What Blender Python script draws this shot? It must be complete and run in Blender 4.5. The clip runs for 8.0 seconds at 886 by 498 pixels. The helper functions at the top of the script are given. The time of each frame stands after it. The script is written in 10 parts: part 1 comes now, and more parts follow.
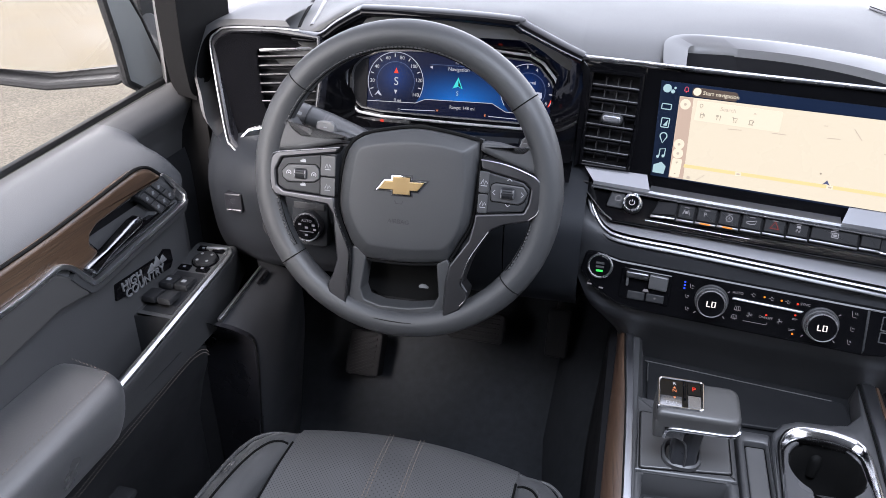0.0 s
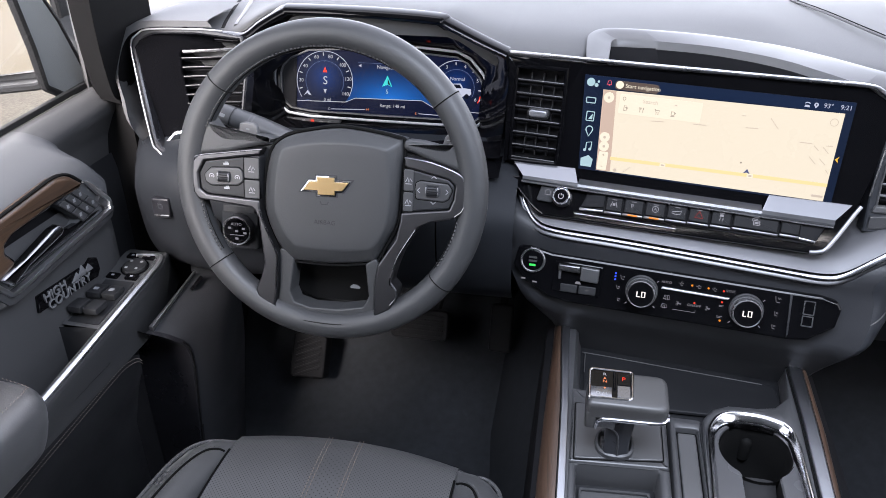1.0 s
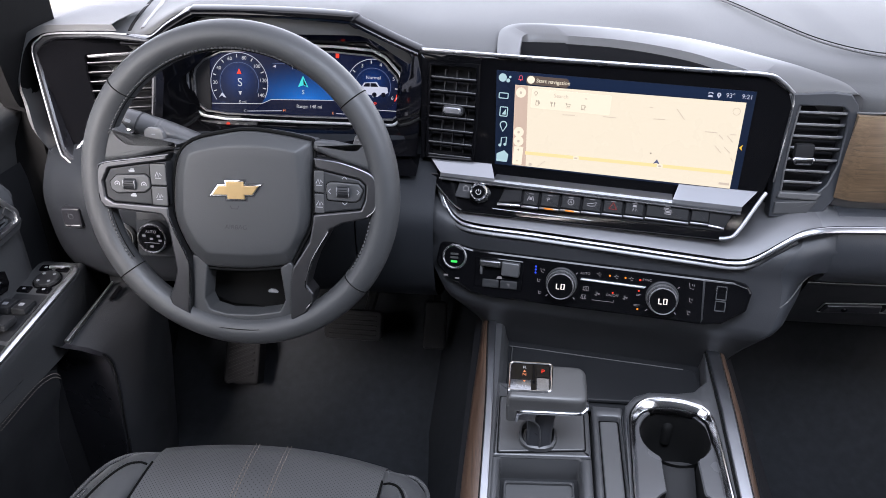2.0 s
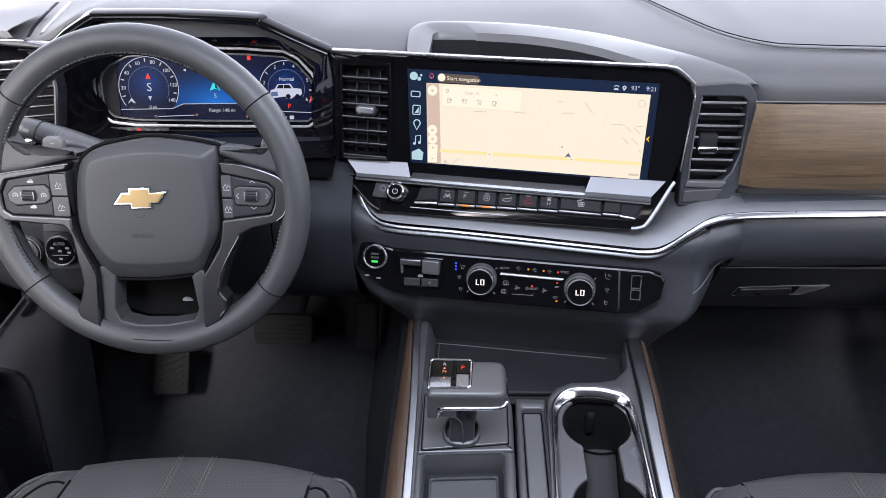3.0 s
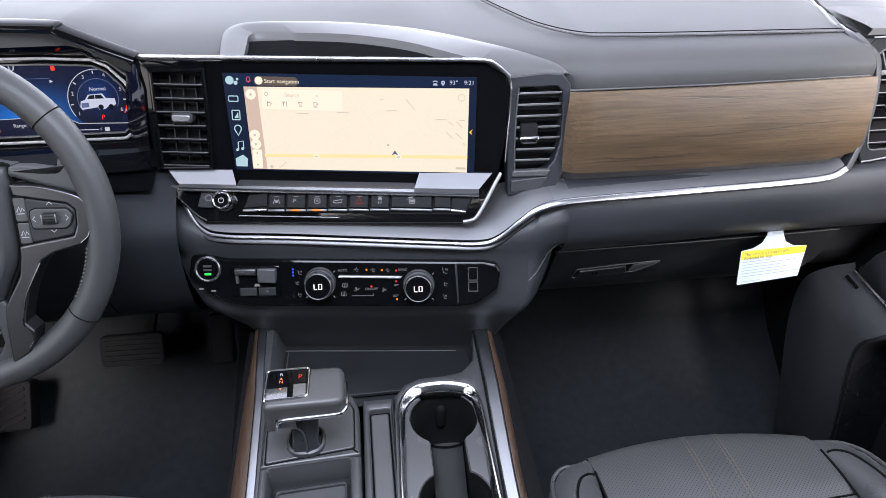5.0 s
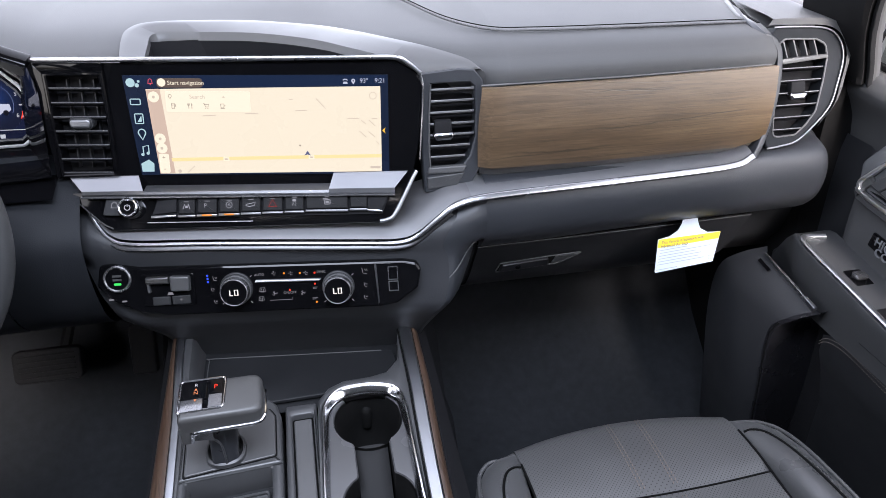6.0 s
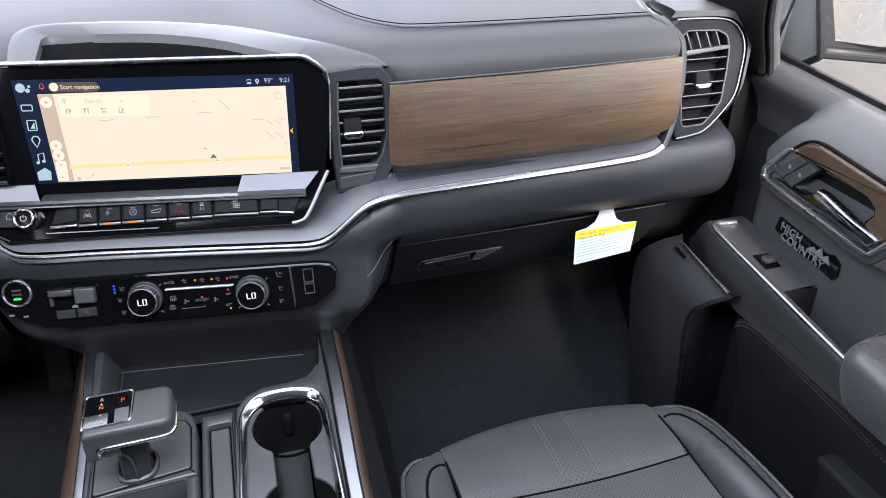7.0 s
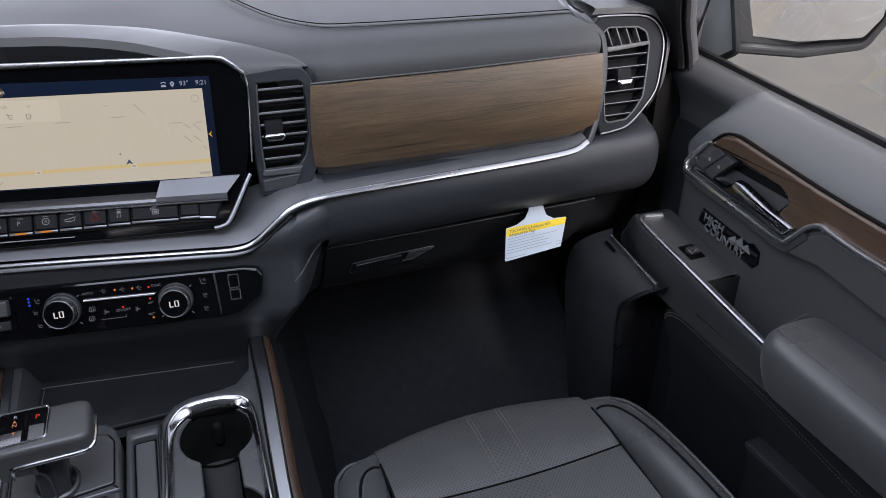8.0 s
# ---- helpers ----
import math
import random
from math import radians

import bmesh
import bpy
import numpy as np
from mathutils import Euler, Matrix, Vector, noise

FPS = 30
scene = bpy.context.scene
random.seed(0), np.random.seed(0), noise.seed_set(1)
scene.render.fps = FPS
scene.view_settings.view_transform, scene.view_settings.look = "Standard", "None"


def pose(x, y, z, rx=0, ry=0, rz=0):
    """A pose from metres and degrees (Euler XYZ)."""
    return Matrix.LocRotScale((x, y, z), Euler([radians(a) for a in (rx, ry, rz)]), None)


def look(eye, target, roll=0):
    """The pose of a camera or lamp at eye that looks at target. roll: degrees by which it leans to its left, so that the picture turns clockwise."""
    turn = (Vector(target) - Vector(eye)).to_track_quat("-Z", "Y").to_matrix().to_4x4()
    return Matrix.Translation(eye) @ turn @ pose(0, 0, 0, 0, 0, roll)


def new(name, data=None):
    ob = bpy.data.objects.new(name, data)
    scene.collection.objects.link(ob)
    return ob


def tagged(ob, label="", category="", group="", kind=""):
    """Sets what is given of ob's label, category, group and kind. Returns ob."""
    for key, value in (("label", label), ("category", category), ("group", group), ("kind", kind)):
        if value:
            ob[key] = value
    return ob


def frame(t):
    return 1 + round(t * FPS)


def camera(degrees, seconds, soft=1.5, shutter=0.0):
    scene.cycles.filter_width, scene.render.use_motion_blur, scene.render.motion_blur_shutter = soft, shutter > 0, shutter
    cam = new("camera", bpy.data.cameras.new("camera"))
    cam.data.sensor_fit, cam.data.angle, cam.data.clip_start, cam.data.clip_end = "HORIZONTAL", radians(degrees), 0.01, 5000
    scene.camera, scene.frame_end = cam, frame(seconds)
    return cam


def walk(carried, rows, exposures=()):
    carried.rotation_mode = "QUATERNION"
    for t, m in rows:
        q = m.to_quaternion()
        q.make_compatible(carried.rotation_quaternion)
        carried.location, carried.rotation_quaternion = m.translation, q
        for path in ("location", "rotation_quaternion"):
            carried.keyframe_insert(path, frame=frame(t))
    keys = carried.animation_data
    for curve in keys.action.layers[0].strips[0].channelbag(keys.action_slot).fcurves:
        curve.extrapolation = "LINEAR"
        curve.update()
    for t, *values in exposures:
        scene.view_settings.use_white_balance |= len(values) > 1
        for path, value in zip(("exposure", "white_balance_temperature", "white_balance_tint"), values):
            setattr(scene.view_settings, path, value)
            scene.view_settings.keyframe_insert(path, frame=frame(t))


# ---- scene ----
EV = 3.88  # exposure of the clip's camera, in stops
GLOW = 2.0 ** -EV  # brightness of a lit screen that the exposure shows as 1
cam = camera(62.6, 8.0, soft=0.8)
PATH = [
    (0, (-0.205, -0.001, 1.003), (-0.632, 1.708, 0.054), 0.3),
    (0.5, (-0.186, 0.005, 1.003), (-0.567, 1.722, 0.052), 0.2),
    (1, (-0.166, 0.011, 1.003), (-0.493, 1.737, 0.048), 0),
    (1.5, (-0.143, 0.018, 1.005), (-0.415, 1.749, 0.042), -0.2),
    (2, (-0.120, 0.021, 1.004), (-0.327, 1.761, 0.041), -0.3),
    (3.5, (-0.057, 0.029, 1.005), (-0.067, 1.777, 0.032), -0.6),
    (4, (-0.038, 0.033, 1.006), (0.022, 1.777, 0.029), -0.6),
    (4.5, (-0.014, 0.034, 1.008), (0.113, 1.771, 0.026), -0.6),
    (6, (0.041, 0.040, 1.011), (0.386, 1.734, 0.004), -0.2),
    (6.5, (0.064, 0.037, 1.007), (0.476, 1.717, 0.003), -0.2),
    (7, (0.083, 0.034, 1.005), (0.564, 1.694, 0.000), -0.1),
    (7.5, (0.100, 0.030, 1.005), (0.646, 1.670, -0.002), 0),
    (8, (0.115, 0.025, 1.001), (0.717, 1.649, 0.000), 0.2),
]
EXPOSURES = [(0, EV, 6330, 19.3), (7.7, EV, 6330, 19.3), (8, EV - 0.95, 6330, 19.3)]
walk(cam, [(t, look(eye, target, roll)) for t, eye, target, roll in PATH], EXPOSURES)

# ---- daylight ----
SUN_DIR = Vector((-0.05, -0.80, 0.55)).normalized()  # towards the sun
world = bpy.data.worlds.new("daylight")
scene.world = world
world.use_nodes = True
wn = world.node_tree.nodes
sky = wn.new("ShaderNodeTexSky")
sky.sky_type = "NISHITA"
sky.sun_disc = False
sky.sun_elevation = math.asin(SUN_DIR.z)
sky.sun_rotation = math.atan2(SUN_DIR.x, SUN_DIR.y)
sky.air_density, sky.dust_density, sky.ozone_density = 1.0, 3.0, 1.0
wn["Background"].inputs["Strength"].default_value = 0.15
haze = wn.new("ShaderNodeHueSaturation")  # thin high cloud pales the blue
haze.inputs["Saturation"].default_value = 0.28
world.node_tree.links.new(sky.outputs[0], haze.inputs["Color"])
world.node_tree.links.new(haze.outputs[0], wn["Background"].inputs["Color"])
sun_data = bpy.data.lights.new("sun", "SUN")
sun_data.energy, sun_data.angle, sun_data.color = 0.9, radians(20), (1.0, 0.95, 0.86)
sun = new("sun", sun_data)
sun.matrix_basis = look((0, 0, 20), Vector((0, 0, 20)) - SUN_DIR)
# added fill lamp under a made-up roof opening, brightens the cabin from above
roof_light = bpy.data.lights.new("roof_fill_lamp", "AREA")
roof_light.shape, roof_light.size, roof_light.size_y = "RECTANGLE", 0.70, 0.28
roof_light.energy, roof_light.color = 1.5, (0.78, 0.89, 1.0)
new("roof_fill_lamp", roof_light).matrix_basis = pose(0, 0.29, 1.270)




# ---- materials ----
def material(name, color, rough=0.5, metal=0.0, spec=0.5, coat=0.0, bump=0.0, bump_scale=600.0, var=0.12, var_scale=14.0,
             rough_var=0.08, stretch=None, emit=None, strength=1.0, kind="noise", alpha=1.0, sheen=0.0):
    """Principled surface with colour and gloss variation at a large scale and a fine relief."""
    m = bpy.data.materials.new(name)
    m.use_nodes = True
    n, l = m.node_tree.nodes, m.node_tree.links
    b = n["Principled BSDF"]
    b.inputs["Metallic"].default_value = metal
    b.inputs["Specular IOR Level"].default_value = spec
    b.inputs["Coat Weight"].default_value = coat
    b.inputs["Coat Roughness"].default_value = 0.04
    b.inputs["Sheen Weight"].default_value = sheen
    tc = n.new("ShaderNodeTexCoord")
    mp = n.new("ShaderNodeMapping")
    if stretch:
        mp.inputs["Scale"].default_value = stretch
    l.new(tc.outputs["Object"], mp.inputs["Vector"])
    big = n.new("ShaderNodeTexNoise")
    big.inputs["Scale"].default_value, big.inputs["Detail"].default_value = var_scale, 5.0
    l.new(mp.outputs[0], big.inputs["Vector"])
    mix = n.new("ShaderNodeMix")
    mix.data_type = "RGBA"
    c = Vector(color)
    mix.inputs[6].default_value = (*(c * (1 - var)), 1)
    mix.inputs[7].default_value = (*[min(1.0, v) for v in c * (1 + var)], 1)
    l.new(big.outputs["Fac"], mix.inputs[0])
    l.new(mix.outputs[2], b.inputs["Base Color"])
    rr = n.new("ShaderNodeMapRange")
    rr.inputs["From Min"].default_value, rr.inputs["From Max"].default_value = 0.3, 0.7
    rr.inputs["To Min"].default_value, rr.inputs["To Max"].default_value = max(0.02, rough - rough_var), rough + rough_var
    l.new(big.outputs["Fac"], rr.inputs["Value"])
    l.new(rr.outputs[0], b.inputs["Roughness"])
    if bump > 0:
        if kind == "cells":
            fine = n.new("ShaderNodeTexVoronoi")
            fine.inputs["Scale"].default_value = bump_scale
            out = fine.outputs["Distance"]
        else:
            fine = n.new("ShaderNodeTexNoise")
            fine.inputs["Scale"].default_value, fine.inputs["Detail"].default_value = bump_scale, 3.0
            out = fine.outputs["Fac"]
        l.new(mp.outputs[0], fine.inputs["Vector"])
        bp = n.new("ShaderNodeBump")
        bp.inputs["Strength"].default_value, bp.inputs["Distance"].default_value = bump, 0.00012
        l.new(out, bp.inputs["Height"])
        l.new(bp.outputs[0], b.inputs["Normal"])
    if emit:
        b.inputs["Emission Color"].default_value = (*emit, 1)
        b.inputs["Emission Strength"].default_value = strength * GLOW
    return m


def wood_material(name, along="x", tones=((0.040, 0.0232, 0.0112, 1), (0.080, 0.0500, 0.0258, 1), (0.132, 0.0870, 0.0475, 1))):
    """Open-pore walnut with fine grain along one axis and thin dark growth lines."""
    m = bpy.data.materials.new(name)
    m.use_nodes = True
    n, l = m.node_tree.nodes, m.node_tree.links
    b = n["Principled BSDF"]
    tc = n.new("ShaderNodeTexCoord")

    def noise(lengthwise, across, detail, distortion=0.0, shift=0.0):
        mp = n.new("ShaderNodeMapping")
        mp.inputs["Scale"].default_value = (lengthwise, across, across) if along == "x" else (across, lengthwise, across)
        mp.inputs["Location"].default_value = (shift, shift * 0.7, shift * 0.3)
        l.new(tc.outputs["Object"], mp.inputs["Vector"])
        t = n.new("ShaderNodeTexNoise")
        t.inputs["Scale"].default_value, t.inputs["Detail"].default_value, t.inputs["Distortion"].default_value = 1.0, detail, distortion
        l.new(mp.outputs[0], t.inputs["Vector"])
        return t.outputs["Fac"]

    def span(sock, a, c, lo, hi):
        r = n.new("ShaderNodeMapRange")
        for k, v in (("From Min", a), ("From Max", c), ("To Min", lo), ("To Max", hi)):
            r.inputs[k].default_value = v
        l.new(sock, r.inputs["Value"])
        return r.outputs[0]

    def calc(op, a, c):
        q = n.new("ShaderNodeMath")
        q.operation = op
        for i, v in enumerate((a, c)):
            if isinstance(v, float):
                q.inputs[i].default_value = v
            else:
                l.new(v, q.inputs[i])
        return q.outputs[0]
    ramp = n.new("ShaderNodeValToRGB")
    e = ramp.color_ramp.elements
    e[0].position, e[0].color = 0.34, tones[0]
    e[1].position, e[1].color = 0.68, tones[2]
    ramp.color_ramp.elements.new(0.5).color = tones[1]
    mixed = calc("ADD", calc("MULTIPLY", noise(2.6, 24.0, 6.0, 0.3), 0.62), calc("MULTIPLY", noise(16.0, 330.0, 4.0), 0.38))
    l.new(mixed, ramp.inputs[0])
    pores = span(noise(40.0, 900.0, 3.0), 0.36, 0.5, 0.80, 1.0)
    # growth lines: contours of a stretched field, fading in and out
    axes = n.new("ShaderNodeSeparateXYZ")
    l.new(tc.outputs["Object"], axes.inputs[0])
    across = axes.outputs[2] if along == "x" else calc("ADD", axes.outputs[0], axes.outputs[2])

    def growth(freq, bend, shift):
        wave = calc("ADD", calc("MULTIPLY", noise(2.2, 14.0, 2.0, 0.0, shift), bend), calc("MULTIPLY", noise(34.0, 70.0, 2.0, 0.0, shift), 0.35))
        phase = calc("ADD", calc("MULTIPLY", across, freq), wave)
        return calc("ABSOLUTE", calc("SUBTRACT", calc("FRACT", phase, 0.0), 0.5), 0.0)
    field, field2 = growth(58.0, 3.0, 3.1), growth(118.0, 4.0, 11.3)
    shown = span(noise(7.0, 40.0, 3.0, 0.0, 7.7), 0.46, 0.68, 1.0, 0.25)
    lines = calc("MAXIMUM", calc("MINIMUM", span(field, 0.004, 0.055, 0.0, 1.0), span(field2, 0.004, 0.075, 0.45, 1.0)), shown)
    shade = calc("MULTIPLY", pores, lines)
    dark = n.new("ShaderNodeMix")
    dark.data_type, dark.blend_type = "RGBA", "MULTIPLY"
    dark.inputs[0].default_value = 1.0
    l.new(ramp.outputs[0], dark.inputs[6])
    l.new(shade, dark.inputs[7])
    l.new(dark.outputs[2], b.inputs["Base Color"])
    b.inputs["Roughness"].default_value = 0.42
    b.inputs["Specular IOR Level"].default_value = 0.75
    bp = n.new("ShaderNodeBump")
    bp.inputs["Strength"].default_value, bp.inputs["Distance"].default_value = 0.4, 0.0004
    l.new(shade, bp.inputs["Height"])
    l.new(bp.outputs[0], b.inputs["Normal"])
    return m


def perforated(name, color, pitch=0.0046, big=False):
    """Leather with rows of punched holes, laid out in the seat's plan."""
    m = material(name, color, rough=0.37, bump=0.25, bump_scale=900, kind="cells")
    n, l = m.node_tree.nodes, m.node_tree.links
    b = n["Principled BSDF"]
    tc = n.new("ShaderNodeTexCoord")
    sep = n.new("ShaderNodeSeparateXYZ")
    l.new(tc.outputs["Object"], sep.inputs[0])

    def math_node(op, a, c=None):
        q = n.new("ShaderNodeMath")
        q.operation = op
        for i, v in enumerate((a, c)):
            if v is None:
                continue
            if isinstance(v, float):
                q.inputs[i].default_value = v
            else:
                l.new(v, q.inputs[i])
        return q.outputs[0]
    k = math.pi / pitch
    s = math_node("ADD", sep.outputs[0], sep.outputs[1])
    d = math_node("SUBTRACT", sep.outputs[0], sep.outputs[1])
    a = math_node("COSINE", math_node("MULTIPLY", s, k * 0.72))
    c = math_node("COSINE", math_node("MULTIPLY", d, k * 0.72))
    dots = math_node("MULTIPLY", math_node("MULTIPLY", a, a), math_node("MULTIPLY", c, c))
    hole = n.new("ShaderNodeMapRange")
    hole.inputs["From Min"].default_value, hole.inputs["From Max"].default_value = (0.72, 0.86) if big else (0.6, 0.8)
    l.new(dots, hole.inputs["Value"])
    base = b.inputs["Base Color"].links[0].from_socket
    mix = n.new("ShaderNodeMix")
    mix.data_type = "RGBA"
    mix.inputs[7].default_value = (0.008, 0.008, 0.008, 1)
    l.new(hole.outputs[0], mix.inputs[0])
    l.new(base, mix.inputs[6])
    l.new(mix.outputs[2], b.inputs["Base Color"])
    return m


def glass_material(name, tint):
    m = bpy.data.materials.new(name)
    m.use_nodes = True
    n, l = m.node_tree.nodes, m.node_tree.links
    n.remove(n["Principled BSDF"])
    tr = n.new("ShaderNodeBsdfTransparent")
    tr.inputs[0].default_value = (*tint, 1)
    gl = n.new("ShaderNodeBsdfGlossy")
    gl.inputs["Roughness"].default_value = 0.01
    mx = n.new("ShaderNodeMixShader")
    mx.inputs[0].default_value = 0.05
    l.new(tr.outputs[0], mx.inputs[1])
    l.new(gl.outputs[0], mx.inputs[2])
    l.new(mx.outputs[0], n["Material Output"].inputs[0])
    return m


DASH = material("dash_soft_skin", (0.063, 0.0635, 0.0645), rough=0.66, spec=0.24, bump=0.5, bump_scale=700, kind="cells", rough_var=0.02, var=0.05)
DASH_LOW = material("dash_lower_skin", (0.0212, 0.0232, 0.0272), rough=0.44, spec=0.50, bump=0.5, bump_scale=700, kind="cells", rough_var=0.02, var=0.06)
FASCIA = material("fascia_skin", (0.0235, 0.0245, 0.0270), rough=0.48, spec=0.30, bump=0.5, bump_scale=700, kind="cells", rough_var=0.02, var=0.06)
PLASTIC = material("charcoal_plastic", (0.036, 0.0365, 0.038), rough=0.42, rough_var=0.03, bump=0.25, bump_scale=900)
GREY = material("grey_plastic", (0.060, 0.060, 0.061), rough=0.45, bump=0.3, bump_scale=900)
DARK = material("dark_plastic", (0.0120, 0.0125, 0.0138), rough=0.52, spec=0.3, bump=0.2, bump_scale=900)
GLOSS = material("piano_black", (0.0025, 0.0025, 0.003), rough=0.06, spec=0.14, rough_var=0.03, var=0.3)
GLOSS_DARK = material("smooth_dark_plastic", (0.010, 0.010, 0.012), rough=0.30, spec=0.4)
CHROME = material("chrome", (0.80, 0.81, 0.84), rough=0.10, metal=1.0, rough_var=0.04, var=0.03)
SATIN = material("satin_silver", (0.66, 0.66, 0.67), rough=0.40, metal=1.0, rough_var=0.04, var=0.04, bump=0.03, bump_scale=500)
SMOKE = material("smoked_silver", (0.20, 0.20, 0.205), rough=0.26, metal=0.85, rough_var=0.06, var=0.06)
LEATHER = material("black_leather", (0.050, 0.050, 0.051), rough=0.34, spec=0.6, bump=0.55, bump_scale=420, kind="cells", sheen=0.05)
WHEEL_LEATHER = material("wheel_leather", (0.0265, 0.0272, 0.0282), rough=0.50, spec=0.4, rough_var=0.02, bump=0.5, bump_scale=520, kind="cells")
PERF = perforated("perforated_leather", pitch=0.0037, color=(0.064, 0.0635, 0.064))
PERF_BIG = perforated("punched_leather", (0.060, 0.0595, 0.060), pitch=0.0056, big=True)
STITCH = material("grey_thread", (0.082, 0.080, 0.078), rough=0.8)
STITCH_TAN = material("tan_thread", (0.135, 0.108, 0.085), rough=0.8)
SEAM = material("dark_seam", (0.004, 0.004, 0.004), rough=0.85, spec=0.08)
CARPET = material("black_carpet", (0.0215, 0.0232, 0.0262), rough=0.95, bump=1.0, bump_scale=260, var=0.35, var_scale=60, spec=0.08)
RUBBER = material("black_rubber", (0.012, 0.012, 0.013), rough=0.7, spec=0.2, bump=0.3)
WOOD = wood_material("walnut_trim")
HEADLINER = material("headliner_cloth", (0.38, 0.38, 0.375), rough=0.9, bump=0.4)
BRASS = material("gold_emblem", (0.27, 0.185, 0.085), rough=0.36, metal=0.7, var=0.08)
CLOTHMESH = material("ribbed_speaker_cloth", (0.034, 0.033, 0.032), rough=0.7, bump=0.9, bump_scale=160, stretch=(1, 0.05, 1))
SPOKE = material("brushed_spoke_metal", (0.066, 0.066, 0.070), rough=0.40, metal=0.95, rough_var=0.04, var=0.05, bump=0.1, bump_scale=400)
# darker copy of BAR; on the display bar's lower face it paints shade
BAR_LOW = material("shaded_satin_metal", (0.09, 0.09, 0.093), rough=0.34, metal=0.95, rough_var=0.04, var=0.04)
TOPSTRIP = material("soft_chrome", (0.30, 0.30, 0.31), rough=0.28, metal=1.0, rough_var=0.04, var=0.04)
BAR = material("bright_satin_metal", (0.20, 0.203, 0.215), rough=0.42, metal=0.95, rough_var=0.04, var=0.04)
SLAT = material("black_vent_slat", (0.010, 0.010, 0.011), rough=0.65, spec=0.05)
VENT_DARK = material("matt_black_surround", (0.013, 0.013, 0.014), rough=0.7, spec=0.07)
SLAT_DIM = material("dim_slat_edge", (0.030, 0.030, 0.032), rough=0.4)
SLAT_EDGE = material("grey_slat_edge", (0.085, 0.085, 0.09), rough=0.4, spec=0.5)
PAPER = material("white_card", (0.50, 0.56, 0.62), rough=0.6)
YELLOW = material("yellow_card_band", (0.85, 0.60, 0.02), rough=0.6)
INK = material("dark_ink", (0.10, 0.11, 0.12), rough=0.7)
PAINT = material("truck_paint", (0.30, 0.31, 0.33), rough=0.2, metal=0.4, coat=1.0)
GLASS = glass_material("clear_glass", (0.92, 0.94, 0.93))
SIDE_GLASS = glass_material("lightly_tinted_glass", (0.46, 0.475, 0.465))
TINT = material("tinted_glass", (0.010, 0.010, 0.011), rough=0.15, spec=0.15)
MIRROR = material("mirror_silver", (0.86, 0.87, 0.88), rough=0.015, metal=1.0, rough_var=0.0, var=0.0)
def gravel(name, color, size):
    """Loose stones of many tones with broad stains."""
    m = material(name, color, rough=0.95, bump=0.6, bump_scale=60, var=0.5, var_scale=1.1, spec=0.2)
    n, l = m.node_tree.nodes, m.node_tree.links
    b = n["Principled BSDF"]
    tc = n.new("ShaderNodeTexCoord")
    vo = n.new("ShaderNodeTexVoronoi")
    vo.inputs["Scale"].default_value = 1.0 / size
    l.new(tc.outputs["Object"], vo.inputs["Vector"])
    bw = n.new("ShaderNodeRGBToBW")
    l.new(vo.outputs["Color"], bw.inputs[0])
    tone = n.new("ShaderNodeMapRange")
    tone.inputs["From Min"].default_value, tone.inputs["From Max"].default_value = 0.2, 0.8
    tone.inputs["To Min"].default_value, tone.inputs["To Max"].default_value = 0.68, 1.25
    l.new(bw.outputs[0], tone.inputs["Value"])
    mx = n.new("ShaderNodeMix")
    mx.data_type, mx.blend_type = "RGBA", "MULTIPLY"
    mx.inputs[0].default_value = 1.0
    l.new(b.inputs["Base Color"].links[0].from_socket, mx.inputs[6])
    l.new(tone.outputs[0], mx.inputs[7])
    l.new(mx.outputs[2], b.inputs["Base Color"])
    return m


GRAVEL = gravel("tan_gravel", (0.100, 0.088, 0.070), 0.011)
CONCRETE = material("pale_concrete", (0.075, 0.068, 0.057), rough=0.9, bump=0.5, bump_scale=30, var=0.45, var_scale=3.0)
# door skin darkened to paint the shade beside the dash end
DOOR_FRONT_SHADED = material("door_front_shaded_skin", (0.045, 0.0455, 0.0465), rough=0.62, spec=0.22, bump=0.5, bump_scale=700, kind="cells", rough_var=0.02, var=0.05)
DOOR_PAD = material("door_soft_skin", (0.064, 0.066, 0.069), rough=0.58, spec=0.24, bump=0.5, bump_scale=700, kind="cells", rough_var=0.02, var=0.05)
STRIP = material("polished_strip", (0.30, 0.305, 0.32), rough=0.25, metal=1.0, rough_var=0.04, var=0.03)
SAIL = material("grey_corner_plastic", (0.27, 0.28, 0.285), rough=0.45, bump=0.3, bump_scale=900)
DOOR_THREAD = material("dim_tan_thread", (0.075, 0.062, 0.053), rough=0.8)
KNEE = material("dark_knee_skin", (0.0105, 0.0118, 0.0140), rough=0.58, spec=0.13, bump=0.5, bump_scale=700, kind="cells", rough_var=0.02)
GLOVE = material("black_grained_plastic", (0.0170, 0.0178, 0.0200), rough=0.55, bump=0.5, bump_scale=700, kind="cells", spec=0.25)
PILLAR = material("dark_pillar_cloth", (0.0065, 0.0064, 0.0066), rough=0.85, spec=0.06, bump=0.3)
DOOR_FLANK = material("door_flank_skin", (0.042, 0.0425, 0.044), rough=0.52, spec=0.30, bump=0.5, bump_scale=700, kind="cells", rough_var=0.02, var=0.05)
SMOKE_TIP = material("polished_tab_tip", (0.42, 0.42, 0.43), rough=0.18, metal=1.0)
LEDGE = material("satin_ledge_paint", (0.120, 0.120, 0.126), rough=0.52, metal=0.45, rough_var=0.03, var=0.04)
LEDGE_DARK = material("dark_satin_paint", (0.15, 0.153, 0.162), rough=0.36, metal=0.6, rough_var=0.03, var=0.04)
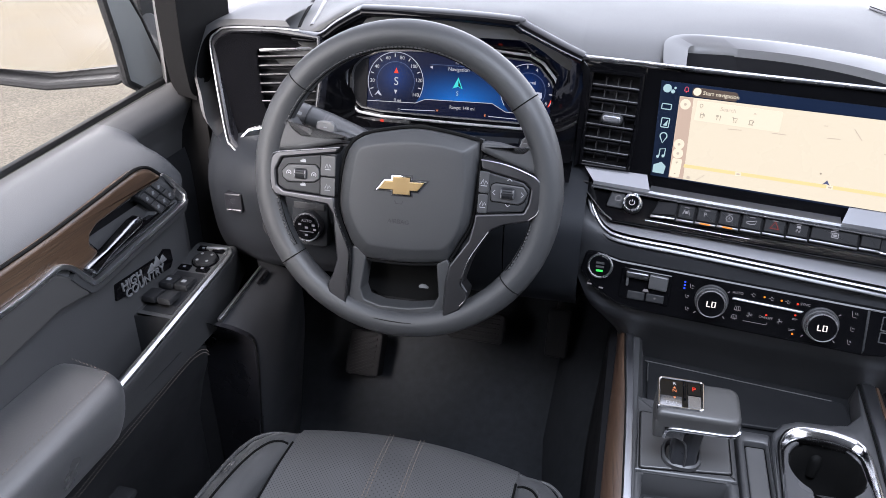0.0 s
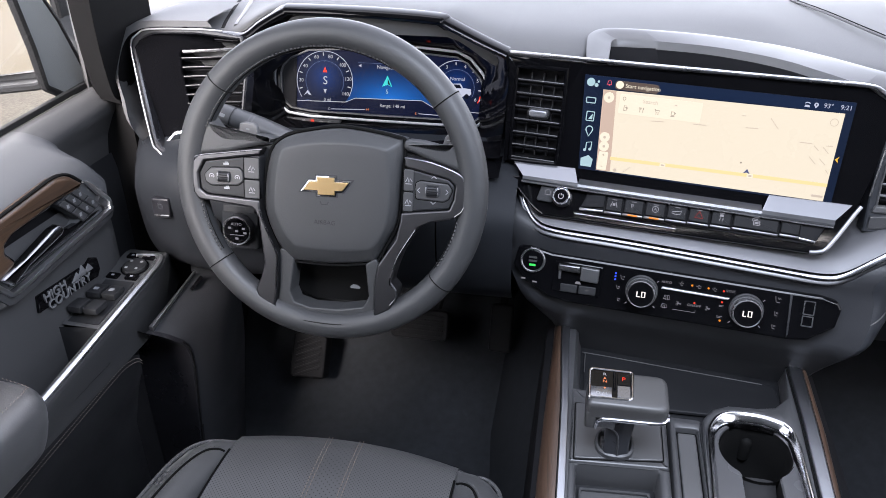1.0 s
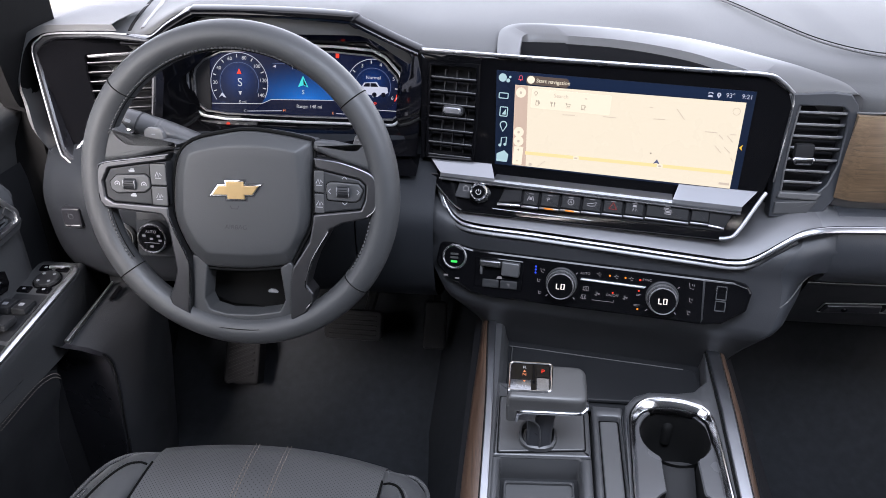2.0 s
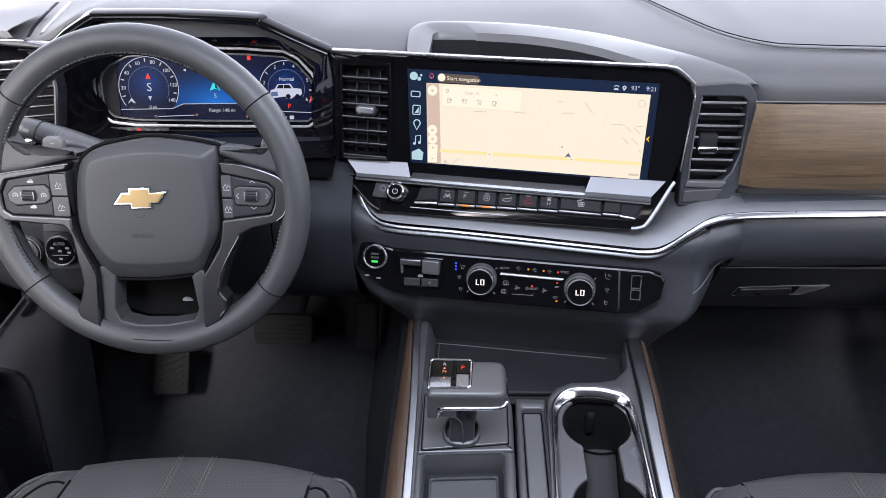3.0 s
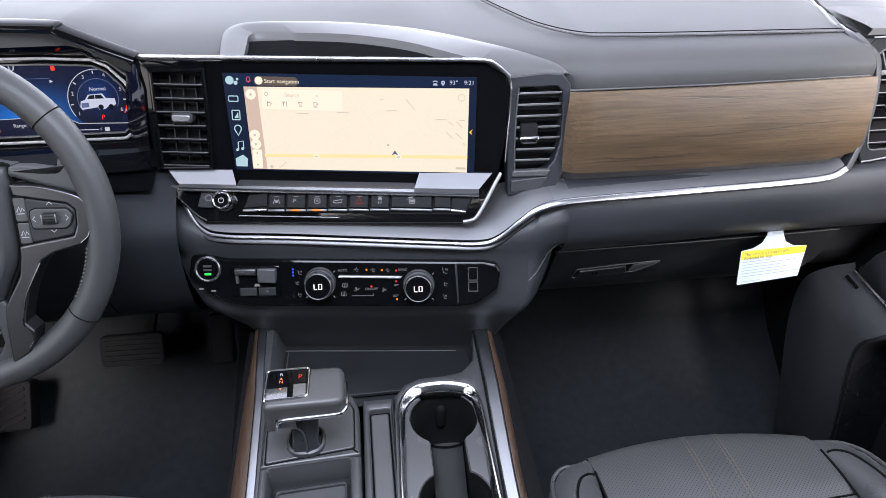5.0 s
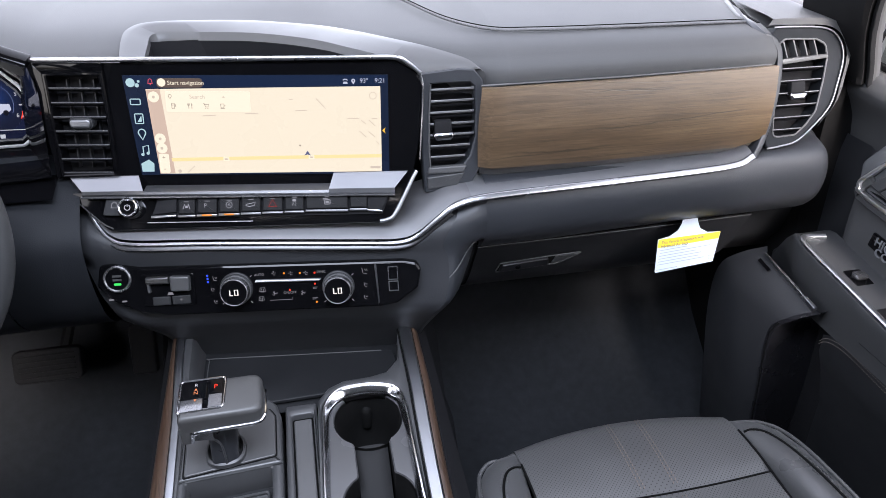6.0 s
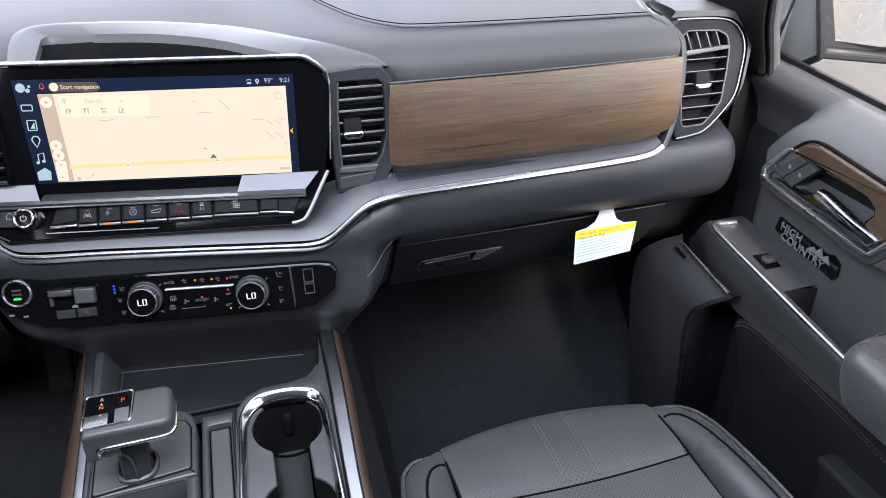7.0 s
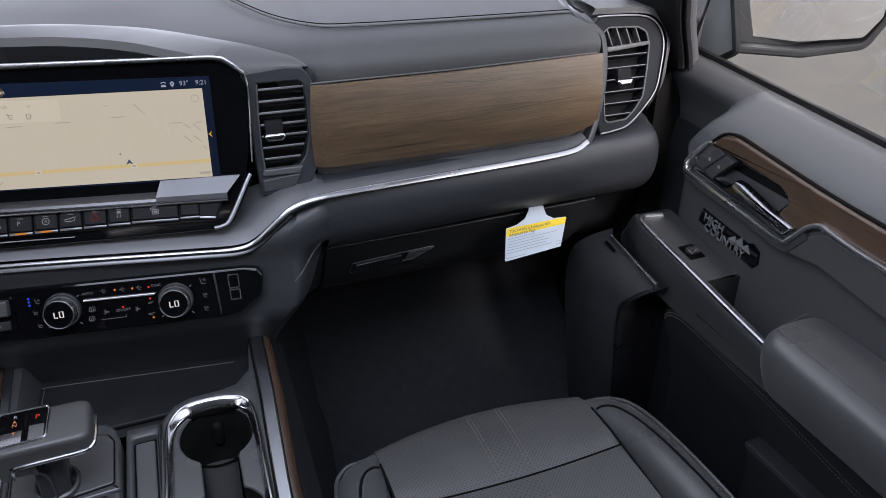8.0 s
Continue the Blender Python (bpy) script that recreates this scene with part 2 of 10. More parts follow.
LIP = material("soft_silver_paint", (0.072, 0.070, 0.072), rough=0.44, metal=0.25, rough_var=0.03)
CONSOLE = material("console_plastic", (0.040, 0.0405, 0.042), rough=0.36, rough_var=0.03, bump=0.3, bump_scale=900)
CONSOLE_GREY = material("console_grey_plastic", (0.054, 0.054, 0.055), rough=0.38, bump=0.3, bump_scale=900)
GLOSS_STEM = material("smooth_stem_plastic", (0.022, 0.023, 0.026), rough=0.30, spec=0.5)
HEAD = material("selector_leather", (0.040, 0.0395, 0.039), rough=0.45, bump=0.4, bump_scale=420, kind="cells")


# ---- building helpers ----
BASE = {}


def thing(name, base, label, category, group="", kind=""):
    """An Empty at the base of a thing, under which its parts hang."""
    ob = new(name)
    ob.empty_display_size = 0.02
    ob.location = base
    BASE[ob.name] = Vector(base)
    return tagged(ob, label, category, group, kind)


def part(name, bm, mat, parent=None, label="", smooth=38, kind=""):
    """Links a bmesh with world coordinates as ONE mesh object under a thing or a part."""
    origin = BASE[parent.name] if parent else Vector((0, 0, 0))
    me = bpy.data.meshes.new(name)
    bmesh.ops.recalc_face_normals(bm, faces=bm.faces)
    if smooth:
        lim = math.radians(smooth)
        for f in bm.faces:
            f.smooth = len(f.verts) <= 4
        for e in bm.edges:
            if len(e.link_faces) == 2 and e.calc_face_angle(0) > lim:
                e.smooth = False
    bmesh.ops.translate(bm, verts=bm.verts, vec=-origin)
    bm.to_mesh(me)
    bm.free()
    me.materials.append(mat)
    ob = new(name, me)
    if parent:
        ob.parent = parent
        BASE[ob.name] = origin
    else:
        BASE[ob.name] = Vector((0, 0, 0))
    return tagged(ob, label, "", "", kind)


def solo(name, bm, mat, label, category, group="", kind="", smooth=38):
    """A top-level thing that is one mesh."""
    return tagged(part(name, bm, mat, None, label, smooth), label, category, group, kind)


def plane_frame(o, u, up):
    """A frame with u to the right, v up in the plane and n towards the viewer."""
    u = Vector(u).normalized()
    v = Vector(up)
    v = (v - u * v.dot(u)).normalized()
    n = u.cross(v)
    m = Matrix((u, v, n)).transposed().to_4x4()
    m.translation = Vector(o)
    return m


def rounded(pts, r, n=4):
    """The outline with its corners rounded; r is one radius or one for each corner."""
    out = []
    k = len(pts)
    for i in range(k):
        p, a, b = Vector(pts[i]), Vector(pts[i - 1]), Vector(pts[(i + 1) % k])
        rad = r[i] if isinstance(r, (list, tuple)) else r
        da, db = (a - p), (b - p)
        la, lb = da.length, db.length
        if rad <= 0 or la < 1e-6 or lb < 1e-6:
            out.append(tuple(p))
            continue
        ang = da.angle(db)
        t = min(rad / max(math.tan(ang / 2), 1e-3), 0.46 * la, 0.46 * lb)
        s, e = p + da / la * t, p + db / lb * t
        for j in range(n + 1):
            q = j / n
            out.append(tuple((1 - q) ** 2 * s + 2 * q * (1 - q) * p + q ** 2 * e))
    return out


def offset(pts, d):
    """The outline moved inwards by d (counter-clockwise or clockwise outlines)."""
    k = len(pts)
    area = sum(pts[i - 1][0] * pts[i][1] - pts[i][0] * pts[i - 1][1] for i in range(k))
    sgn = 1 if area > 0 else -1
    out = []
    for i in range(k):
        p, a, b = Vector(pts[i]), Vector(pts[i - 1]), Vector(pts[(i + 1) % k])
        e1, e2 = p - a, b - p
        if e1.length < 1e-9 or e2.length < 1e-9:
            out.append(tuple(p))
            continue
        n1 = Vector((-e1.y, e1.x)).normalized() * sgn
        n2 = Vector((-e2.y, e2.x)).normalized() * sgn
        m = n1 + n2
        if m.length < 1e-6:
            m = n1
        m.normalize()
        out.append(tuple(p + m * d / max(0.4, m.dot(n1))))
    return out


def prism(pts, fr, front, back, bevel=0.0, segs=2, bm=None, dome=0.0):
    """A solid with that outline in a frame, from depth front to depth back, its front edge rounded."""
    bm = bm or bmesh.new()
    rings = []
    if bevel > 0:
        for i in range(segs + 1):
            a = math.pi / 2 * i / segs
            rings.append((offset(pts, bevel * (1 - math.sin(a))), front - bevel * (1 - math.cos(a))))
    else:
        rings.append((pts, front))
    rings.append((pts, back))
    loops = [[bm.verts.new(fr @ Vector((p[0], p[1], d))) for p in ring] for ring, d in rings]
    if dome:
        c = Vector((sum(p[0] for p in rings[0][0]) / len(pts), sum(p[1] for p in rings[0][0]) / len(pts)))
        cv = bm.verts.new(fr @ Vector((c.x, c.y, front + dome)))
        mid = [bm.verts.new(fr @ Vector((c.x + (p[0] - c.x) * 0.6, c.y + (p[1] - c.y) * 0.6, front + dome * 0.75))) for p in rings[0][0]]
        k = len(mid)
        for i in range(k):
            bm.faces.new((cv, mid[i - 1], mid[i]))
            bm.faces.new((mid[i - 1], loops[0][i - 1], loops[0][i], mid[i]))
    else:
        bm.faces.new(loops[0])
    bm.faces.new(list(reversed(loops[-1])))
    for a, b in zip(loops, loops[1:]):
        k = len(a)
        for i in range(k):
            bm.faces.new((a[i - 1], a[i], b[i], b[i - 1]))
    return bm


def ring_prism(outer, inner, fr, front, back, bm=None, bevel=0.0):
    """A frame between two outlines with the same number of points."""
    bm = bm or bmesh.new()
    k = len(outer)
    o1 = offset(outer, bevel) if bevel else outer
    i1 = offset(inner, -bevel) if bevel else inner
    mk = lambda ps, d: [bm.verts.new(fr @ Vector((p[0], p[1], d))) for p in ps]
    A, B = mk(o1, front), mk(i1, front)
    C, E = mk(outer, front - bevel), mk(inner, front - bevel)
    F, G = mk(outer, back), mk(inner, back)
    for i in range(k):
        j = i - 1
        bm.faces.new((A[j], A[i], B[i], B[j]))
        bm.faces.new((F[i], F[j], G[j], G[i]))
        if bevel:
            bm.faces.new((C[j], C[i], A[i], A[j]))
            bm.faces.new((B[j], B[i], E[i], E[j]))
        bm.faces.new((F[j], F[i], C[i], C[j]))
        bm.faces.new((E[j], E[i], G[i], G[j]))
    if not bevel:
        bmesh.ops.remove_doubles(bm, verts=bm.verts, dist=1e-6)
    return bm


def spline(pts, n=8, closed=False):
    """Catmull-Rom through the points."""
    P = [Vector(p) for p in pts]
    k = len(P)
    out = []
    for i in range(k if closed else k - 1):
        p1, p2 = P[i], P[(i + 1) % k]
        p0 = P[i - 1] if (closed or i > 0) else p1 * 2 - p2
        p3 = P[(i + 2) % k] if (closed or i + 2 < k) else p2 * 2 - p1
        for j in range(n):
            t = j / n
            out.append(0.5 * ((2 * p1) + (p2 - p0) * t + (2 * p0 - 5 * p1 + 4 * p2 - p3) * t * t + (3 * p1 - p0 - 3 * p2 + p3) * t ** 3))
    if not closed:
        out.append(P[-1])
    return out


def sweep(path, profile, up=(0, 0, 1), closed=False, bm=None, scale=None):
    """Sweeps a closed profile (a across, b along up) along a path."""
    bm = bm or bmesh.new()
    P = [Vector(p) for p in path]
    k = len(P)
    loops = []
    for i in range(k):
        a = P[i - 1] if (i > 0 or closed) else P[i]
        b = P[(i + 1) % k] if (i < k - 1 or closed) else P[i]
        t = (b - a).normalized()
        hint = Vector(up[i]) if isinstance(up, list) else Vector(up)
        s = t.cross(hint)
        if s.length < 1e-6:
            s = t.cross(Vector((1, 0, 0)))
        s.normalize()
        h = s.cross(t)
        q = scale[i] if scale else 1.0
        loops.append([bm.verts.new(P[i] + s * (x * q) + h * (y * q)) for x, y in profile])
    m = len(profile)
    for i in range(k if closed else k - 1):
        A, B = loops[i], loops[(i + 1) % k]
        for j in range(m):
            bm.faces.new((A[j - 1], A[j], B[j], B[j - 1]))
    if not closed:
        bm.faces.new(list(reversed(loops[0])))
        bm.faces.new(loops[-1])
    return bm


def circle(r, n=10, ry=None):
    return [(r * math.cos(2 * math.pi * i / n), (ry or r) * math.sin(2 * math.pi * i / n)) for i in range(n)]


def disc(r, cx=0.0, cy=0.0, n=28, ry=None):
    return [(cx + r * math.cos(2 * math.pi * i / n), cy + (ry or r) * math.sin(2 * math.pi * i / n)) for i in range(n)]


def rect(x0, y0, x1, y1, r=0.0, n=3):
    p = [(x0, y0), (x1, y0), (x1, y1), (x0, y1)]
    return rounded(p, r, n) if r else p


def loft(rings, closed_ring=False, caps=False, bm=None):
    """Skins rows of points of equal length."""
    bm = bm or bmesh.new()
    L = [[bm.verts.new(Vector(p)) for p in r] for r in rings]
    for A, B in zip(L, L[1:]):
        k = len(A)
        for j in range(0 if closed_ring else 1, k):
            bm.faces.new((A[j - 1], A[j], B[j], B[j - 1]))
    if caps:
        bm.faces.new(list(reversed(L[0])))
        bm.faces.new(L[-1])
    return bm


def thick(bm, d):
    """Gives a skin a thickness d against its normals."""
    bmesh.ops.recalc_face_normals(bm, faces=bm.faces)
    bmesh.ops.solidify(bm, geom=list(bm.faces), thickness=d)
    return bm


def box(c, size, bevel=0.0, fr=None, bm=None):
    hx, hy, hz = size[0] / 2, size[1] / 2, size[2] / 2
    f = (fr or Matrix.Identity(4)) @ Matrix.Translation(c)
    bm2 = bmesh.new()
    bmesh.ops.create_cube(bm2, size=1.0, matrix=Matrix.Diagonal((size[0], size[1], size[2], 1)))
    if bevel:
        bmesh.ops.bevel(bm2, geom=list(bm2.edges), offset=bevel, segments=2, affect="EDGES", profile=0.6)
    bmesh.ops.transform(bm2, matrix=f, verts=bm2.verts)
    if bm is None:
        return bm2
    me = bpy.data.meshes.new("tmp")
    bm2.to_mesh(me)
    bm2.free()
    bm.from_mesh(me)
    bpy.data.meshes.remove(me)
    return bm


def lerp_profiles(keys, xs):
    """keys: {x: [(y, z), ...]}. Smooth profiles at each x of xs."""
    kx = sorted(keys)
    arr = np.array([keys[k] for k in kx])
    out = []
    for x in xs:
        i = int(np.clip(np.searchsorted(kx, x) - 1, 0, len(kx) - 2))
        t = np.clip((x - kx[i]) / (kx[i + 1] - kx[i]), 0, 1)
        t = t * t * (3 - 2 * t)
        row = arr[i] * (1 - t) + arr[i + 1] * t
        out.append([(x, float(p[0]), float(p[1])) for p in row])
    return out


def skin(keys, xs, n=5):
    """A surface through profiles given at some x, smoothed along the profile too."""
    return loft([[tuple(p) for p in spline(r, n)] for r in lerp_profiles(keys, xs)])


def stitches(path, step, length, width, mat, parent, name="stitching", label="", lift=0.0006, normal=(0, 0, 1)):
    """A run of short threads along a path, as one mesh."""
    bm = bmesh.new()
    P = [Vector(p) for p in path]
    seg = [(b - a).length for a, b in zip(P, P[1:])]
    total, s = sum(seg), 0.0
    def at(d):
        for i, q in enumerate(seg):
            if d <= q or i == len(seg) - 1:
                return P[i].lerp(P[i + 1], min(1, d / max(q, 1e-9)))
            d -= q
    up = Vector(normal)
    while s + length < total:
        a, b = at(s), at(s + length)
        t = (b - a).normalized()
        w = t.cross(up).normalized() * width / 2
        h = up * lift
        v = [bm.verts.new(p) for p in (a - w, a + w, b + w, b - w)]
        m = [bm.verts.new(p) for p in ((a + b) / 2 - w * 0.8 + h * 2, (a + b) / 2 + w * 0.8 + h * 2)]
        bm.faces.new((v[0], v[1], m[1], m[0]))
        bm.faces.new((m[0], m[1], v[2], v[3]))
        s += step
    return part(name, bm, mat, parent, label, smooth=0)


def letters(name, text, size, fr, mat, parent, depth=0.0004, align="CENTER", label=""):
    """Raised lettering in the built-in font, standing in a frame."""
    cu = bpy.data.curves.new(name, "FONT")
    cu.body, cu.size, cu.extrude, cu.align_x, cu.align_y = text, size, depth, align, "CENTER"
    cu.resolution_u = 3
    tmp = bpy.data.objects.new(name, cu)
    me = bpy.data.meshes.new_from_object(tmp)
    bpy.data.objects.remove(tmp)
    bpy.data.curves.remove(cu)
    bm = bmesh.new()
    bm.from_mesh(me)
    bpy.data.meshes.remove(me)
    bmesh.ops.transform(bm, matrix=fr, verts=bm.verts)
    return part(name, bm, mat, parent, label, smooth=0)


def flat(name, pts, fr, depth, mat, parent, label=""):
    return part(name, prism(pts, fr, depth, depth - 0.0004), mat, parent, label, smooth=0)


def stroke(name, pts, width, fr, depth, mat, parent, closed=False):
    """A thin drawn line on a screen."""
    path = [fr @ Vector((a, b, depth)) for a, b in pts]
    return part(name, sweep(path, [(-width / 2, -0.0001), (width / 2, -0.0001), (width / 2, 0.0001), (-width / 2, 0.0001)], up=fr.col[2].to_3d(), closed=closed), mat, parent, smooth=0)


def at(fr, x, y, z=0.0, turn=0.0):
    """A frame shifted and turned within its own plane."""
    return fr @ Matrix.Translation((x, y, z)) @ Matrix.Rotation(radians(turn), 4, "Z")


# ---- ground and cab shell ----
def ground():
    bm = bmesh.new()
    bmesh.ops.create_grid(bm, x_segments=8, y_segments=8, size=600)
    bmesh.ops.translate(bm, verts=bm.verts, vec=(0, 0, -0.80))
    solo("ground", bm, CONCRETE, "pale concrete lot round the truck", "ground", kind="structure")


def cab_shell():
    # floor with a toe board, in one bent sheet
    prof = [(-1.25, -0.02), (0.2, -0.02), (0.95, -0.02), (1.08, 0.0), (1.2, 0.10), (1.35, 0.30), (1.42, 0.45), (1.45, 0.75)]
    bm = loft([[(x, y, z) for y, z in prof] for x in np.linspace(-0.84, 0.84, 9)])
    solo("floor", thick(bm, 0.02), CARPET, "black carpet floor with a sloping toe board", "floor", kind="structure")
    # tunnel under the console
    rings = [[(x * w, y, z * h) for x, z in ((-0.26, 0.0), (-0.2, 0.12), (-0.14, 0.16), (0.14, 0.16), (0.2, 0.12), (0.26, 0.0))]
             for y, w, h in ((-0.6, 0.8, 0.6), (0.6, 0.9, 0.8), (0.95, 1.0, 1.0), (1.2, 1.15, 2.0), (1.44, 1.3, 3.2))]
    solo("floor_tunnel", loft(rings), CARPET, "carpeted transmission tunnel", "floor", kind="structure")
    # roof
    rows = []
    for y in (-1.2, -0.9, -0.6, -0.32, -0.06, 0.44, 0.66, 0.72):
        z = float(np.interp(y, [-1.2, -0.6, 0.2, 0.66, 0.72], [1.24, 1.28, 1.29, 1.255, 1.24]))
        w = float(np.interp(y, [-1.2, -0.6, 0.2, 0.66, 0.72], [0.60, 0.64, 0.65, 0.645, 0.64]))
        rows.append([(x, y, z - 0.03 * abs(x / w) ** 3) for x in (-w, -0.88 * w, -0.75 * w, -0.37, -0.2, 0.0, 0.2, 0.37, 0.75 * w, 0.88 * w, w)])
    bm = loft(rows)
    # unseen opening made for the fill lamp, closed above by an added panel
    gone = [f for f in bm.faces if abs(f.calc_center_median().x) < 0.36 and 0.0 < f.calc_center_median().y < 0.3]
    bmesh.ops.delete(bm, geom=gone, context="FACES")
    solo("unseen_roof_panel", box((0, 0.19, 1.305), (0.78, 0.54, 0.006)), TINT, "added dark panel over the unseen roof opening", "window", kind="structure")
    solo("ceiling", thick(bm, 0.02), HEADLINER, "light grey cloth headliner", "ceiling", kind="structure")
    for s, side in ((-1, "left"), (1, "right")):
        # windscreen pillar: a tapered, rounded beam that leans in and back
        if s > 0:
            line = ((0.826, 0.913, 0.690), (0.815, 0.905, 0.714), (0.768, 0.870, 0.806), (0.722, 0.800, 0.98), (0.655, 0.715, 1.25))
            sec = [(0.004, 0.002), (-0.001, -0.002), (-0.006, 0.003), (-0.007, 0.035), (-0.010, 0.075), (-0.010, 0.12), (0.030, 0.12), (0.030, 0.012)]
            bm = loft([[p + Vector((a, b, 0)) for a, b in sec] for p in spline(line, 4)], closed_ring=True, caps=True)
            solo("windscreen_pillar", bm, PILLAR, "dark windscreen pillar trim", "pillar", kind="structure", group="windscreen pillars")
            edge = spline(((0.8465, 0.921, 0.690), (0.8355, 0.913, 0.713), (0.789, 0.878, 0.804), (0.742, 0.808, 0.98), (0.675, 0.72, 1.24)), 4)
            for off, w, mat, lab in ((-0.006, 0.0032, RUBBER, "black seal of the window frame"), (0.0, 0.0034, GREY, "grey window frame strip beside the pillar"), (0.0072, 0.0040, LEDGE, "pale edge of the window frame")):
                bm = sweep([p + Vector((off, off * 0.4, 0)) for p in edge], rounded([(-w, -0.006), (w, -0.006), (w, 0.010), (-w, 0.010)], 0.001, 2), up=(-0.35, -0.9, 0.1))
                solo("window_frame_strip", bm, mat, lab, "trim", kind="structure")
        path = [(s * 0.826, 0.968, 0.716), (s * 0.822, 0.955, 0.740), (s * 0.79, 0.905, 0.835), (s * 0.715, 0.81, 1.04), (s * 0.64, 0.715, 1.25)]
        sec = [(-0.022, -0.055), (0.012, -0.05), (0.024, -0.02), (0.025, 0.03), (0.0, 0.07), (-0.022, 0.07)]
        if s < 0:
            solo("windscreen_pillar", sweep(spline(path, 5), sec, up=(0, 1, 0.1)), PILLAR, "dark windscreen pillar trim", "pillar", kind="structure", group="windscreen pillars")
            # window frame strip along the pillar
            path = [(-0.868, 0.95, 0.700), (-0.822, 0.892, 0.83), (-0.745, 0.795, 1.04), (-0.67, 0.70, 1.235)]
            bm = sweep(spline(path, 4), [(-0.003, -0.010), (0.003, -0.010), (0.003, 0.010), (-0.003, 0.010)], up=(0, 1, 0.1))
            solo("window_frame_strip", bm, GREY, "grey window frame strip beside the pillar", "trim", kind="structure")
        # centre pillar, rear side wall and header
        bm = loft([[(s * 0.80, -0.16, 0.3), (s * 0.80, -0.32, 0.3), (s * 0.86, -0.32, 0.3), (s * 0.86, -0.16, 0.3)],
                   [(s * 0.80, -0.16, 0.69), (s * 0.80, -0.32, 0.69), (s * 0.86, -0.32, 0.69), (s * 0.86, -0.16, 0.69)],
                   [(s * 0.64, -0.18, 1.25), (s * 0.64, -0.30, 1.25), (s * 0.70, -0.30, 1.25), (s * 0.70, -0.18, 1.25)]], closed_ring=True, caps=True)
        solo("centre_pillar", bm, PLASTIC, "charcoal centre pillar", "pillar", kind="structure")
        solo("wall_" + side, box((s * 0.845, -0.72, 0.33), (0.05, 1.08, 0.74), 0.01), PLASTIC, "charcoal rear door lining", "wall", kind="structure")
        rear = [[(s * 0.855, -0.32, 0.70), (s * 0.855, -1.2, 0.70)], [(s * 0.69, -0.32, 1.24), (s * 0.64, -1.2, 1.22)]]
        solo("rear_side_window", thick(loft(rear), 0.004), TINT, "dark tinted rear side window", "window", kind="structure", group="rear side windows")
        pane = [[(s * 0.875, 0.95, 0.66), (s * 0.875, -0.18, 0.62)], [(s * 0.80, 0.845, 0.90), (s * 0.80, -0.18, 0.90)], [(s * 0.685, 0.69, 1.235), (s * 0.685, -0.18, 1.25)]]
        o = [(0.965, 0.700), (0.905, 0.702), (0.873, 0.722), (0.868, 0.775), (0.852, 0.86), (0.89, 0.86), (0.925, 0.80)] if s < 0 else [(0.965, 0.700), (0.905, 0.702), (0.872, 0.722), (0.886, 0.76), (0.902, 0.80), (0.895, 0.86), (0.925, 0.86)]
        sail = plane_frame((s * 0.882, 0, 0), (0, -s, 0), (0, 0, 1))
        solo("sail_panel", prism(rounded([(-s * y, z) for y, z in o], 0.006, 2), sail, 0.004, -0.006, 0.002), SAIL, "grey corner panel between pillar and mirror", "trim", kind="structure")
        seal = [sail @ Vector((p[0], p[1], -0.001)) for p in rounded([(-s * y, z) for y, z in o], 0.006, 2)]
        solo("corner_seal", sweep(seal, circle(0.0062, 8), up=(s, 0, 0), closed=True), RUBBER, "black rubber seal round the corner panel", "trim", kind="structure")
        g = solo("window_" + ("1" if s < 0 else "2"), loft(pane), SIDE_GLASS, "clear front side window, wound up", "window", kind="structure")
        g.visible_shadow = False
        solo("hinge_wall", box((s * 0.862, 1.00, 0.31), (0.05, 0.10, 0.70)), PILLAR, "dark hinge side of the door opening", "wall", kind="structure")
        solo("side_sill", box((s * 0.880, 0.62, 0.305), (0.010, 1.75, 0.68)), PILLAR, "dark inner skin of the door opening", "wall", kind="structure")
        # roof rail and outer body
        bm = sweep([(s * 0.655, 0.72, 1.245), (s * 0.675, 0.3, 1.27), (s * 0.675, -0.4, 1.27), (s * 0.64, -1.2, 1.23)], circle(0.028, 8))
        solo("roof_rail", bm, HEADLINER, "cloth covered roof side rail", "trim", kind="structure")
        body = [[(s * 0.885, y, z0) for y, z0 in ((2.75, 0.60), (1.15, 0.655), (0.9, 0.655), (-1.2, 0.655), (-3.1, 0.655))],
                [(s * 0.955, y, 0.60) for y in (2.75, 1.15, 0.9, -1.2, -3.1)],
                [(s * 0.985, y, 0.42) for y in (2.75, 1.15, 0.9, -1.2, -3.1)],
                [(s * 0.965, y, 0.12) for y in (2.75, 1.15, 0.9, -1.2, -3.1)],
                [(s * 0.97, y, -0.22) for y in (2.75, 1.15, 0.9, -1.2, -3.1)]]
        solo("body_side", thick(loft(body), 0.015), PAINT, "painted steel side of the truck", "vehicle body", kind="structure", group="body sides")
    solo("wall_rear", box((0, -1.22, 0.42), (1.7, 0.05, 0.92), 0.01), PLASTIC, "charcoal rear cab wall", "wall", kind="structure")
    solo("rear_window", box((0, -1.23, 1.07), (1.80, 0.006, 0.42)), TINT, "dark tinted rear window", "window", kind="structure")
    bm = sweep([(-0.66, 0.70, 1.235), (0, 0.76, 1.245), (0.66, 0.70, 1.235)], [(-0.03, -0.02), (0.03, -0.02), (0.03, 0.02), (-0.03, 0.02)])
    solo("windscreen_header", bm, HEADLINER, "cloth covered windscreen header", "trim", kind="structure")
    glass = []
    for q in np.linspace(0, 1, 5):
        w, y, z = 0.80 + (0.64 - 0.80) * q, 1.48 + (0.76 - 1.48) * q, 0.76 + (1.235 - 0.76) * q
        glass.append([(x * w, y - 0.14 * x * x * (1 - 0.6 * q), z) for x in np.linspace(-1, 1, 9)])
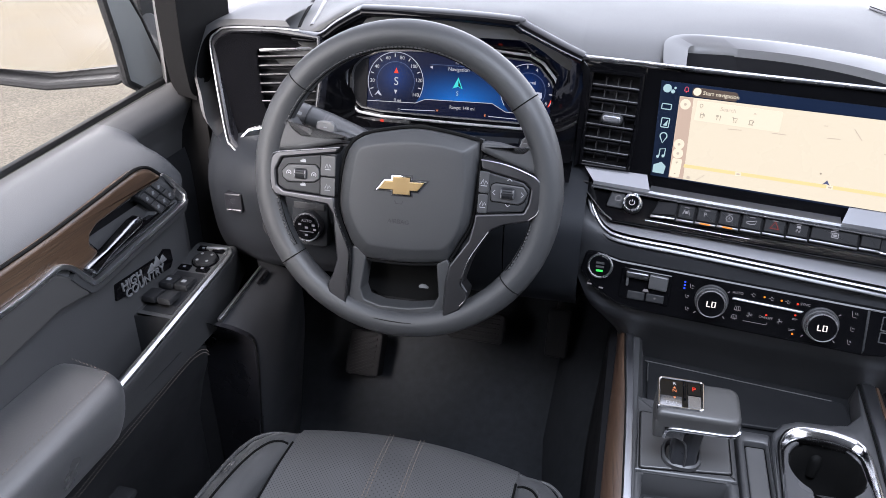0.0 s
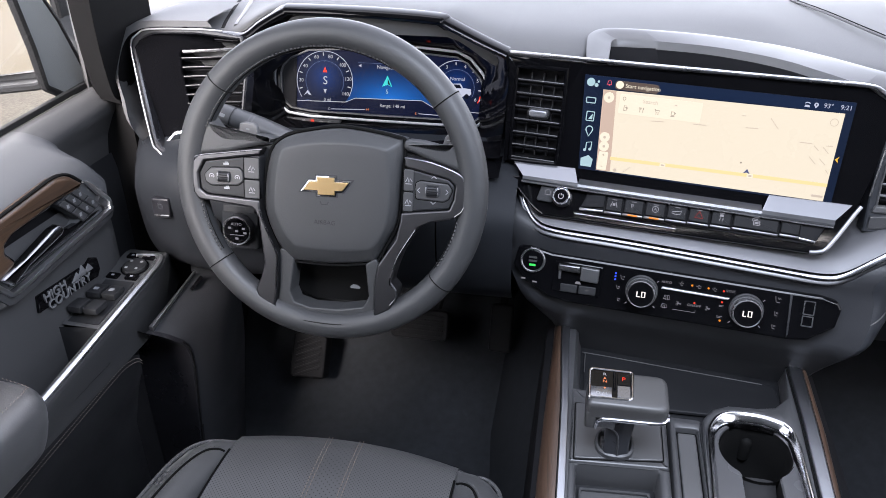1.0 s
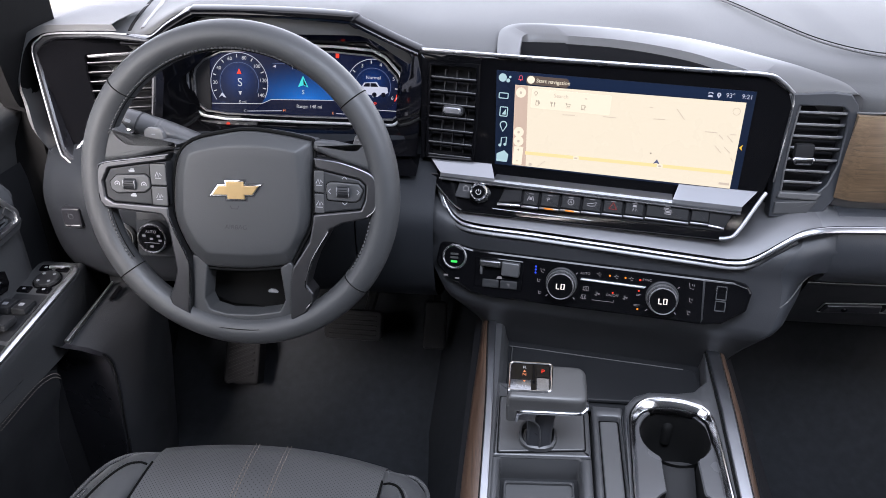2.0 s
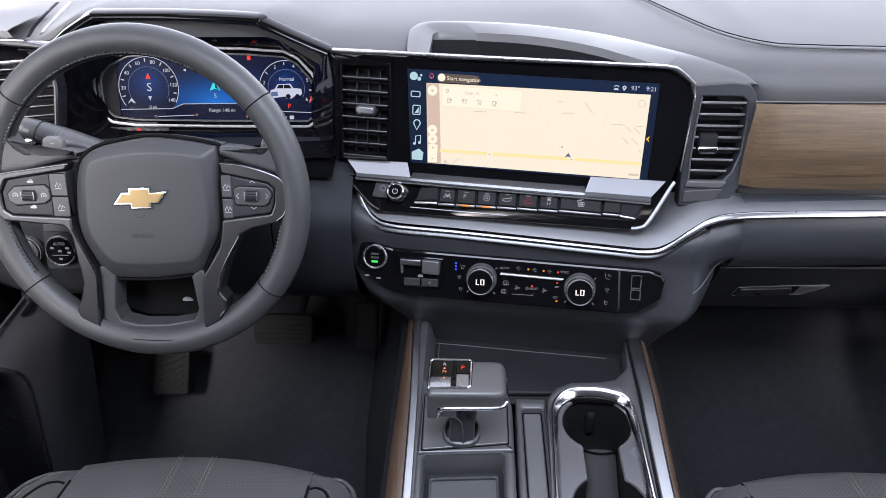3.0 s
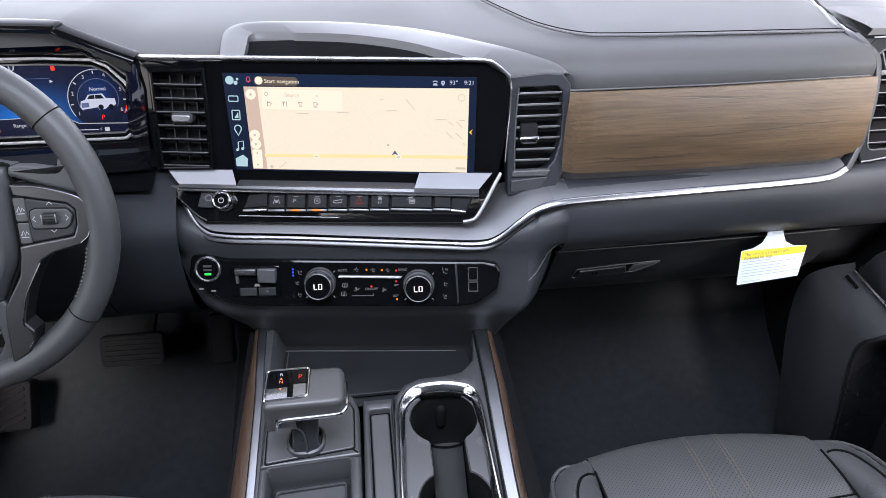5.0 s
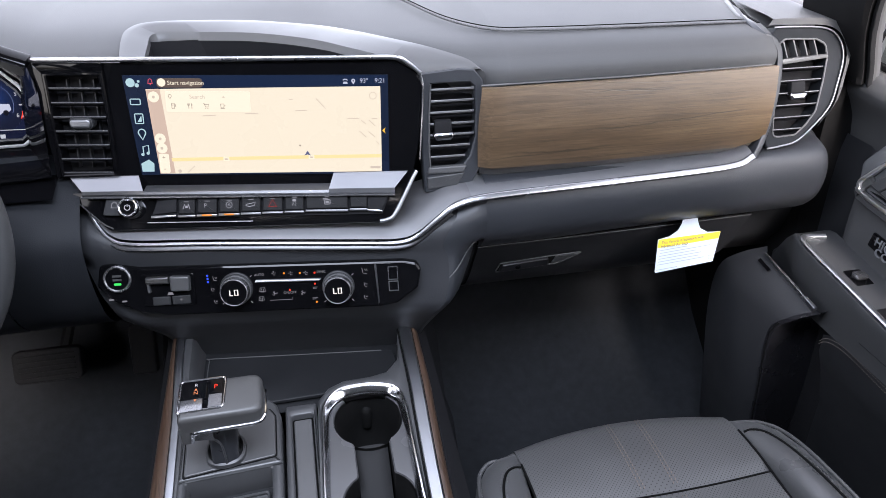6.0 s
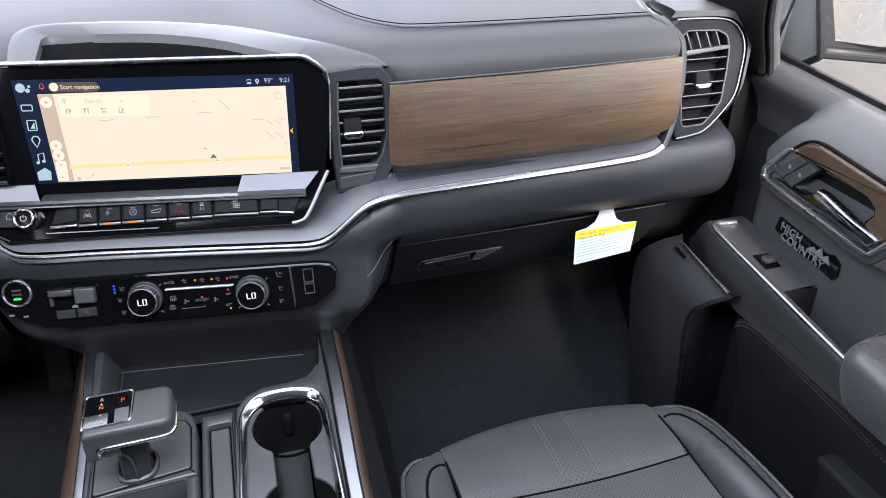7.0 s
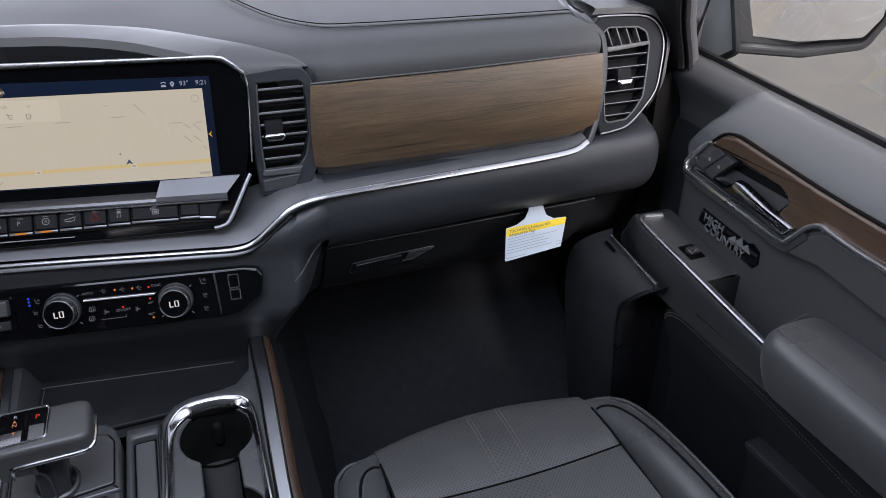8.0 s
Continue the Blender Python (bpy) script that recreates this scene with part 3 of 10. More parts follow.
    g = solo("windscreen", loft(glass), GLASS, "clear laminated windscreen", "window", kind="structure")
    g.visible_shadow = False
    solo("load_bed", box((0, -2.2, 0.0), (1.88, 1.86, 0.03)), DARK, "dark load bed floor behind the cab", "vehicle body", kind="structure")
    solo("tailgate", box((0, -3.11, 0.22), (1.90, 0.05, 0.80), 0.01), PAINT, "painted tailgate", "vehicle body", kind="structure")
    solo("front_end", box((0, 2.76, 0.15), (1.90, 0.05, 0.74), 0.01), PAINT, "painted front end", "vehicle body", kind="structure")
    # bonnet and front wings, seen by reflections only through the windscreen
    bm = loft([[(x, y, z - 0.05 * (x / 0.9) ** 4) for x in np.linspace(-0.93, 0.93, 9)] for y, z in ((1.46, 0.73), (1.9, 0.72), (2.6, 0.66), (2.75, 0.5))])
    solo("bonnet", thick(bm, 0.02), PAINT, "painted steel bonnet", "vehicle body", kind="structure")


def verge():
    bm = loft([[(x, y, -0.796) for y in np.linspace(-60, 60, 7)] for x in (-60, -30, -9.3)])
    solo("grass_verge", bm, DRYGRASS, "dry tan grass strip beside the lot", "grass", kind="structure")
    bm = loft([[(x, y, -0.792) for y in np.linspace(-60, 60, 5)] for x in (-9.4, -9.1)])
    bm2 = loft([[(x, y, -0.798) for y in np.linspace(-60, 60, 7)] for x in (-60, -20, -1.3)])
    solo("gravel_strip", bm2, GRAVEL, "tan gravel beside the truck", "gravel", kind="structure")
    track = loft([[(x, y, -0.796) for y in np.linspace(-60, -1.6, 5)] for x in (-9.1, -5, -1.6)])
    solo("sandy_track", track, SAND, "pale tan sandy track beside the lot", "track", kind="structure")
    far = loft([[(x, y, -0.796) for y in np.linspace(-60, -1.6, 5)] for x in (1.6, 5, 30)])
    solo("sandy_track", far, SAND, "pale tan sandy ground behind the truck", "track", kind="structure")
    solo("kerb", thick(bm, 0.10), KERB, "pale concrete kerb along the lot", "kerb", kind="structure")


SAND = material("tan_sand", (0.110, 0.088, 0.054), rough=0.95, bump=0.6, bump_scale=20, var=0.25, var_scale=2.0)
DRYGRASS = material("dry_grass", (0.07, 0.055, 0.018), rough=0.95, bump=1.0, bump_scale=12, var=0.35, var_scale=0.8)
KERB = material("kerb_concrete", (0.22, 0.21, 0.19), rough=0.9, var=0.2, var_scale=3)
ground()
verge()
cab_shell()


# ---- dashboard ----
DISP = plane_frame((-0.0018, 0.9090, 0.6928), (0.9904, -0.1351, -0.028), (0.0519, 0.1767, 0.9829))
CLIM = plane_frame((-0.0125, 0.8595, 0.5125), (0.9921, -0.123, 0.0236), (0.0198, 0.3395, 0.9404))
HOOD = plane_frame((-0.442, 0.955, 0.80), (1, 0, 0), (0, 0.17, 0.985))
CLUS = plane_frame((-0.442, 1.012, 0.70), (1, 0, 0), (0, 0.26, 0.966))
SIDE = plane_frame((0, 0.925, 0.757), (1, 0, 0), (0, 0.28, 0.96))

dash = thing("dashboard", (0, 1.2, 0.3), "charcoal dashboard with stitched soft top, silver trim and walnut panel", "dashboard")


def dash_top():
    far = [(1.15, 0.800), (1.30, 0.798), (1.47, 0.78)]
    keys = {
        -0.83: [(0.99, 0.70), (0.985, 0.76), (0.995, 0.785), (1.03, 0.795)] + far,
        -0.66: [(0.965, 0.74), (0.958, 0.775), (0.97, 0.788), (1.03, 0.797)] + far,
        -0.565: [(0.968, 0.79), (0.962, 0.815), (0.972, 0.824), (1.03, 0.825), (1.15, 0.815), (1.30, 0.80), (1.47, 0.78)],
        -0.345: [(0.972, 0.79), (0.966, 0.811), (0.977, 0.818), (1.03, 0.82), (1.15, 0.813), (1.30, 0.80), (1.47, 0.78)],
        -0.262: [(0.975, 0.75), (0.965, 0.768), (0.975, 0.780), (1.03, 0.795)] + far,
        -0.165: [(0.975, 0.75), (0.965, 0.765), (0.975, 0.778), (1.03, 0.793)] + far,
        -0.145: [(1.005, 0.70), (1.010, 0.772), (1.02, 0.788), (1.06, 0.795)] + far,
        0.06: [(1.005, 0.70), (1.010, 0.767), (1.02, 0.781), (1.05, 0.788)] + far,
        0.15: [(0.95, 0.70), (0.955, 0.755), (0.963, 0.771), (1.0, 0.781), (1.15, 0.795), (1.30, 0.797), (1.47, 0.78)],
        0.255: [(0.925, 0.70), (0.912, 0.737), (0.918, 0.757), (0.955, 0.777), (1.15, 0.792), (1.30, 0.795), (1.47, 0.78)],
        0.30: [(0.91, 0.70), (0.893, 0.737), (0.902, 0.759), (0.948, 0.781), (1.15, 0.797), (1.30, 0.797), (1.47, 0.78)],
        0.64: [(0.91, 0.70), (0.891, 0.737), (0.899, 0.758), (0.945, 0.778), (1.15, 0.797), (1.30, 0.797), (1.47, 0.78)],
        0.666: [(0.912, 0.70), (0.893, 0.737), (0.901, 0.757), (0.946, 0.777), (1.15, 0.797), (1.30, 0.797), (1.47, 0.78)],
        0.677: [(0.955, 0.69), (0.930, 0.732), (0.937, 0.750), (0.965, 0.770), (1.15, 0.796), (1.30, 0.797), (1.47, 0.78)],
        0.70: [(0.965, 0.70), (0.955, 0.74), (0.965, 0.764), (1.0, 0.772), (1.15, 0.787), (1.30, 0.795), (1.47, 0.78)],
        0.83: [(0.99, 0.70), (0.985, 0.75), (0.995, 0.768), (1.03, 0.778), (1.15, 0.789), (1.30, 0.795), (1.47, 0.78)],
    }
    xs = sorted(set(list(np.linspace(-0.83, 0.83, 110)) + list(np.linspace(0.642, 0.712, 24)) + list(np.linspace(-0.175, -0.14, 12)) + list(keys)))
    def pad_z(x, y):
        row = spline(lerp_profiles(keys, [x])[0], 6)[6:]
        return float(np.interp(y, [p[1] for p in row], [p[2] for p in row]))
    part("top_pad", skin(keys, xs, 5), DASH, dash, "charcoal soft-touch dashboard top", smooth=60)
    # stitched seam that bends from the windscreen towards the side vent
    seam = spline([(0.150, 1.29, 0.7995), (0.160, 1.24, 0.8003), (0.178, 1.17, 0.800), (0.208, 1.08, 0.795), (0.245, 1.005, 0.788), (0.29, 0.957, 0.7845), (0.34, 0.946, 0.7835), (0.45, 0.945, 0.7815), (0.645, 0.945, 0.7790)], 8)
    part("seam_welt", sweep(seam, circle(0.0026, 8, 0.0016)), DASH, dash, "raised welt of the stitched seam")
    line = [p + Vector((0.0, -0.006, 0.0006)) for p in seam]
    stitches(line, 0.006, 0.004, 0.0009, STITCH, dash, lift=0.0005)
    line = [p + Vector((0.0, 0.006, 0.0022)) for p in seam]
    part("seam_groove", sweep(line, circle(0.0007, 6)), SEAM, dash)
    # channels between the pad and the caps of the end vents
    for pts, off in ((((0.664, 0.944, 0.771), (0.6625, 0.956, 0.772), (0.662, 0.974, 0.7735), (0.675, 1.02, 0.779), (0.69, 1.067, 0.783), (0.71, 1.13, 0.788)), -0.014),
                     (((-0.660, 0.974, 0.7955), (-0.664, 0.99, 0.7955), (-0.677, 1.04, 0.799), (-0.71, 1.153, 0.803)), 0.020)):
        g = [Vector((p.x, p.y, pad_z(p.x, p.y) + 0.0004)) for p in spline(pts, 6)]
        part("cap_channel", sweep(g, rounded([(-0.003, -0.004), (0.003, -0.004), (0.0022, 0.0006), (-0.0022, 0.0006)], 0.0006, 2)), SEAM, dash, "dark channel beside the vent cap")
        r = [Vector((p.x + off, p.y, pad_z(p.x + off, p.y) + 0.0006)) for p in g]
        part("channel_ridge", sweep(r, rounded([(-0.004, -0.004), (0.004, -0.004), (0.002, 0.0015), (-0.002, 0.0015)], 0.001, 2)), GREY, dash, "raised edge beside the channel")


def dash_lower():
    # passenger side: rounded knee pad above the glove box
    keys = {
        0.19: [(0.893, 0.612), (0.872, 0.606), (0.862, 0.588), (0.858, 0.560), (0.862, 0.53), (0.872, 0.50), (0.885, 0.487), (0.93, 0.48)],
        0.215: [(0.890, 0.612), (0.864, 0.606), (0.850, 0.588), (0.8455, 0.560), (0.849, 0.53), (0.858, 0.50), (0.875, 0.487), (0.92, 0.48)],
        0.27: [(0.898, 0.612), (0.872, 0.609), (0.860, 0.592), (0.855, 0.565), (0.862, 0.535), (0.885, 0.508), (0.915, 0.492), (0.94, 0.487)],
        0.64: [(0.898, 0.612), (0.872, 0.612), (0.862, 0.598), (0.857, 0.572), (0.866, 0.54), (0.890, 0.514), (0.915, 0.500), (0.94, 0.493)],
        0.765: [(0.945, 0.618), (0.890, 0.616), (0.868, 0.602), (0.862, 0.574), (0.870, 0.541), (0.893, 0.514), (0.918, 0.500), (0.943, 0.493)],
        0.795: [(0.97, 0.612), (0.945, 0.610), (0.928, 0.597), (0.922, 0.572), (0.928, 0.543), (0.945, 0.517), (0.96, 0.503), (0.97, 0.495)],
    }
    part("passenger_knee_pad", skin(keys, list(np.linspace(0.266, 0.76, 32)) + [0.768, 0.776, 0.783, 0.789, 0.795], 4), DASH_LOW, dash, "dark rounded pad below the silver strip", smooth=60)
    # driver's side
    keys = {
        -0.82: [(0.99, 0.66), (0.97, 0.63), (0.95, 0.60), (0.945, 0.56), (0.95, 0.50), (0.97, 0.45), (1.02, 0.40), (1.10, 0.36)],
        -0.765: [(0.95, 0.66), (0.89, 0.632), (0.862, 0.60), (0.858, 0.56), (0.868, 0.50), (0.90, 0.45), (0.96, 0.41), (1.06, 0.36)],
        -0.70: [(0.94, 0.655), (0.87, 0.630), (0.845, 0.60), (0.842, 0.56), (0.855, 0.50), (0.885, 0.45), (0.95, 0.41), (1.06, 0.36)],
        -0.56: [(0.96, 0.655), (0.88, 0.625), (0.852, 0.595), (0.846, 0.56), (0.86, 0.50), (0.89, 0.45), (0.95, 0.41), (1.06, 0.36)],
        -0.30: [(0.97, 0.655), (0.90, 0.615), (0.868, 0.585), (0.860, 0.55), (0.868, 0.50), (0.895, 0.45), (0.95, 0.41), (1.06, 0.36)],
        -0.235: [(0.97, 0.655), (0.91, 0.61), (0.880, 0.58), (0.872, 0.55), (0.878, 0.50), (0.90, 0.45), (0.95, 0.41), (1.06, 0.36)],
    }
    part("driver_knee_panel", skin(keys, np.linspace(-0.82, -0.338, 30), 4), KNEE, dash, "dark grey knee panel below the wheel", smooth=60)
    part("column_side_panel", skin(keys, np.linspace(-0.336, -0.235, 8), 4), KNEE, dash, "black panel between column and centre stack", smooth=60)
    strip_z = lambda x: float(np.interp(x, [-0.262, -0.232, -0.222, -0.206, -0.18, -0.10, 0.0, 0.10, 0.148, 0.172, 0.20, 0.222, 0.25, 0.30], [0.61, 0.602, 0.582, 0.566, 0.5605, 0.558, 0.554, 0.5495, 0.5475, 0.554, 0.575, 0.5895, 0.596, 0.598])) - 0.005
    # centre: from the silver ledge down to the console, canted towards the driver
    rows = []
    for z, y, xl, xr in ((0.60, 0.925, -0.262, 0.232), (0.588, 0.90, -0.262, 0.232), (0.574, 0.879, -0.262, 0.225), (0.560, 0.8715, -0.258, 0.215),
                         (0.545, 0.8685, -0.252, 0.206), (0.534, 0.871, -0.248, 0.206),
                         (0.520, 0.871, -0.245, 0.212), (0.49, 0.862, -0.236, 0.212), (0.462, 0.853, -0.22, 0.205), (0.452, 0.853, -0.212, 0.2), (0.43, 0.868, -0.196, 0.192), (0.40, 0.888, -0.175, 0.182),
                         (0.38, 0.898, -0.165, 0.175), (0.35, 0.91, -0.16, 0.17)):
        xs = [xl - 0.005] + list(np.linspace(xl, xr, 24))
        row = []
        for i, x in enumerate(xs):
            yy = y - 0.118 * x
            if i == 0:
                yy += 0.07
            elif i == 1:
                yy += 0.006
            row.append((x, yy, min(z, strip_z(x))))
        rows.append(row)
    part("centre_fascia", loft(rows), FASCIA, dash, "dark centre fascia round the climate panel", smooth=60)
    edge = [r[-1] for r in rows]
    zs = [0.35, 0.38, 0.40, 0.43, 0.452, 0.462, 0.49, 0.52, 0.534, 0.545, 0.56, 0.574, 0.588, 0.60]
    def cheek(u, z):
        """Bends from the fascia's edge into the knee pad above a crease, and back under it below."""
        ex, ey = (float(np.interp(z, zs, [p[i] for p in edge][::-1])) for i in (0, 1))
        w = min(1.0, max(0.0, (z - 0.498) / 0.034))
        w = w * w * (3 - 2 * w)
        low = float(np.interp(z, [0.35, 0.40, 0.43, 0.46, 0.49, 0.53], [0.190, 0.225, 0.244, 0.256, 0.263, 0.268]))
        pad = float(np.interp(z, [0.48, 0.508, 0.535, 0.565, 0.592, 0.609], [0.94, 0.885, 0.862, 0.855, 0.860, 0.872]))
        x1 = low + (0.272 - low) * w
        deep = float(np.interp(z, [0.35, 0.383, 0.42, 0.45, 0.47, 0.4855], [0.975, 0.958, 0.944, 0.932, 0.922, 0.915]))
        y1 = deep * (1 - w) + pad * w
        x = ex + (x1 - ex) * u
        y = ey + (y1 - ey) * (u ** 1.7 * (1 - w) + u * u * (3 - 2 * u) * w) - 0.118 * (x - ex) * (1 - u)
        return Vector((x, y, min(z, strip_z(x))))
    zz = np.linspace(0.600, 0.352, 44)
    part("fascia_cheek", loft([[cheek(u, z) for u in np.linspace(0, 1, 12)] for z in zz]), DASH_LOW, dash, "charcoal cheek beside the climate panel", smooth=80)
    # lighter grey bead paints the highlight along the cheek's crease
    crease = [cheek(u, z) + Vector((0, -0.0002, 0)) for u, z in ((0.0, 0.4925), (0.2, 0.499), (0.4, 0.506), (0.6, 0.513), (0.8, 0.519), (0.97, 0.525))]
    part("crease_highlight", sweep(spline(crease, 4), circle(0.0009, 6)), GREY, dash)
    # glove box lid
    fr = plane_frame((0.49, 0.9500, 0.4135), (1, 0, 0), (0, -0.46, 0.888))
    lid = [(0.9125, 0.4885), (0.9140, 0.4855), (0.924, 0.470), (0.9365, 0.450), (0.9545, 0.420), (0.985, 0.383), (1.03, 0.350), (1.10, 0.330)]
    rise = lambda x: float(np.interp(x, [0.268, 0.45, 0.62, 0.70], [0.002, 0.004, 0.0075, 0.010]))
    rows = [[Vector((x, y + (0.004 if i == 0 else 0.0), z + rise(x) * max(0.0, (z - 0.44) / 0.05))) for i, (y, z) in enumerate(lid)] for x in np.linspace(0.268, 0.700, 14)]
    body = [spline(r, 3) for r in rows]
    gb = part("glove_box_lid", loft([r + [p + Vector((0, 0.012, -0.005)) for p in reversed(r)] for r in body], closed_ring=True, caps=True), GLOVE, dash, "dark grained glove box lid", smooth=50)
    part("lid_seam", sweep([Vector((x, 0.9127, 0.4895 + rise(x))) for x in np.linspace(0.268, 0.700, 14)], circle(0.0012, 6)), SEAM, dash, "dark gap above the glove box lid")
    part("lid_edge", sweep([r[1] + Vector((0, -0.0002, 0.0006)) for r in rows], circle(0.0007, 6)), GREY, gb, "light grey edge of the lid")
    side = [[cheek(1.0, z), Vector((0.268, float(np.interp(-z, [-q[1] for q in lid], [q[0] for q in lid])) + 0.002, z))] for z in np.linspace(0.540, 0.352, 18)]
    part("lid_cheek", loft(side), GLOVE, dash, "dark return between cheek and glove box", smooth=60)
    part("lid_seam", sweep([q[1] + Vector((0.0006, -0.003, 0)) for q in side[2:]], circle(0.0011, 6)), SEAM, dash)
    lr = [(-0.183, 0.006), (-0.084, 0.014), (-0.048, 0.040), (-0.100, 0.037), (-0.179, 0.030)]
    # near-black sheet and grey rim paint the recess's shade and highlight
    part("latch_recess", prism(rounded(lr, 0.003, 2), fr, -0.0025, -0.004), SEAM, gb)
    part("latch_rim", sweep([fr @ Vector((a, b, -0.002)) for a, b in rounded(lr, 0.003, 2)], circle(0.0010, 6), closed=True), GREY, gb)
    part("latch", prism(rounded([(-0.179, 0.009), (-0.100, 0.0155), (-0.104, 0.0335), (-0.175, 0.0275)], 0.003, 2), fr, 0.0015, -0.004, 0.002), GLOSS_DARK, gb, "dark glove box latch")
    part("latch_grip", prism([(-0.096, 0.0155), (-0.084, 0.0165), (-0.056, 0.037), (-0.092, 0.034)], fr, -0.0010, -0.004, 0.001), GREY, gb)
    part("lock", prism(disc(0.0042, -0.150, 0.0205, 14), fr, 0.0030, 0.0, 0.001), GLOSS, gb, "round lock cylinder")
    bm = loft([[(x, y, z) for y, z in ((0.96, 0.50), (0.985, 0.42), (1.02, 0.37), (1.06, 0.345), (1.10, 0.334), (1.40, 0.36))] for x in (0.17, 0.27, 0.70, 0.83)])
    part("under_tray", bm, GLOVE, dash, "dark panel under the glove box", smooth=60)
    bm = loft([[(x, y, z) for y, z in ((1.0, 0.42), (1.06, 0.36), (1.1, 0.34), (1.35, 0.36))] for x in (-0.83, -0.5, -0.16)])
    part("under_tray", bm, DARK, dash, "dark panel under the knee panel")
    for s in (-1, 1):
        bm = box((s * 0.83, 1.20, 0.36), (0.03, 0.50, 0.80))
        part("side_panel", bm, PILLAR, dash, "dark end panel of the dashboard")
    # walnut panel
    rows = []
    top = lambda x: 0.730 + 0.004 * max(0, x - 0.45) / 0.2
    bot = lambda x: 0.609 - 0.002 * math.sin((x - 0.26) * 8) + (0.014 * max(0, (x - 0.615) / 0.05) ** 1.5)
    lips = []
    for x in np.linspace(0.264, 0.6625, 28):
        e = min(1.0, (x - 0.264) / 0.006 + 0.25)
        cut = 0.165
        face = lambda q: (x, 0.8965 - 0.012 * math.sin(math.pi * (0.12 + 0.80 * q)) * e - 0.004 * q, bot(x) + (top(x) - bot(x)) * q)
        rows.append([face(q) for q in np.linspace(cut, 1, 12)])
        f = face(cut)
        lips.append([(x, f[1] + 0.0008, f[2]), (x, f[1] + 0.0004, f[2] - 0.007), (x, f[1] + 0.0004, f[2] - 0.013), (x, f[1] + 0.003, bot(x) + 0.002), (x, f[1] + 0.010, bot(x) - 0.002)])
    part("panel_lip", loft(lips), LIP, dash, "soft silver lip under the walnut panel", smooth=60)
    part("walnut_panel", thick(loft(rows), 0.012), WOOD, dash, "open-pore walnut panel on the passenger side", smooth=60)
    part("walnut_panel_edge", sweep([(0.264, 0.893, 0.7315), (0.45, 0.8915, 0.7315), (0.660, 0.891, 0.7345)], circle(0.0013, 6)), GREY, dash)
    # satin ledge and chrome strip that run below the screen and along the passenger side
    pth = [(-0.232, 0.928, 0.602), (-0.222, 0.912, 0.582), (-0.206, 0.897, 0.566), (-0.18, 0.888, 0.5605), (-0.10, 0.878, 0.558), (0.0, 0.865, 0.554), (0.10, 0.852, 0.5495), (0.148, 0.8475, 0.5475),
           (0.172, 0.8475, 0.554), (0.20, 0.849, 0.575), (0.222, 0.8515, 0.5895), (0.25, 0.853, 0.596), (0.30, 0.855, 0.598), (0.42, 0.857, 0.600), (0.56, 0.859, 0.603), (0.62, 0.862, 0.606), (0.645, 0.868, 0.614)]
    strip = spline(pth, 6)
    up = (0, -0.75, 0.65)
    part("chrome_strip", sweep(strip, rounded([(-0.005, -0.0075), (0.005, -0.0075), (0.0055, 0.0075), (-0.005, 0.0075)], 0.002, 2), up=up, scale=[0.34 + 0.40 * min(1.0, max(0.0, (p.x - 0.12) / 0.10)) for p in strip]), STRIP, dash, "bright chrome strip below the screen and along the dash")
    under = [p + Vector((0, 0.003, -0.0075)) for p in strip if p.x < 0.22]
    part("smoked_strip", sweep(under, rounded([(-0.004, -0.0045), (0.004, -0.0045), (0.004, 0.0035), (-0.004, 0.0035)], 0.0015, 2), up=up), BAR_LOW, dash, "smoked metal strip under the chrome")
    # ledge above the strip
    a = [p + Vector((0, 0.002, 0.005)) for p in strip]
    b = []
    for p in strip:
        k = min(1.0, max(0.0, (p.x - 0.15) / 0.09))
        rise = 0.020 * (1 - k) + 0.012 * k + 0.006 * max(0.0, 1 - abs(p.x - 0.185) / 0.06)
        deep = 0.026 * (1 - k) + 0.030 * k
        i = len(b)
        t = strip[min(i + 8, len(strip) - 1)] - strip[max(i - 8, 0)]
        n = Vector((-t.z, 0, t.x)).normalized()
        b.append(p + n * rise + Vector((0, deep, 0)))
    c = [p + Vector((0, 0.03 + 0.04 * max(0.0, 1 - abs(p.x - 0.17) / 0.07), 0.004 - 0.010 * min(1.0, max(0.0, (p.x - 0.10) / 0.18)))) for p in b]
    mid = [(p + q) / 2 + Vector((0, -0.003, 0.002)) for p, q in zip(a, b)]
    n = next(i for i, p in enumerate(strip) if p.x > 0.243)
    part("satin_ledge", loft([q[:n + 1] for q in (a, mid, b, c)]), LEDGE, dash, "satin silver ledge above the chrome strip", smooth=60)
    part("passenger_ledge", loft([q[n:] for q in (a, mid, b, c)]), LEDGE_DARK, dash, "dark satin ledge below the walnut panel", smooth=60)


dash_top()
dash_lower()


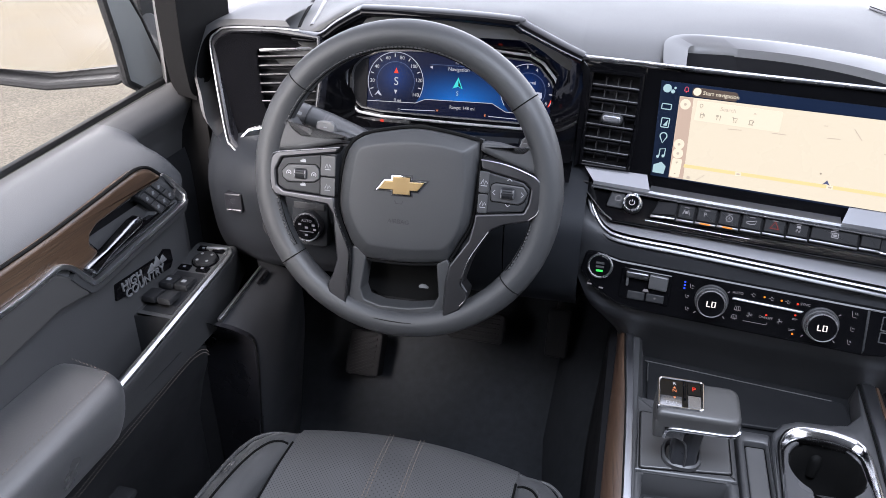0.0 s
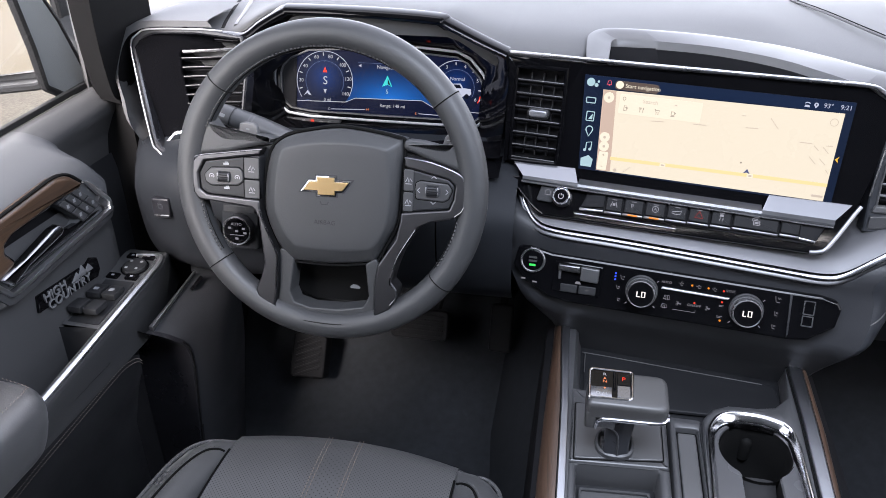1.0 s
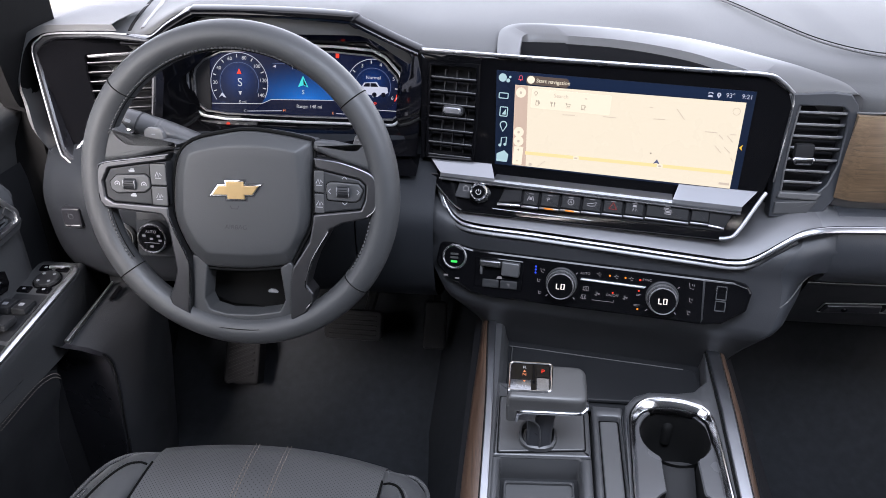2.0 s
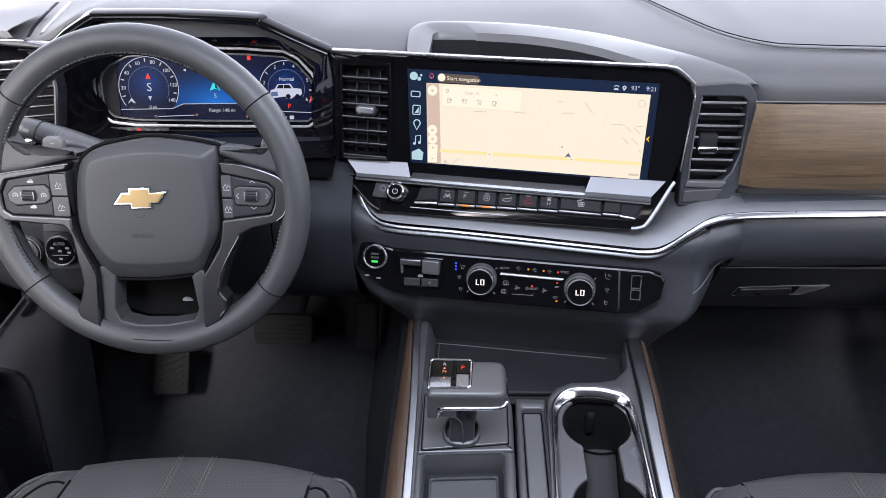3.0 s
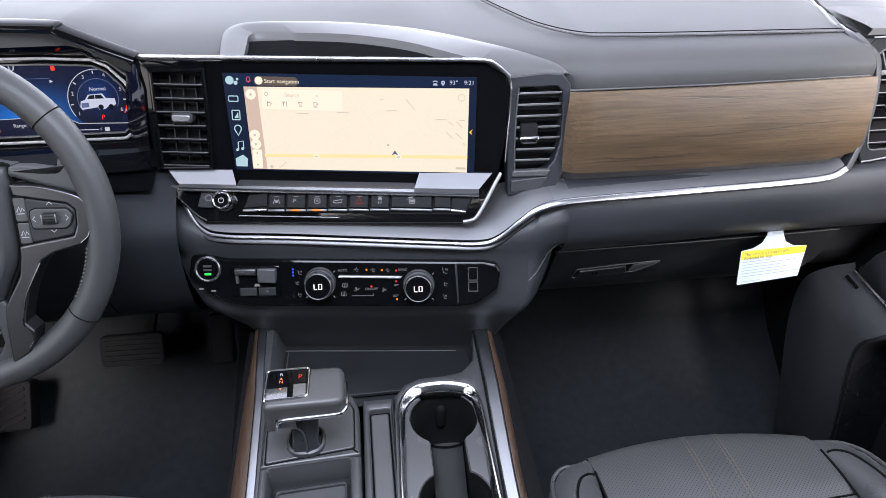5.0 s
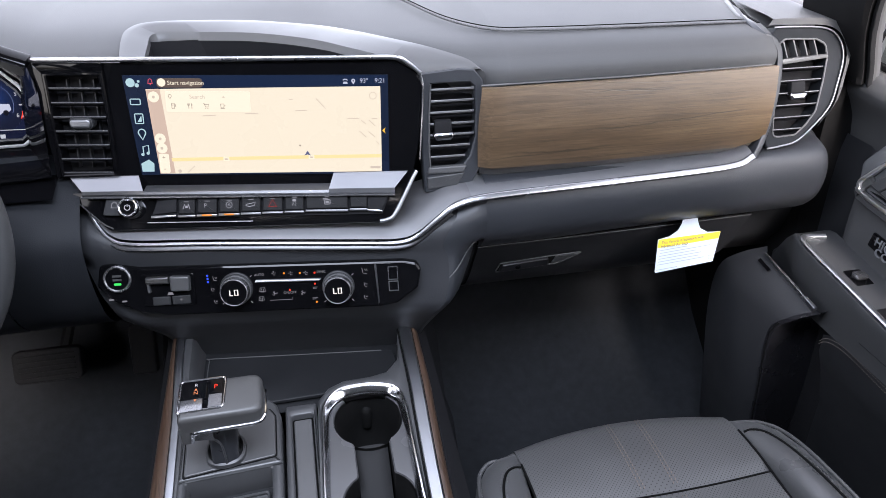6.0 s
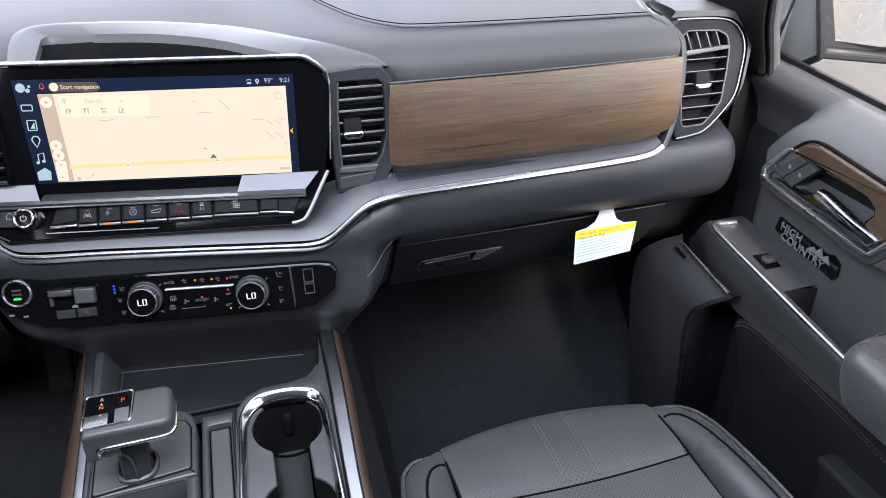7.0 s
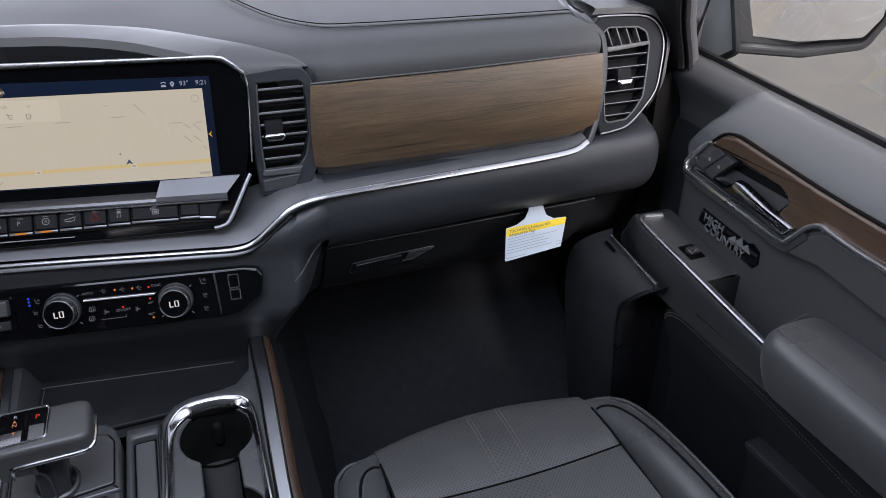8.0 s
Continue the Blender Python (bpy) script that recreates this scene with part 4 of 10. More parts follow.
# ---- display pod, vents and cluster hood ----
def pod():
    outer = [(-0.160, 0.945, 0.776), (-0.161, 0.980, 0.788), (-0.157, 1.008, 0.795), (-0.134, 1.024, 0.799), (-0.072, 1.022, 0.799), (-0.01, 1.016, 0.797), (0.040, 1.003, 0.7945), (0.082, 0.990, 0.7915), (0.122, 0.972, 0.787), (0.160, 0.950, 0.782), (0.196, 0.933, 0.776), (0.228, 0.920, 0.768), (0.252, 0.910, 0.760), (0.269, 0.899, 0.747)]
    inner = [(-0.133, 0.942, 0.772), (-0.131, 0.975, 0.782), (-0.128, 0.998, 0.789), (-0.110, 1.003, 0.790), (-0.060, 0.990, 0.791), (-0.01, 0.976, 0.791), (0.036, 0.958, 0.789), (0.075, 0.937, 0.786), (0.104, 0.922, 0.781), (0.132, 0.912, 0.775), (0.160, 0.905, 0.767), (0.188, 0.9030, 0.757), (0.222, 0.9045, 0.7530), (0.254, 0.9020, 0.7500)]
    A, B = spline(outer, 6), spline(inner, 6)
    skirt = [p + Vector((0.004, 0.004, -0.03)) for p in A]
    lift = [a.lerp(b, 0.35) + Vector((0, 0, 0.003)) for a, b in zip(A, B)]
    down = [p + Vector((0.0, -0.002, -0.010)) for p in B]
    deep = [p + Vector((0.004, -0.004, -0.065 + 0.056 * min(1.0, max(0.0, (p.x - 0.150) / 0.03)))) for p in B]
    part("tray_surround", loft([skirt, A, lift, B, down]), GREY, dash, "grey surround of the tray behind the screen", smooth=50)
    part("tray_inner_wall", loft([[p + Vector((0, 0.0003, 0)) for p in down if p.x < 0.13], [q for p, q in zip(down, deep) if p.x < 0.13]]), SLAT, dash, "dark inner wall of the tray", smooth=50)
    bm = loft([[(-0.138, y, z), (-0.04, y, z), (xr, y, z)] for y, z, xr in ((0.945, 0.731, 0.09), (0.96, 0.73, 0.07), (0.985, 0.733, 0.01), (0.992, 0.782, 0.0))])
    part("tray_floor", bm, SLAT, dash, "dark ribbed tray floor")


def slatted_vent(name, label, fr, outer, inner, slats, tab, frame_mat=GREY, slat_mat=PLASTIC, upright=0, thin=0.0028, lean=-24, oval=False, edge_mat=None):
    """A vent: surround, dark throat, slats across it and a chrome-tipped tab. slats: (x0, x1, y) in the frame."""
    edge_mat = edge_mat or SLAT_EDGE
    p = fr @ Vector((sum(a for a, b in inner) / len(inner), min(b for a, b in inner), 0))
    v = thing(name, p, label, "air vent", "dashboard vents")
    part("surround", ring_prism(outer, inner, fr, 0.003, -0.02, bevel=0.0015), frame_mat, v, "surround of the vent")
    part("throat", prism(offset(inner, -0.0015), fr, -0.022, -0.03), SLAT, v, "dark vent throat")
    for x0, x1, y in slats:
        m = fr @ Matrix.Translation(((x0 + x1) / 2, y, -0.006)) @ Matrix.Rotation(radians(lean), 4, "X")
        b = part("slat", box((0, 0, 0), (x1 - x0, thin, 0.016), thin * 0.38, m), slat_mat, v)
        part("slat_edge", box((0, thin * 0.3, 0.0079), (x1 - x0, 0.0013, 0.0012), 0.0003, m), edge_mat, b)
    w = [q[0] for q in inner]
    for i in range(upright):
        x = min(w) + (max(w) - min(w)) * (i + 1) / (upright + 1)
        lo, hi = min(q[1] for q in inner), max(q[1] for q in inner)
        part("inner_vane", box((x, (lo + hi) / 2, -0.018), (0.0015, (hi - lo) * 0.9, 0.008), 0, fr), DARK, v)
    tx, ty = tab
    if oval:
        t = part("tab", prism(rounded(rect(tx - 0.014, ty - 0.007, tx + 0.014, ty + 0.007), 0.0065, 4), fr, 0.006, -0.006, 0.002), DARK, v, "dark adjuster")
        part("tab_tip", prism(rounded(rect(tx - 0.012, ty - 0.0048, tx + 0.012, ty + 0.0048), 0.0044, 4), fr, 0.0085, 0.0, 0.002), BAR, t, "silver oval")
        return v
    t = part("tab", box((tx, ty + 0.006, 0.003), (0.022, 0.020, 0.012), 0.003, fr), VENT_DARK, v, "vent adjuster tab")
    part("tab_tip", prism(rounded([(tx - 0.014, ty - 0.003), (tx - 0.009, ty - 0.009), (tx + 0.009, ty - 0.009), (tx + 0.014, ty - 0.003), (tx + 0.012, ty + 0.001), (tx - 0.012, ty + 0.001)], 0.002, 2), fr, 0.012, 0.002, 0.0032, 4), SMOKE_TIP, t, "silver tip")
    return v


def vents():
    # beside the screen, right
    H = plane_frame((0, 0.9075, 0.737), (1, -0.03, 0), (0, 0.11, 0.99))
    out = [(0.186, 0.012), (0.235, 0.016), (0.256, 0.014), (0.266, 0.002), (0.272, -0.022), (0.272, -0.075), (0.264, -0.112), (0.250, -0.135), (0.241, -0.141), (0.190, -0.141), (0.188, -0.10), (0.188, -0.05)]
    inn = [(0.201, -0.001), (0.228, -0.001), (0.250, -0.001), (0.256, -0.006), (0.258, -0.03), (0.257, -0.07), (0.250, -0.095), (0.240, -0.108), (0.234, -0.112), (0.198, -0.112), (0.197, -0.08), (0.198, -0.04)]
    sl = [(0.199, 0.256 - 0.006 * max(0, i - 4), -0.012 - 0.0143 * i) for i in range(7)]
    v = slatted_vent("air_vent", "grey slatted vent between screen and walnut panel", H, out, inn, sl, (0.215, -0.062), frame_mat=DASH_LOW, upright=0)
    part("vent_sill", prism(rounded([(0.196, -0.1065), (0.246, -0.1065), (0.240, -0.116), (0.193, -0.115)], 0.002, 2), H, 0.007, 0.0, 0.002), GREY, v, "grey sill below the slats")
    part("inner_rim", sweep([H @ Vector((a, b, 0.0035)) for a, b in (inn + inn[:1])[-4:]], circle(0.0013, 6), up=(0, -1, 0.1)), GREY, v)
    part("lower_plate", prism(rounded([(0.193, -0.120), (0.243, -0.116), (0.232, -0.133), (0.193, -0.136)], 0.002), H, 0.006, 0.0, 0.0015), PLASTIC, v)
    # beside the screen, left, set into the piano black
    out = [(-0.252, 0.064), (-0.215, 0.066), (-0.183, 0.066), (-0.180, 0.0), (-0.181, -0.058), (-0.215, -0.060), (-0.248, -0.060), (-0.250, 0.0)]
    inn = [(-0.247, 0.060), (-0.215, 0.061), (-0.188, 0.061), (-0.185, 0.0), (-0.186, -0.055), (-0.215, -0.056), (-0.243, -0.057), (-0.246, 0.0)]
    sl = [(-0.246, -0.186, 0.044 - 0.0168 * i) for i in range(7)]
    slatted_vent("air_vent", "black slatted vent between cluster and screen", at(DISP, 0, 0, 0.004), out, inn, sl, (-0.214, 0.006), frame_mat=GLOSS, slat_mat=SLAT, upright=3, thin=0.0024, lean=-16, oval=True, edge_mat=SLAT_DIM)
    # passenger end
    out = [(0.668, 0.004), (0.684, 0.017), (0.7555, 0.0135), (0.779, -0.001), (0.788, -0.0265), (0.782, -0.06), (0.772, -0.0936), (0.748, -0.12), (0.722, -0.1415), (0.672, -0.148), (0.672, -0.10), (0.676, -0.05)]
    inn = [(0.683, -0.008), (0.694, 0.001), (0.742, -0.0015), (0.7565, -0.009), (0.7605, -0.0265), (0.756, -0.06), (0.7476, -0.0992), (0.733, -0.117), (0.7177, -0.1295), (0.682, -0.131), (0.683, -0.09), (0.687, -0.045)]
    sl = [(0.688 - 0.0015 * i, 0.757 - 0.0022 * i - 0.0035 * max(0, i - 3), -0.041 - 0.0165 * i) for i in range(6)]
    v = slatted_vent("air_vent", "dark slatted vent at the passenger end of the dash", SIDE, rounded(out, 0.011, 3), rounded(inn, 0.009, 3), sl, (0.715, -0.072), frame_mat=KNEE, slat_mat=SLAT, thin=0.0022, lean=-14)
    part("inner_rim", sweep([SIDE @ Vector((a, b, 0.0035)) for a, b in rounded(inn, 0.009, 3)], circle(0.0013, 6), up=(0, -1, 0.28), closed=True), GREY, v, "light grey inner edge")
    part("cross_bar", prism([(0.686, -0.026), (0.760, -0.022), (0.760, -0.0275), (0.686, -0.033)], SIDE, 0.006, -0.012, 0.0015), GREY, v)
    for i in range(4):
        x = 0.697 + 0.0155 * i
        part("upper_vane", box((0, 0, 0), (0.0022, 0.026, 0.012), 0.0008, at(SIDE, x, -0.013, -0.004, 18)), GREY, v)
    trim = spline([SIDE @ Vector((a, b, 0.006)) for a, b in ((0.676, 0.0165), (0.70, 0.0165), (0.752, 0.0125), (0.775, -0.002), (0.7835, -0.0265), (0.778, -0.06), (0.768, -0.0925), (0.745, -0.118), (0.719, -0.138), (0.695, -0.1435), (0.673, -0.1455))], 5)
    part("chrome_outline", sweep(trim, rounded([(-0.0013, -0.0013), (0.0013, -0.0013), (0.0013, 0.0013), (-0.0013, 0.0013)], 0.0005, 2), up=(0, -1, 0.28), scale=[0.85] * len(trim)), BAR, v, "chrome outline of the end vent")
    fin = [Vector((0.652, 0.965, 0.7815)), Vector((0.6485, 0.938, 0.7775)), Vector((0.655, 0.917, 0.768))] + [SIDE @ Vector((a, b, 0.014)) for a, b in ((0.667, 0.002), (0.6775, -0.011), (0.6800, -0.034), (0.6780, -0.063), (0.6740, -0.085), (0.6650, -0.117), (0.6570, -0.138), (0.6480, -0.155))]
    part("fin", sweep(spline(fin, 5), rounded([(-0.0042, -0.022), (0.0042, -0.022), (0.0042, 0.0022), (-0.0042, 0.0022)], 0.0016, 3), up=(0, -0.96, 0.28)), DASH_LOW, v, "charcoal fin between walnut and vent", smooth=60)
    # grey cap over the end vent
    for s in (-1, 1):
        w = 0.035 if s < 0 else 0.0
        pts = [(0.686 - 0.9 * w - (0.022 if s > 0 else 0), 0.0195 + w * 0.63), (0.71, 0.0195 + w * 0.6), (0.757, 0.019 + w * 0.5), (0.784, 0.004 + w * 0.4), (0.796, -0.026), (0.788, -0.06), (0.779, -0.096), (0.755, -0.125)]
        if s > 0:
            pts = [(0.668, 0.0195), (0.680, 0.0197), (0.692, 0.0193), (0.7560, 0.0155), (0.7815, 0.0005), (0.7905, -0.0265), (0.7845, -0.0606), (0.7745, -0.0946), (0.750, -0.1225)]
        A = [SIDE @ Vector((s * a, b, 0.004)) for a, b in pts]
        B = [SIDE @ Vector((s * (a + 0.008), b + 0.008, 0.002)) for a, b in pts]
        C = [SIDE @ Vector((s * (a + 0.014), b + 0.014, -0.02)) for a, b in pts]
        E = [SIDE @ Vector((s * (a + 0.018), b + (0.046 if b > 0 else 0.018), -0.12)) for a, b in pts]
        part("end_cap", loft([spline(r, 4) for r in (A, B, C, E)]), DASH, dash, "charcoal cap round the end vent", smooth=60)
    # driver end
    out = [(-0.777, 0.0186), (-0.764, 0.033), (-0.748, 0.040), (-0.68, 0.042), (-0.612, 0.032), (-0.606, -0.02), (-0.612, -0.085), (-0.655, -0.13), (-0.7285, -0.1398), (-0.742, -0.128), (-0.7512, -0.1134), (-0.7715, -0.0198)]
    inn = [(-0.767, 0.013), (-0.757, 0.024), (-0.744, 0.030), (-0.68, 0.0325), (-0.617, 0.0275), (-0.612, -0.02), (-0.617, -0.082), (-0.66, -0.124), (-0.7245, -0.131), (-0.734, -0.123), (-0.743, -0.110), (-0.7625, -0.022)]
    v = thing("air_vent", SIDE @ Vector((-0.69, -0.13, 0)), "black slatted vent in a piano black panel at the driver's end", "air vent", "dashboard vents")
    trim = spline([SIDE @ Vector((a, b, 0.006)) for a, b in ((-0.64, 0.0375), (-0.68, 0.0385), (-0.746, 0.036), (-0.763, 0.029), (-0.7735, 0.016), (-0.768, -0.02), (-0.748, -0.112), (-0.739, -0.127), (-0.727, -0.1375))], 5)
    part("chrome_outline", sweep(trim, rounded([(-0.0013, -0.0013), (0.0013, -0.0013), (0.0013, 0.0013), (-0.0013, 0.0013)], 0.0005, 2), up=(0, -1, 0.28), scale=[0.85] * len(trim)), BAR, v, "chrome outline of the driver's vent panel")
    part("surround", ring_prism(out, inn, SIDE, 0.003, -0.02, bevel=0.002), GLOSS_DARK, v)
    G = plane_frame((-0.765, 0.922, 0.757), (0.955, 0.30, 0), (0, 0.14, 0.99))
    hole_o = [(-0.003, 0.012), (0.004, 0.021), (0.018, 0.0285), (0.08, 0.0300), (0.145, 0.0240), (0.152, -0.02), (0.150, -0.080), (0.105, -0.120), (0.028, -0.134), (0.018, -0.128), (0.010, -0.112), (-0.001, -0.022)]
    hole_i = [(0.057, 0.003), (0.059, 0.0055), (0.062, 0.0065), (0.08, 0.0075), (0.136, 0.0085), (0.138, -0.02), (0.136, -0.068), (0.11, -0.078), (0.066, -0.080), (0.062, -0.077), (0.060, -0.07), (0.056, -0.02)]
    part("gloss_panel", ring_prism(hole_o, hole_i, G, 0.0, -0.02, bevel=0.002), GLOSS, v, "piano black panel round the slats")
    part("throat", prism(offset(hole_i, -0.002), G, -0.024, -0.03), SLAT, v)
    for i in range(6):
        m = G @ Matrix.Translation((0.097, -0.0060 - 0.0125 * i, -0.008)) @ Matrix.Rotation(radians(-14), 4, "X")
        b = part("slat", box((0, 0, 0), (0.080, 0.0022, 0.016), 0.0008, m), SLAT, v)
        part("slat_edge", box((0, 0.0006, 0.0079), (0.080, 0.0011, 0.0012), 0.0003, m), SLAT_DIM, b)
    part("top_bar", prism([(0.060, 0.0068), (0.136, 0.0085), (0.136, 0.0045), (0.060, 0.0025)], G, 0.002, -0.01, 0.001), SMOKE, v)
    part("lower_blade", prism(rounded([(0.020, -0.118), (0.034, -0.105), (0.100, -0.092), (0.105, -0.098), (0.058, -0.124), (0.030, -0.131)], 0.003, 2), G, 0.010, -0.004, 0.003), CHROME, v, "bright blade below the slats")


def cluster():
    c = thing("instrument_cluster", (-0.442, 1.01, 0.64), "glowing digital instrument cluster under a piano black hood", "instrument cluster")
    out = [(-0.1176, 0.0610), (-0.1480, 0.0475), (-0.1612, 0.0335), (-0.1655, 0.0200), (-0.1640, -0.0223), (-0.1440, -0.0385), (-0.1100, -0.0425), (0.0, -0.0435), (0.1370, -0.0435), (0.1490, -0.0340), (0.1570, -0.0240), (0.1612, -0.0090), (0.1575, 0.0080), (0.1445, 0.0310), (0.1260, 0.0510), (0.1070, 0.0605), (0.0500, 0.0645), (0.0, 0.0655), (-0.0700, 0.0645)]
    inn = offset(out, 0.0075)
    part("bezel", ring_prism(out, inn, CLUS, 0.006, -0.006, bevel=0.002), GLOSS, c, "black cluster bezel")
    part("bezel_edge", sweep([CLUS @ Vector((a, b, 0.0072)) for a, b in rounded(offset(out, 0.0012), 0.008, 3)], rounded([(-0.0020, -0.0016), (0.0020, -0.0016), (0.0020, 0.0016), (-0.0020, 0.0016)], 0.0007, 2), up=CLUS.col[2].to_3d(), closed=True), BAR, c, "silver edge round the screen")
    part("bezel_flank", ring_prism(offset(out, 0.003), offset(out, 0.010), CLUS, 0.0035, -0.006, bevel=0.0005), PLASTIC, c, "charcoal slope inside the silver edge")
    part("screen", prism(inn, CLUS, -0.002, -0.01), CL_BACK, c, "dark blue lit cluster screen")
    part("screen_margin", prism([(-0.1560, -0.0200), (-0.1400, -0.0350), (-0.1340, -0.0350), (-0.1335, 0.0480), (-0.1440, 0.0420), (-0.1540, 0.0310), (-0.1580, 0.0190)], CLUS, 0.0005, -0.0015), SLAT, c, "matt black margin beside the lit field")
    # hood: tunnel walls from the trim to the bezel
    ho = [(-0.176, -0.021), (-0.150, -0.004), (-0.118, 0.014), (-0.105, 0.0165), (0.0, 0.0175), (0.093, 0.0135), (0.106, 0.008), (0.155, -0.014), (0.180, -0.027), (0.186, -0.06), (0.180, -0.16), (0.0, -0.165), (-0.15, -0.165), (-0.172, -0.15), (-0.176, -0.08)]
    A = [HOOD @ Vector((a, b, 0.002)) for a, b in ho]
    B = []
    for a, b in ho:
        ang = math.atan2(b + 0.085, a)
        far = None
        for p, q in zip(out, out[1:] + out[:1]):
            e, f = Vector((q[0] - p[0], q[1] - p[1])), Vector((math.cos(ang), math.sin(ang)))
            det = f.x * -e.y + f.y * e.x
            if abs(det) > 1e-9:
                k = (p[0] * -e.y + (p[1] - 0.015) * e.x) / det
                m = (f.x * (p[1] - 0.015) - f.y * p[0]) / det
                if k > 0 and -0.001 <= m <= 1.001:
                    far = (k * f.x * 1.004, 0.015 + k * f.y * 1.004)
        B.append(CLUS @ Vector((far[0], far[1], 0.003)))
    part("hood_tunnel", loft([A, B], closed_ring=True), GLOSS, c, "piano black tunnel round the screen")
    top = [HOOD @ Vector((a, b, 0.004)) for a, b in ((-0.215, -0.018), (-0.178, -0.017), (-0.150, 0.001), (-0.118, 0.0185), (-0.104, 0.021), (0.0, 0.0205), (0.088, 0.0165), (0.104, 0.0105), (0.15, -0.010), (0.183, -0.0235))]
    prof = rounded([(-0.010, -0.0065), (0.004, -0.0065), (0.010, 0.0), (0.004, 0.0045), (-0.010, 0.0045)], 0.002, 2)
    part("hood_lip", sweep(spline(top, 5), prof, up=(0, -0.25, 1)), GLOSS, c, "gloss lip along the hood")
    shine = spline([HOOD @ Vector((a, b, 0.0055)) for a, b in ((-0.113, 0.0215), (-0.05, 0.0213), (0.03, 0.0200), (0.086, 0.0172), (0.099, 0.0135))], 6)
    part("hood_strip", sweep(shine, rounded([(-0.0105, -0.0040), (0.003, -0.0040), (0.0050, -0.001), (0.0010, 0.0022), (-0.0105, 0.0022)], 0.0012, 2), up=(0, -0.25, 1)), STRIP, c, "satin silver strip on the crown of the hood")
    # lower ledge with warning lamps
    part("lower_ledge", prism(rounded([(-0.150, -0.066), (0.16, -0.066), (0.15, -0.0475), (-0.145, -0.0475)], 0.003, 2), CLUS, 0.012, -0.006, 0.002), GLOSS, c)
    part("column_shroud_ledge", loft([[(x, y, z) for y, z in ((0.99, 0.648), (0.95, 0.64), (0.90, 0.625))] for x in np.linspace(-0.62, -0.26, 6)]), GLOSS, dash)
    return c


CL_BACK = material("cluster_screen_glow", (0.003, 0.004, 0.01), rough=0.25, spec=0.03, emit=(0.001, 0.002, 0.011), strength=1.0)
pod()
vents()
CLUSTER = cluster()


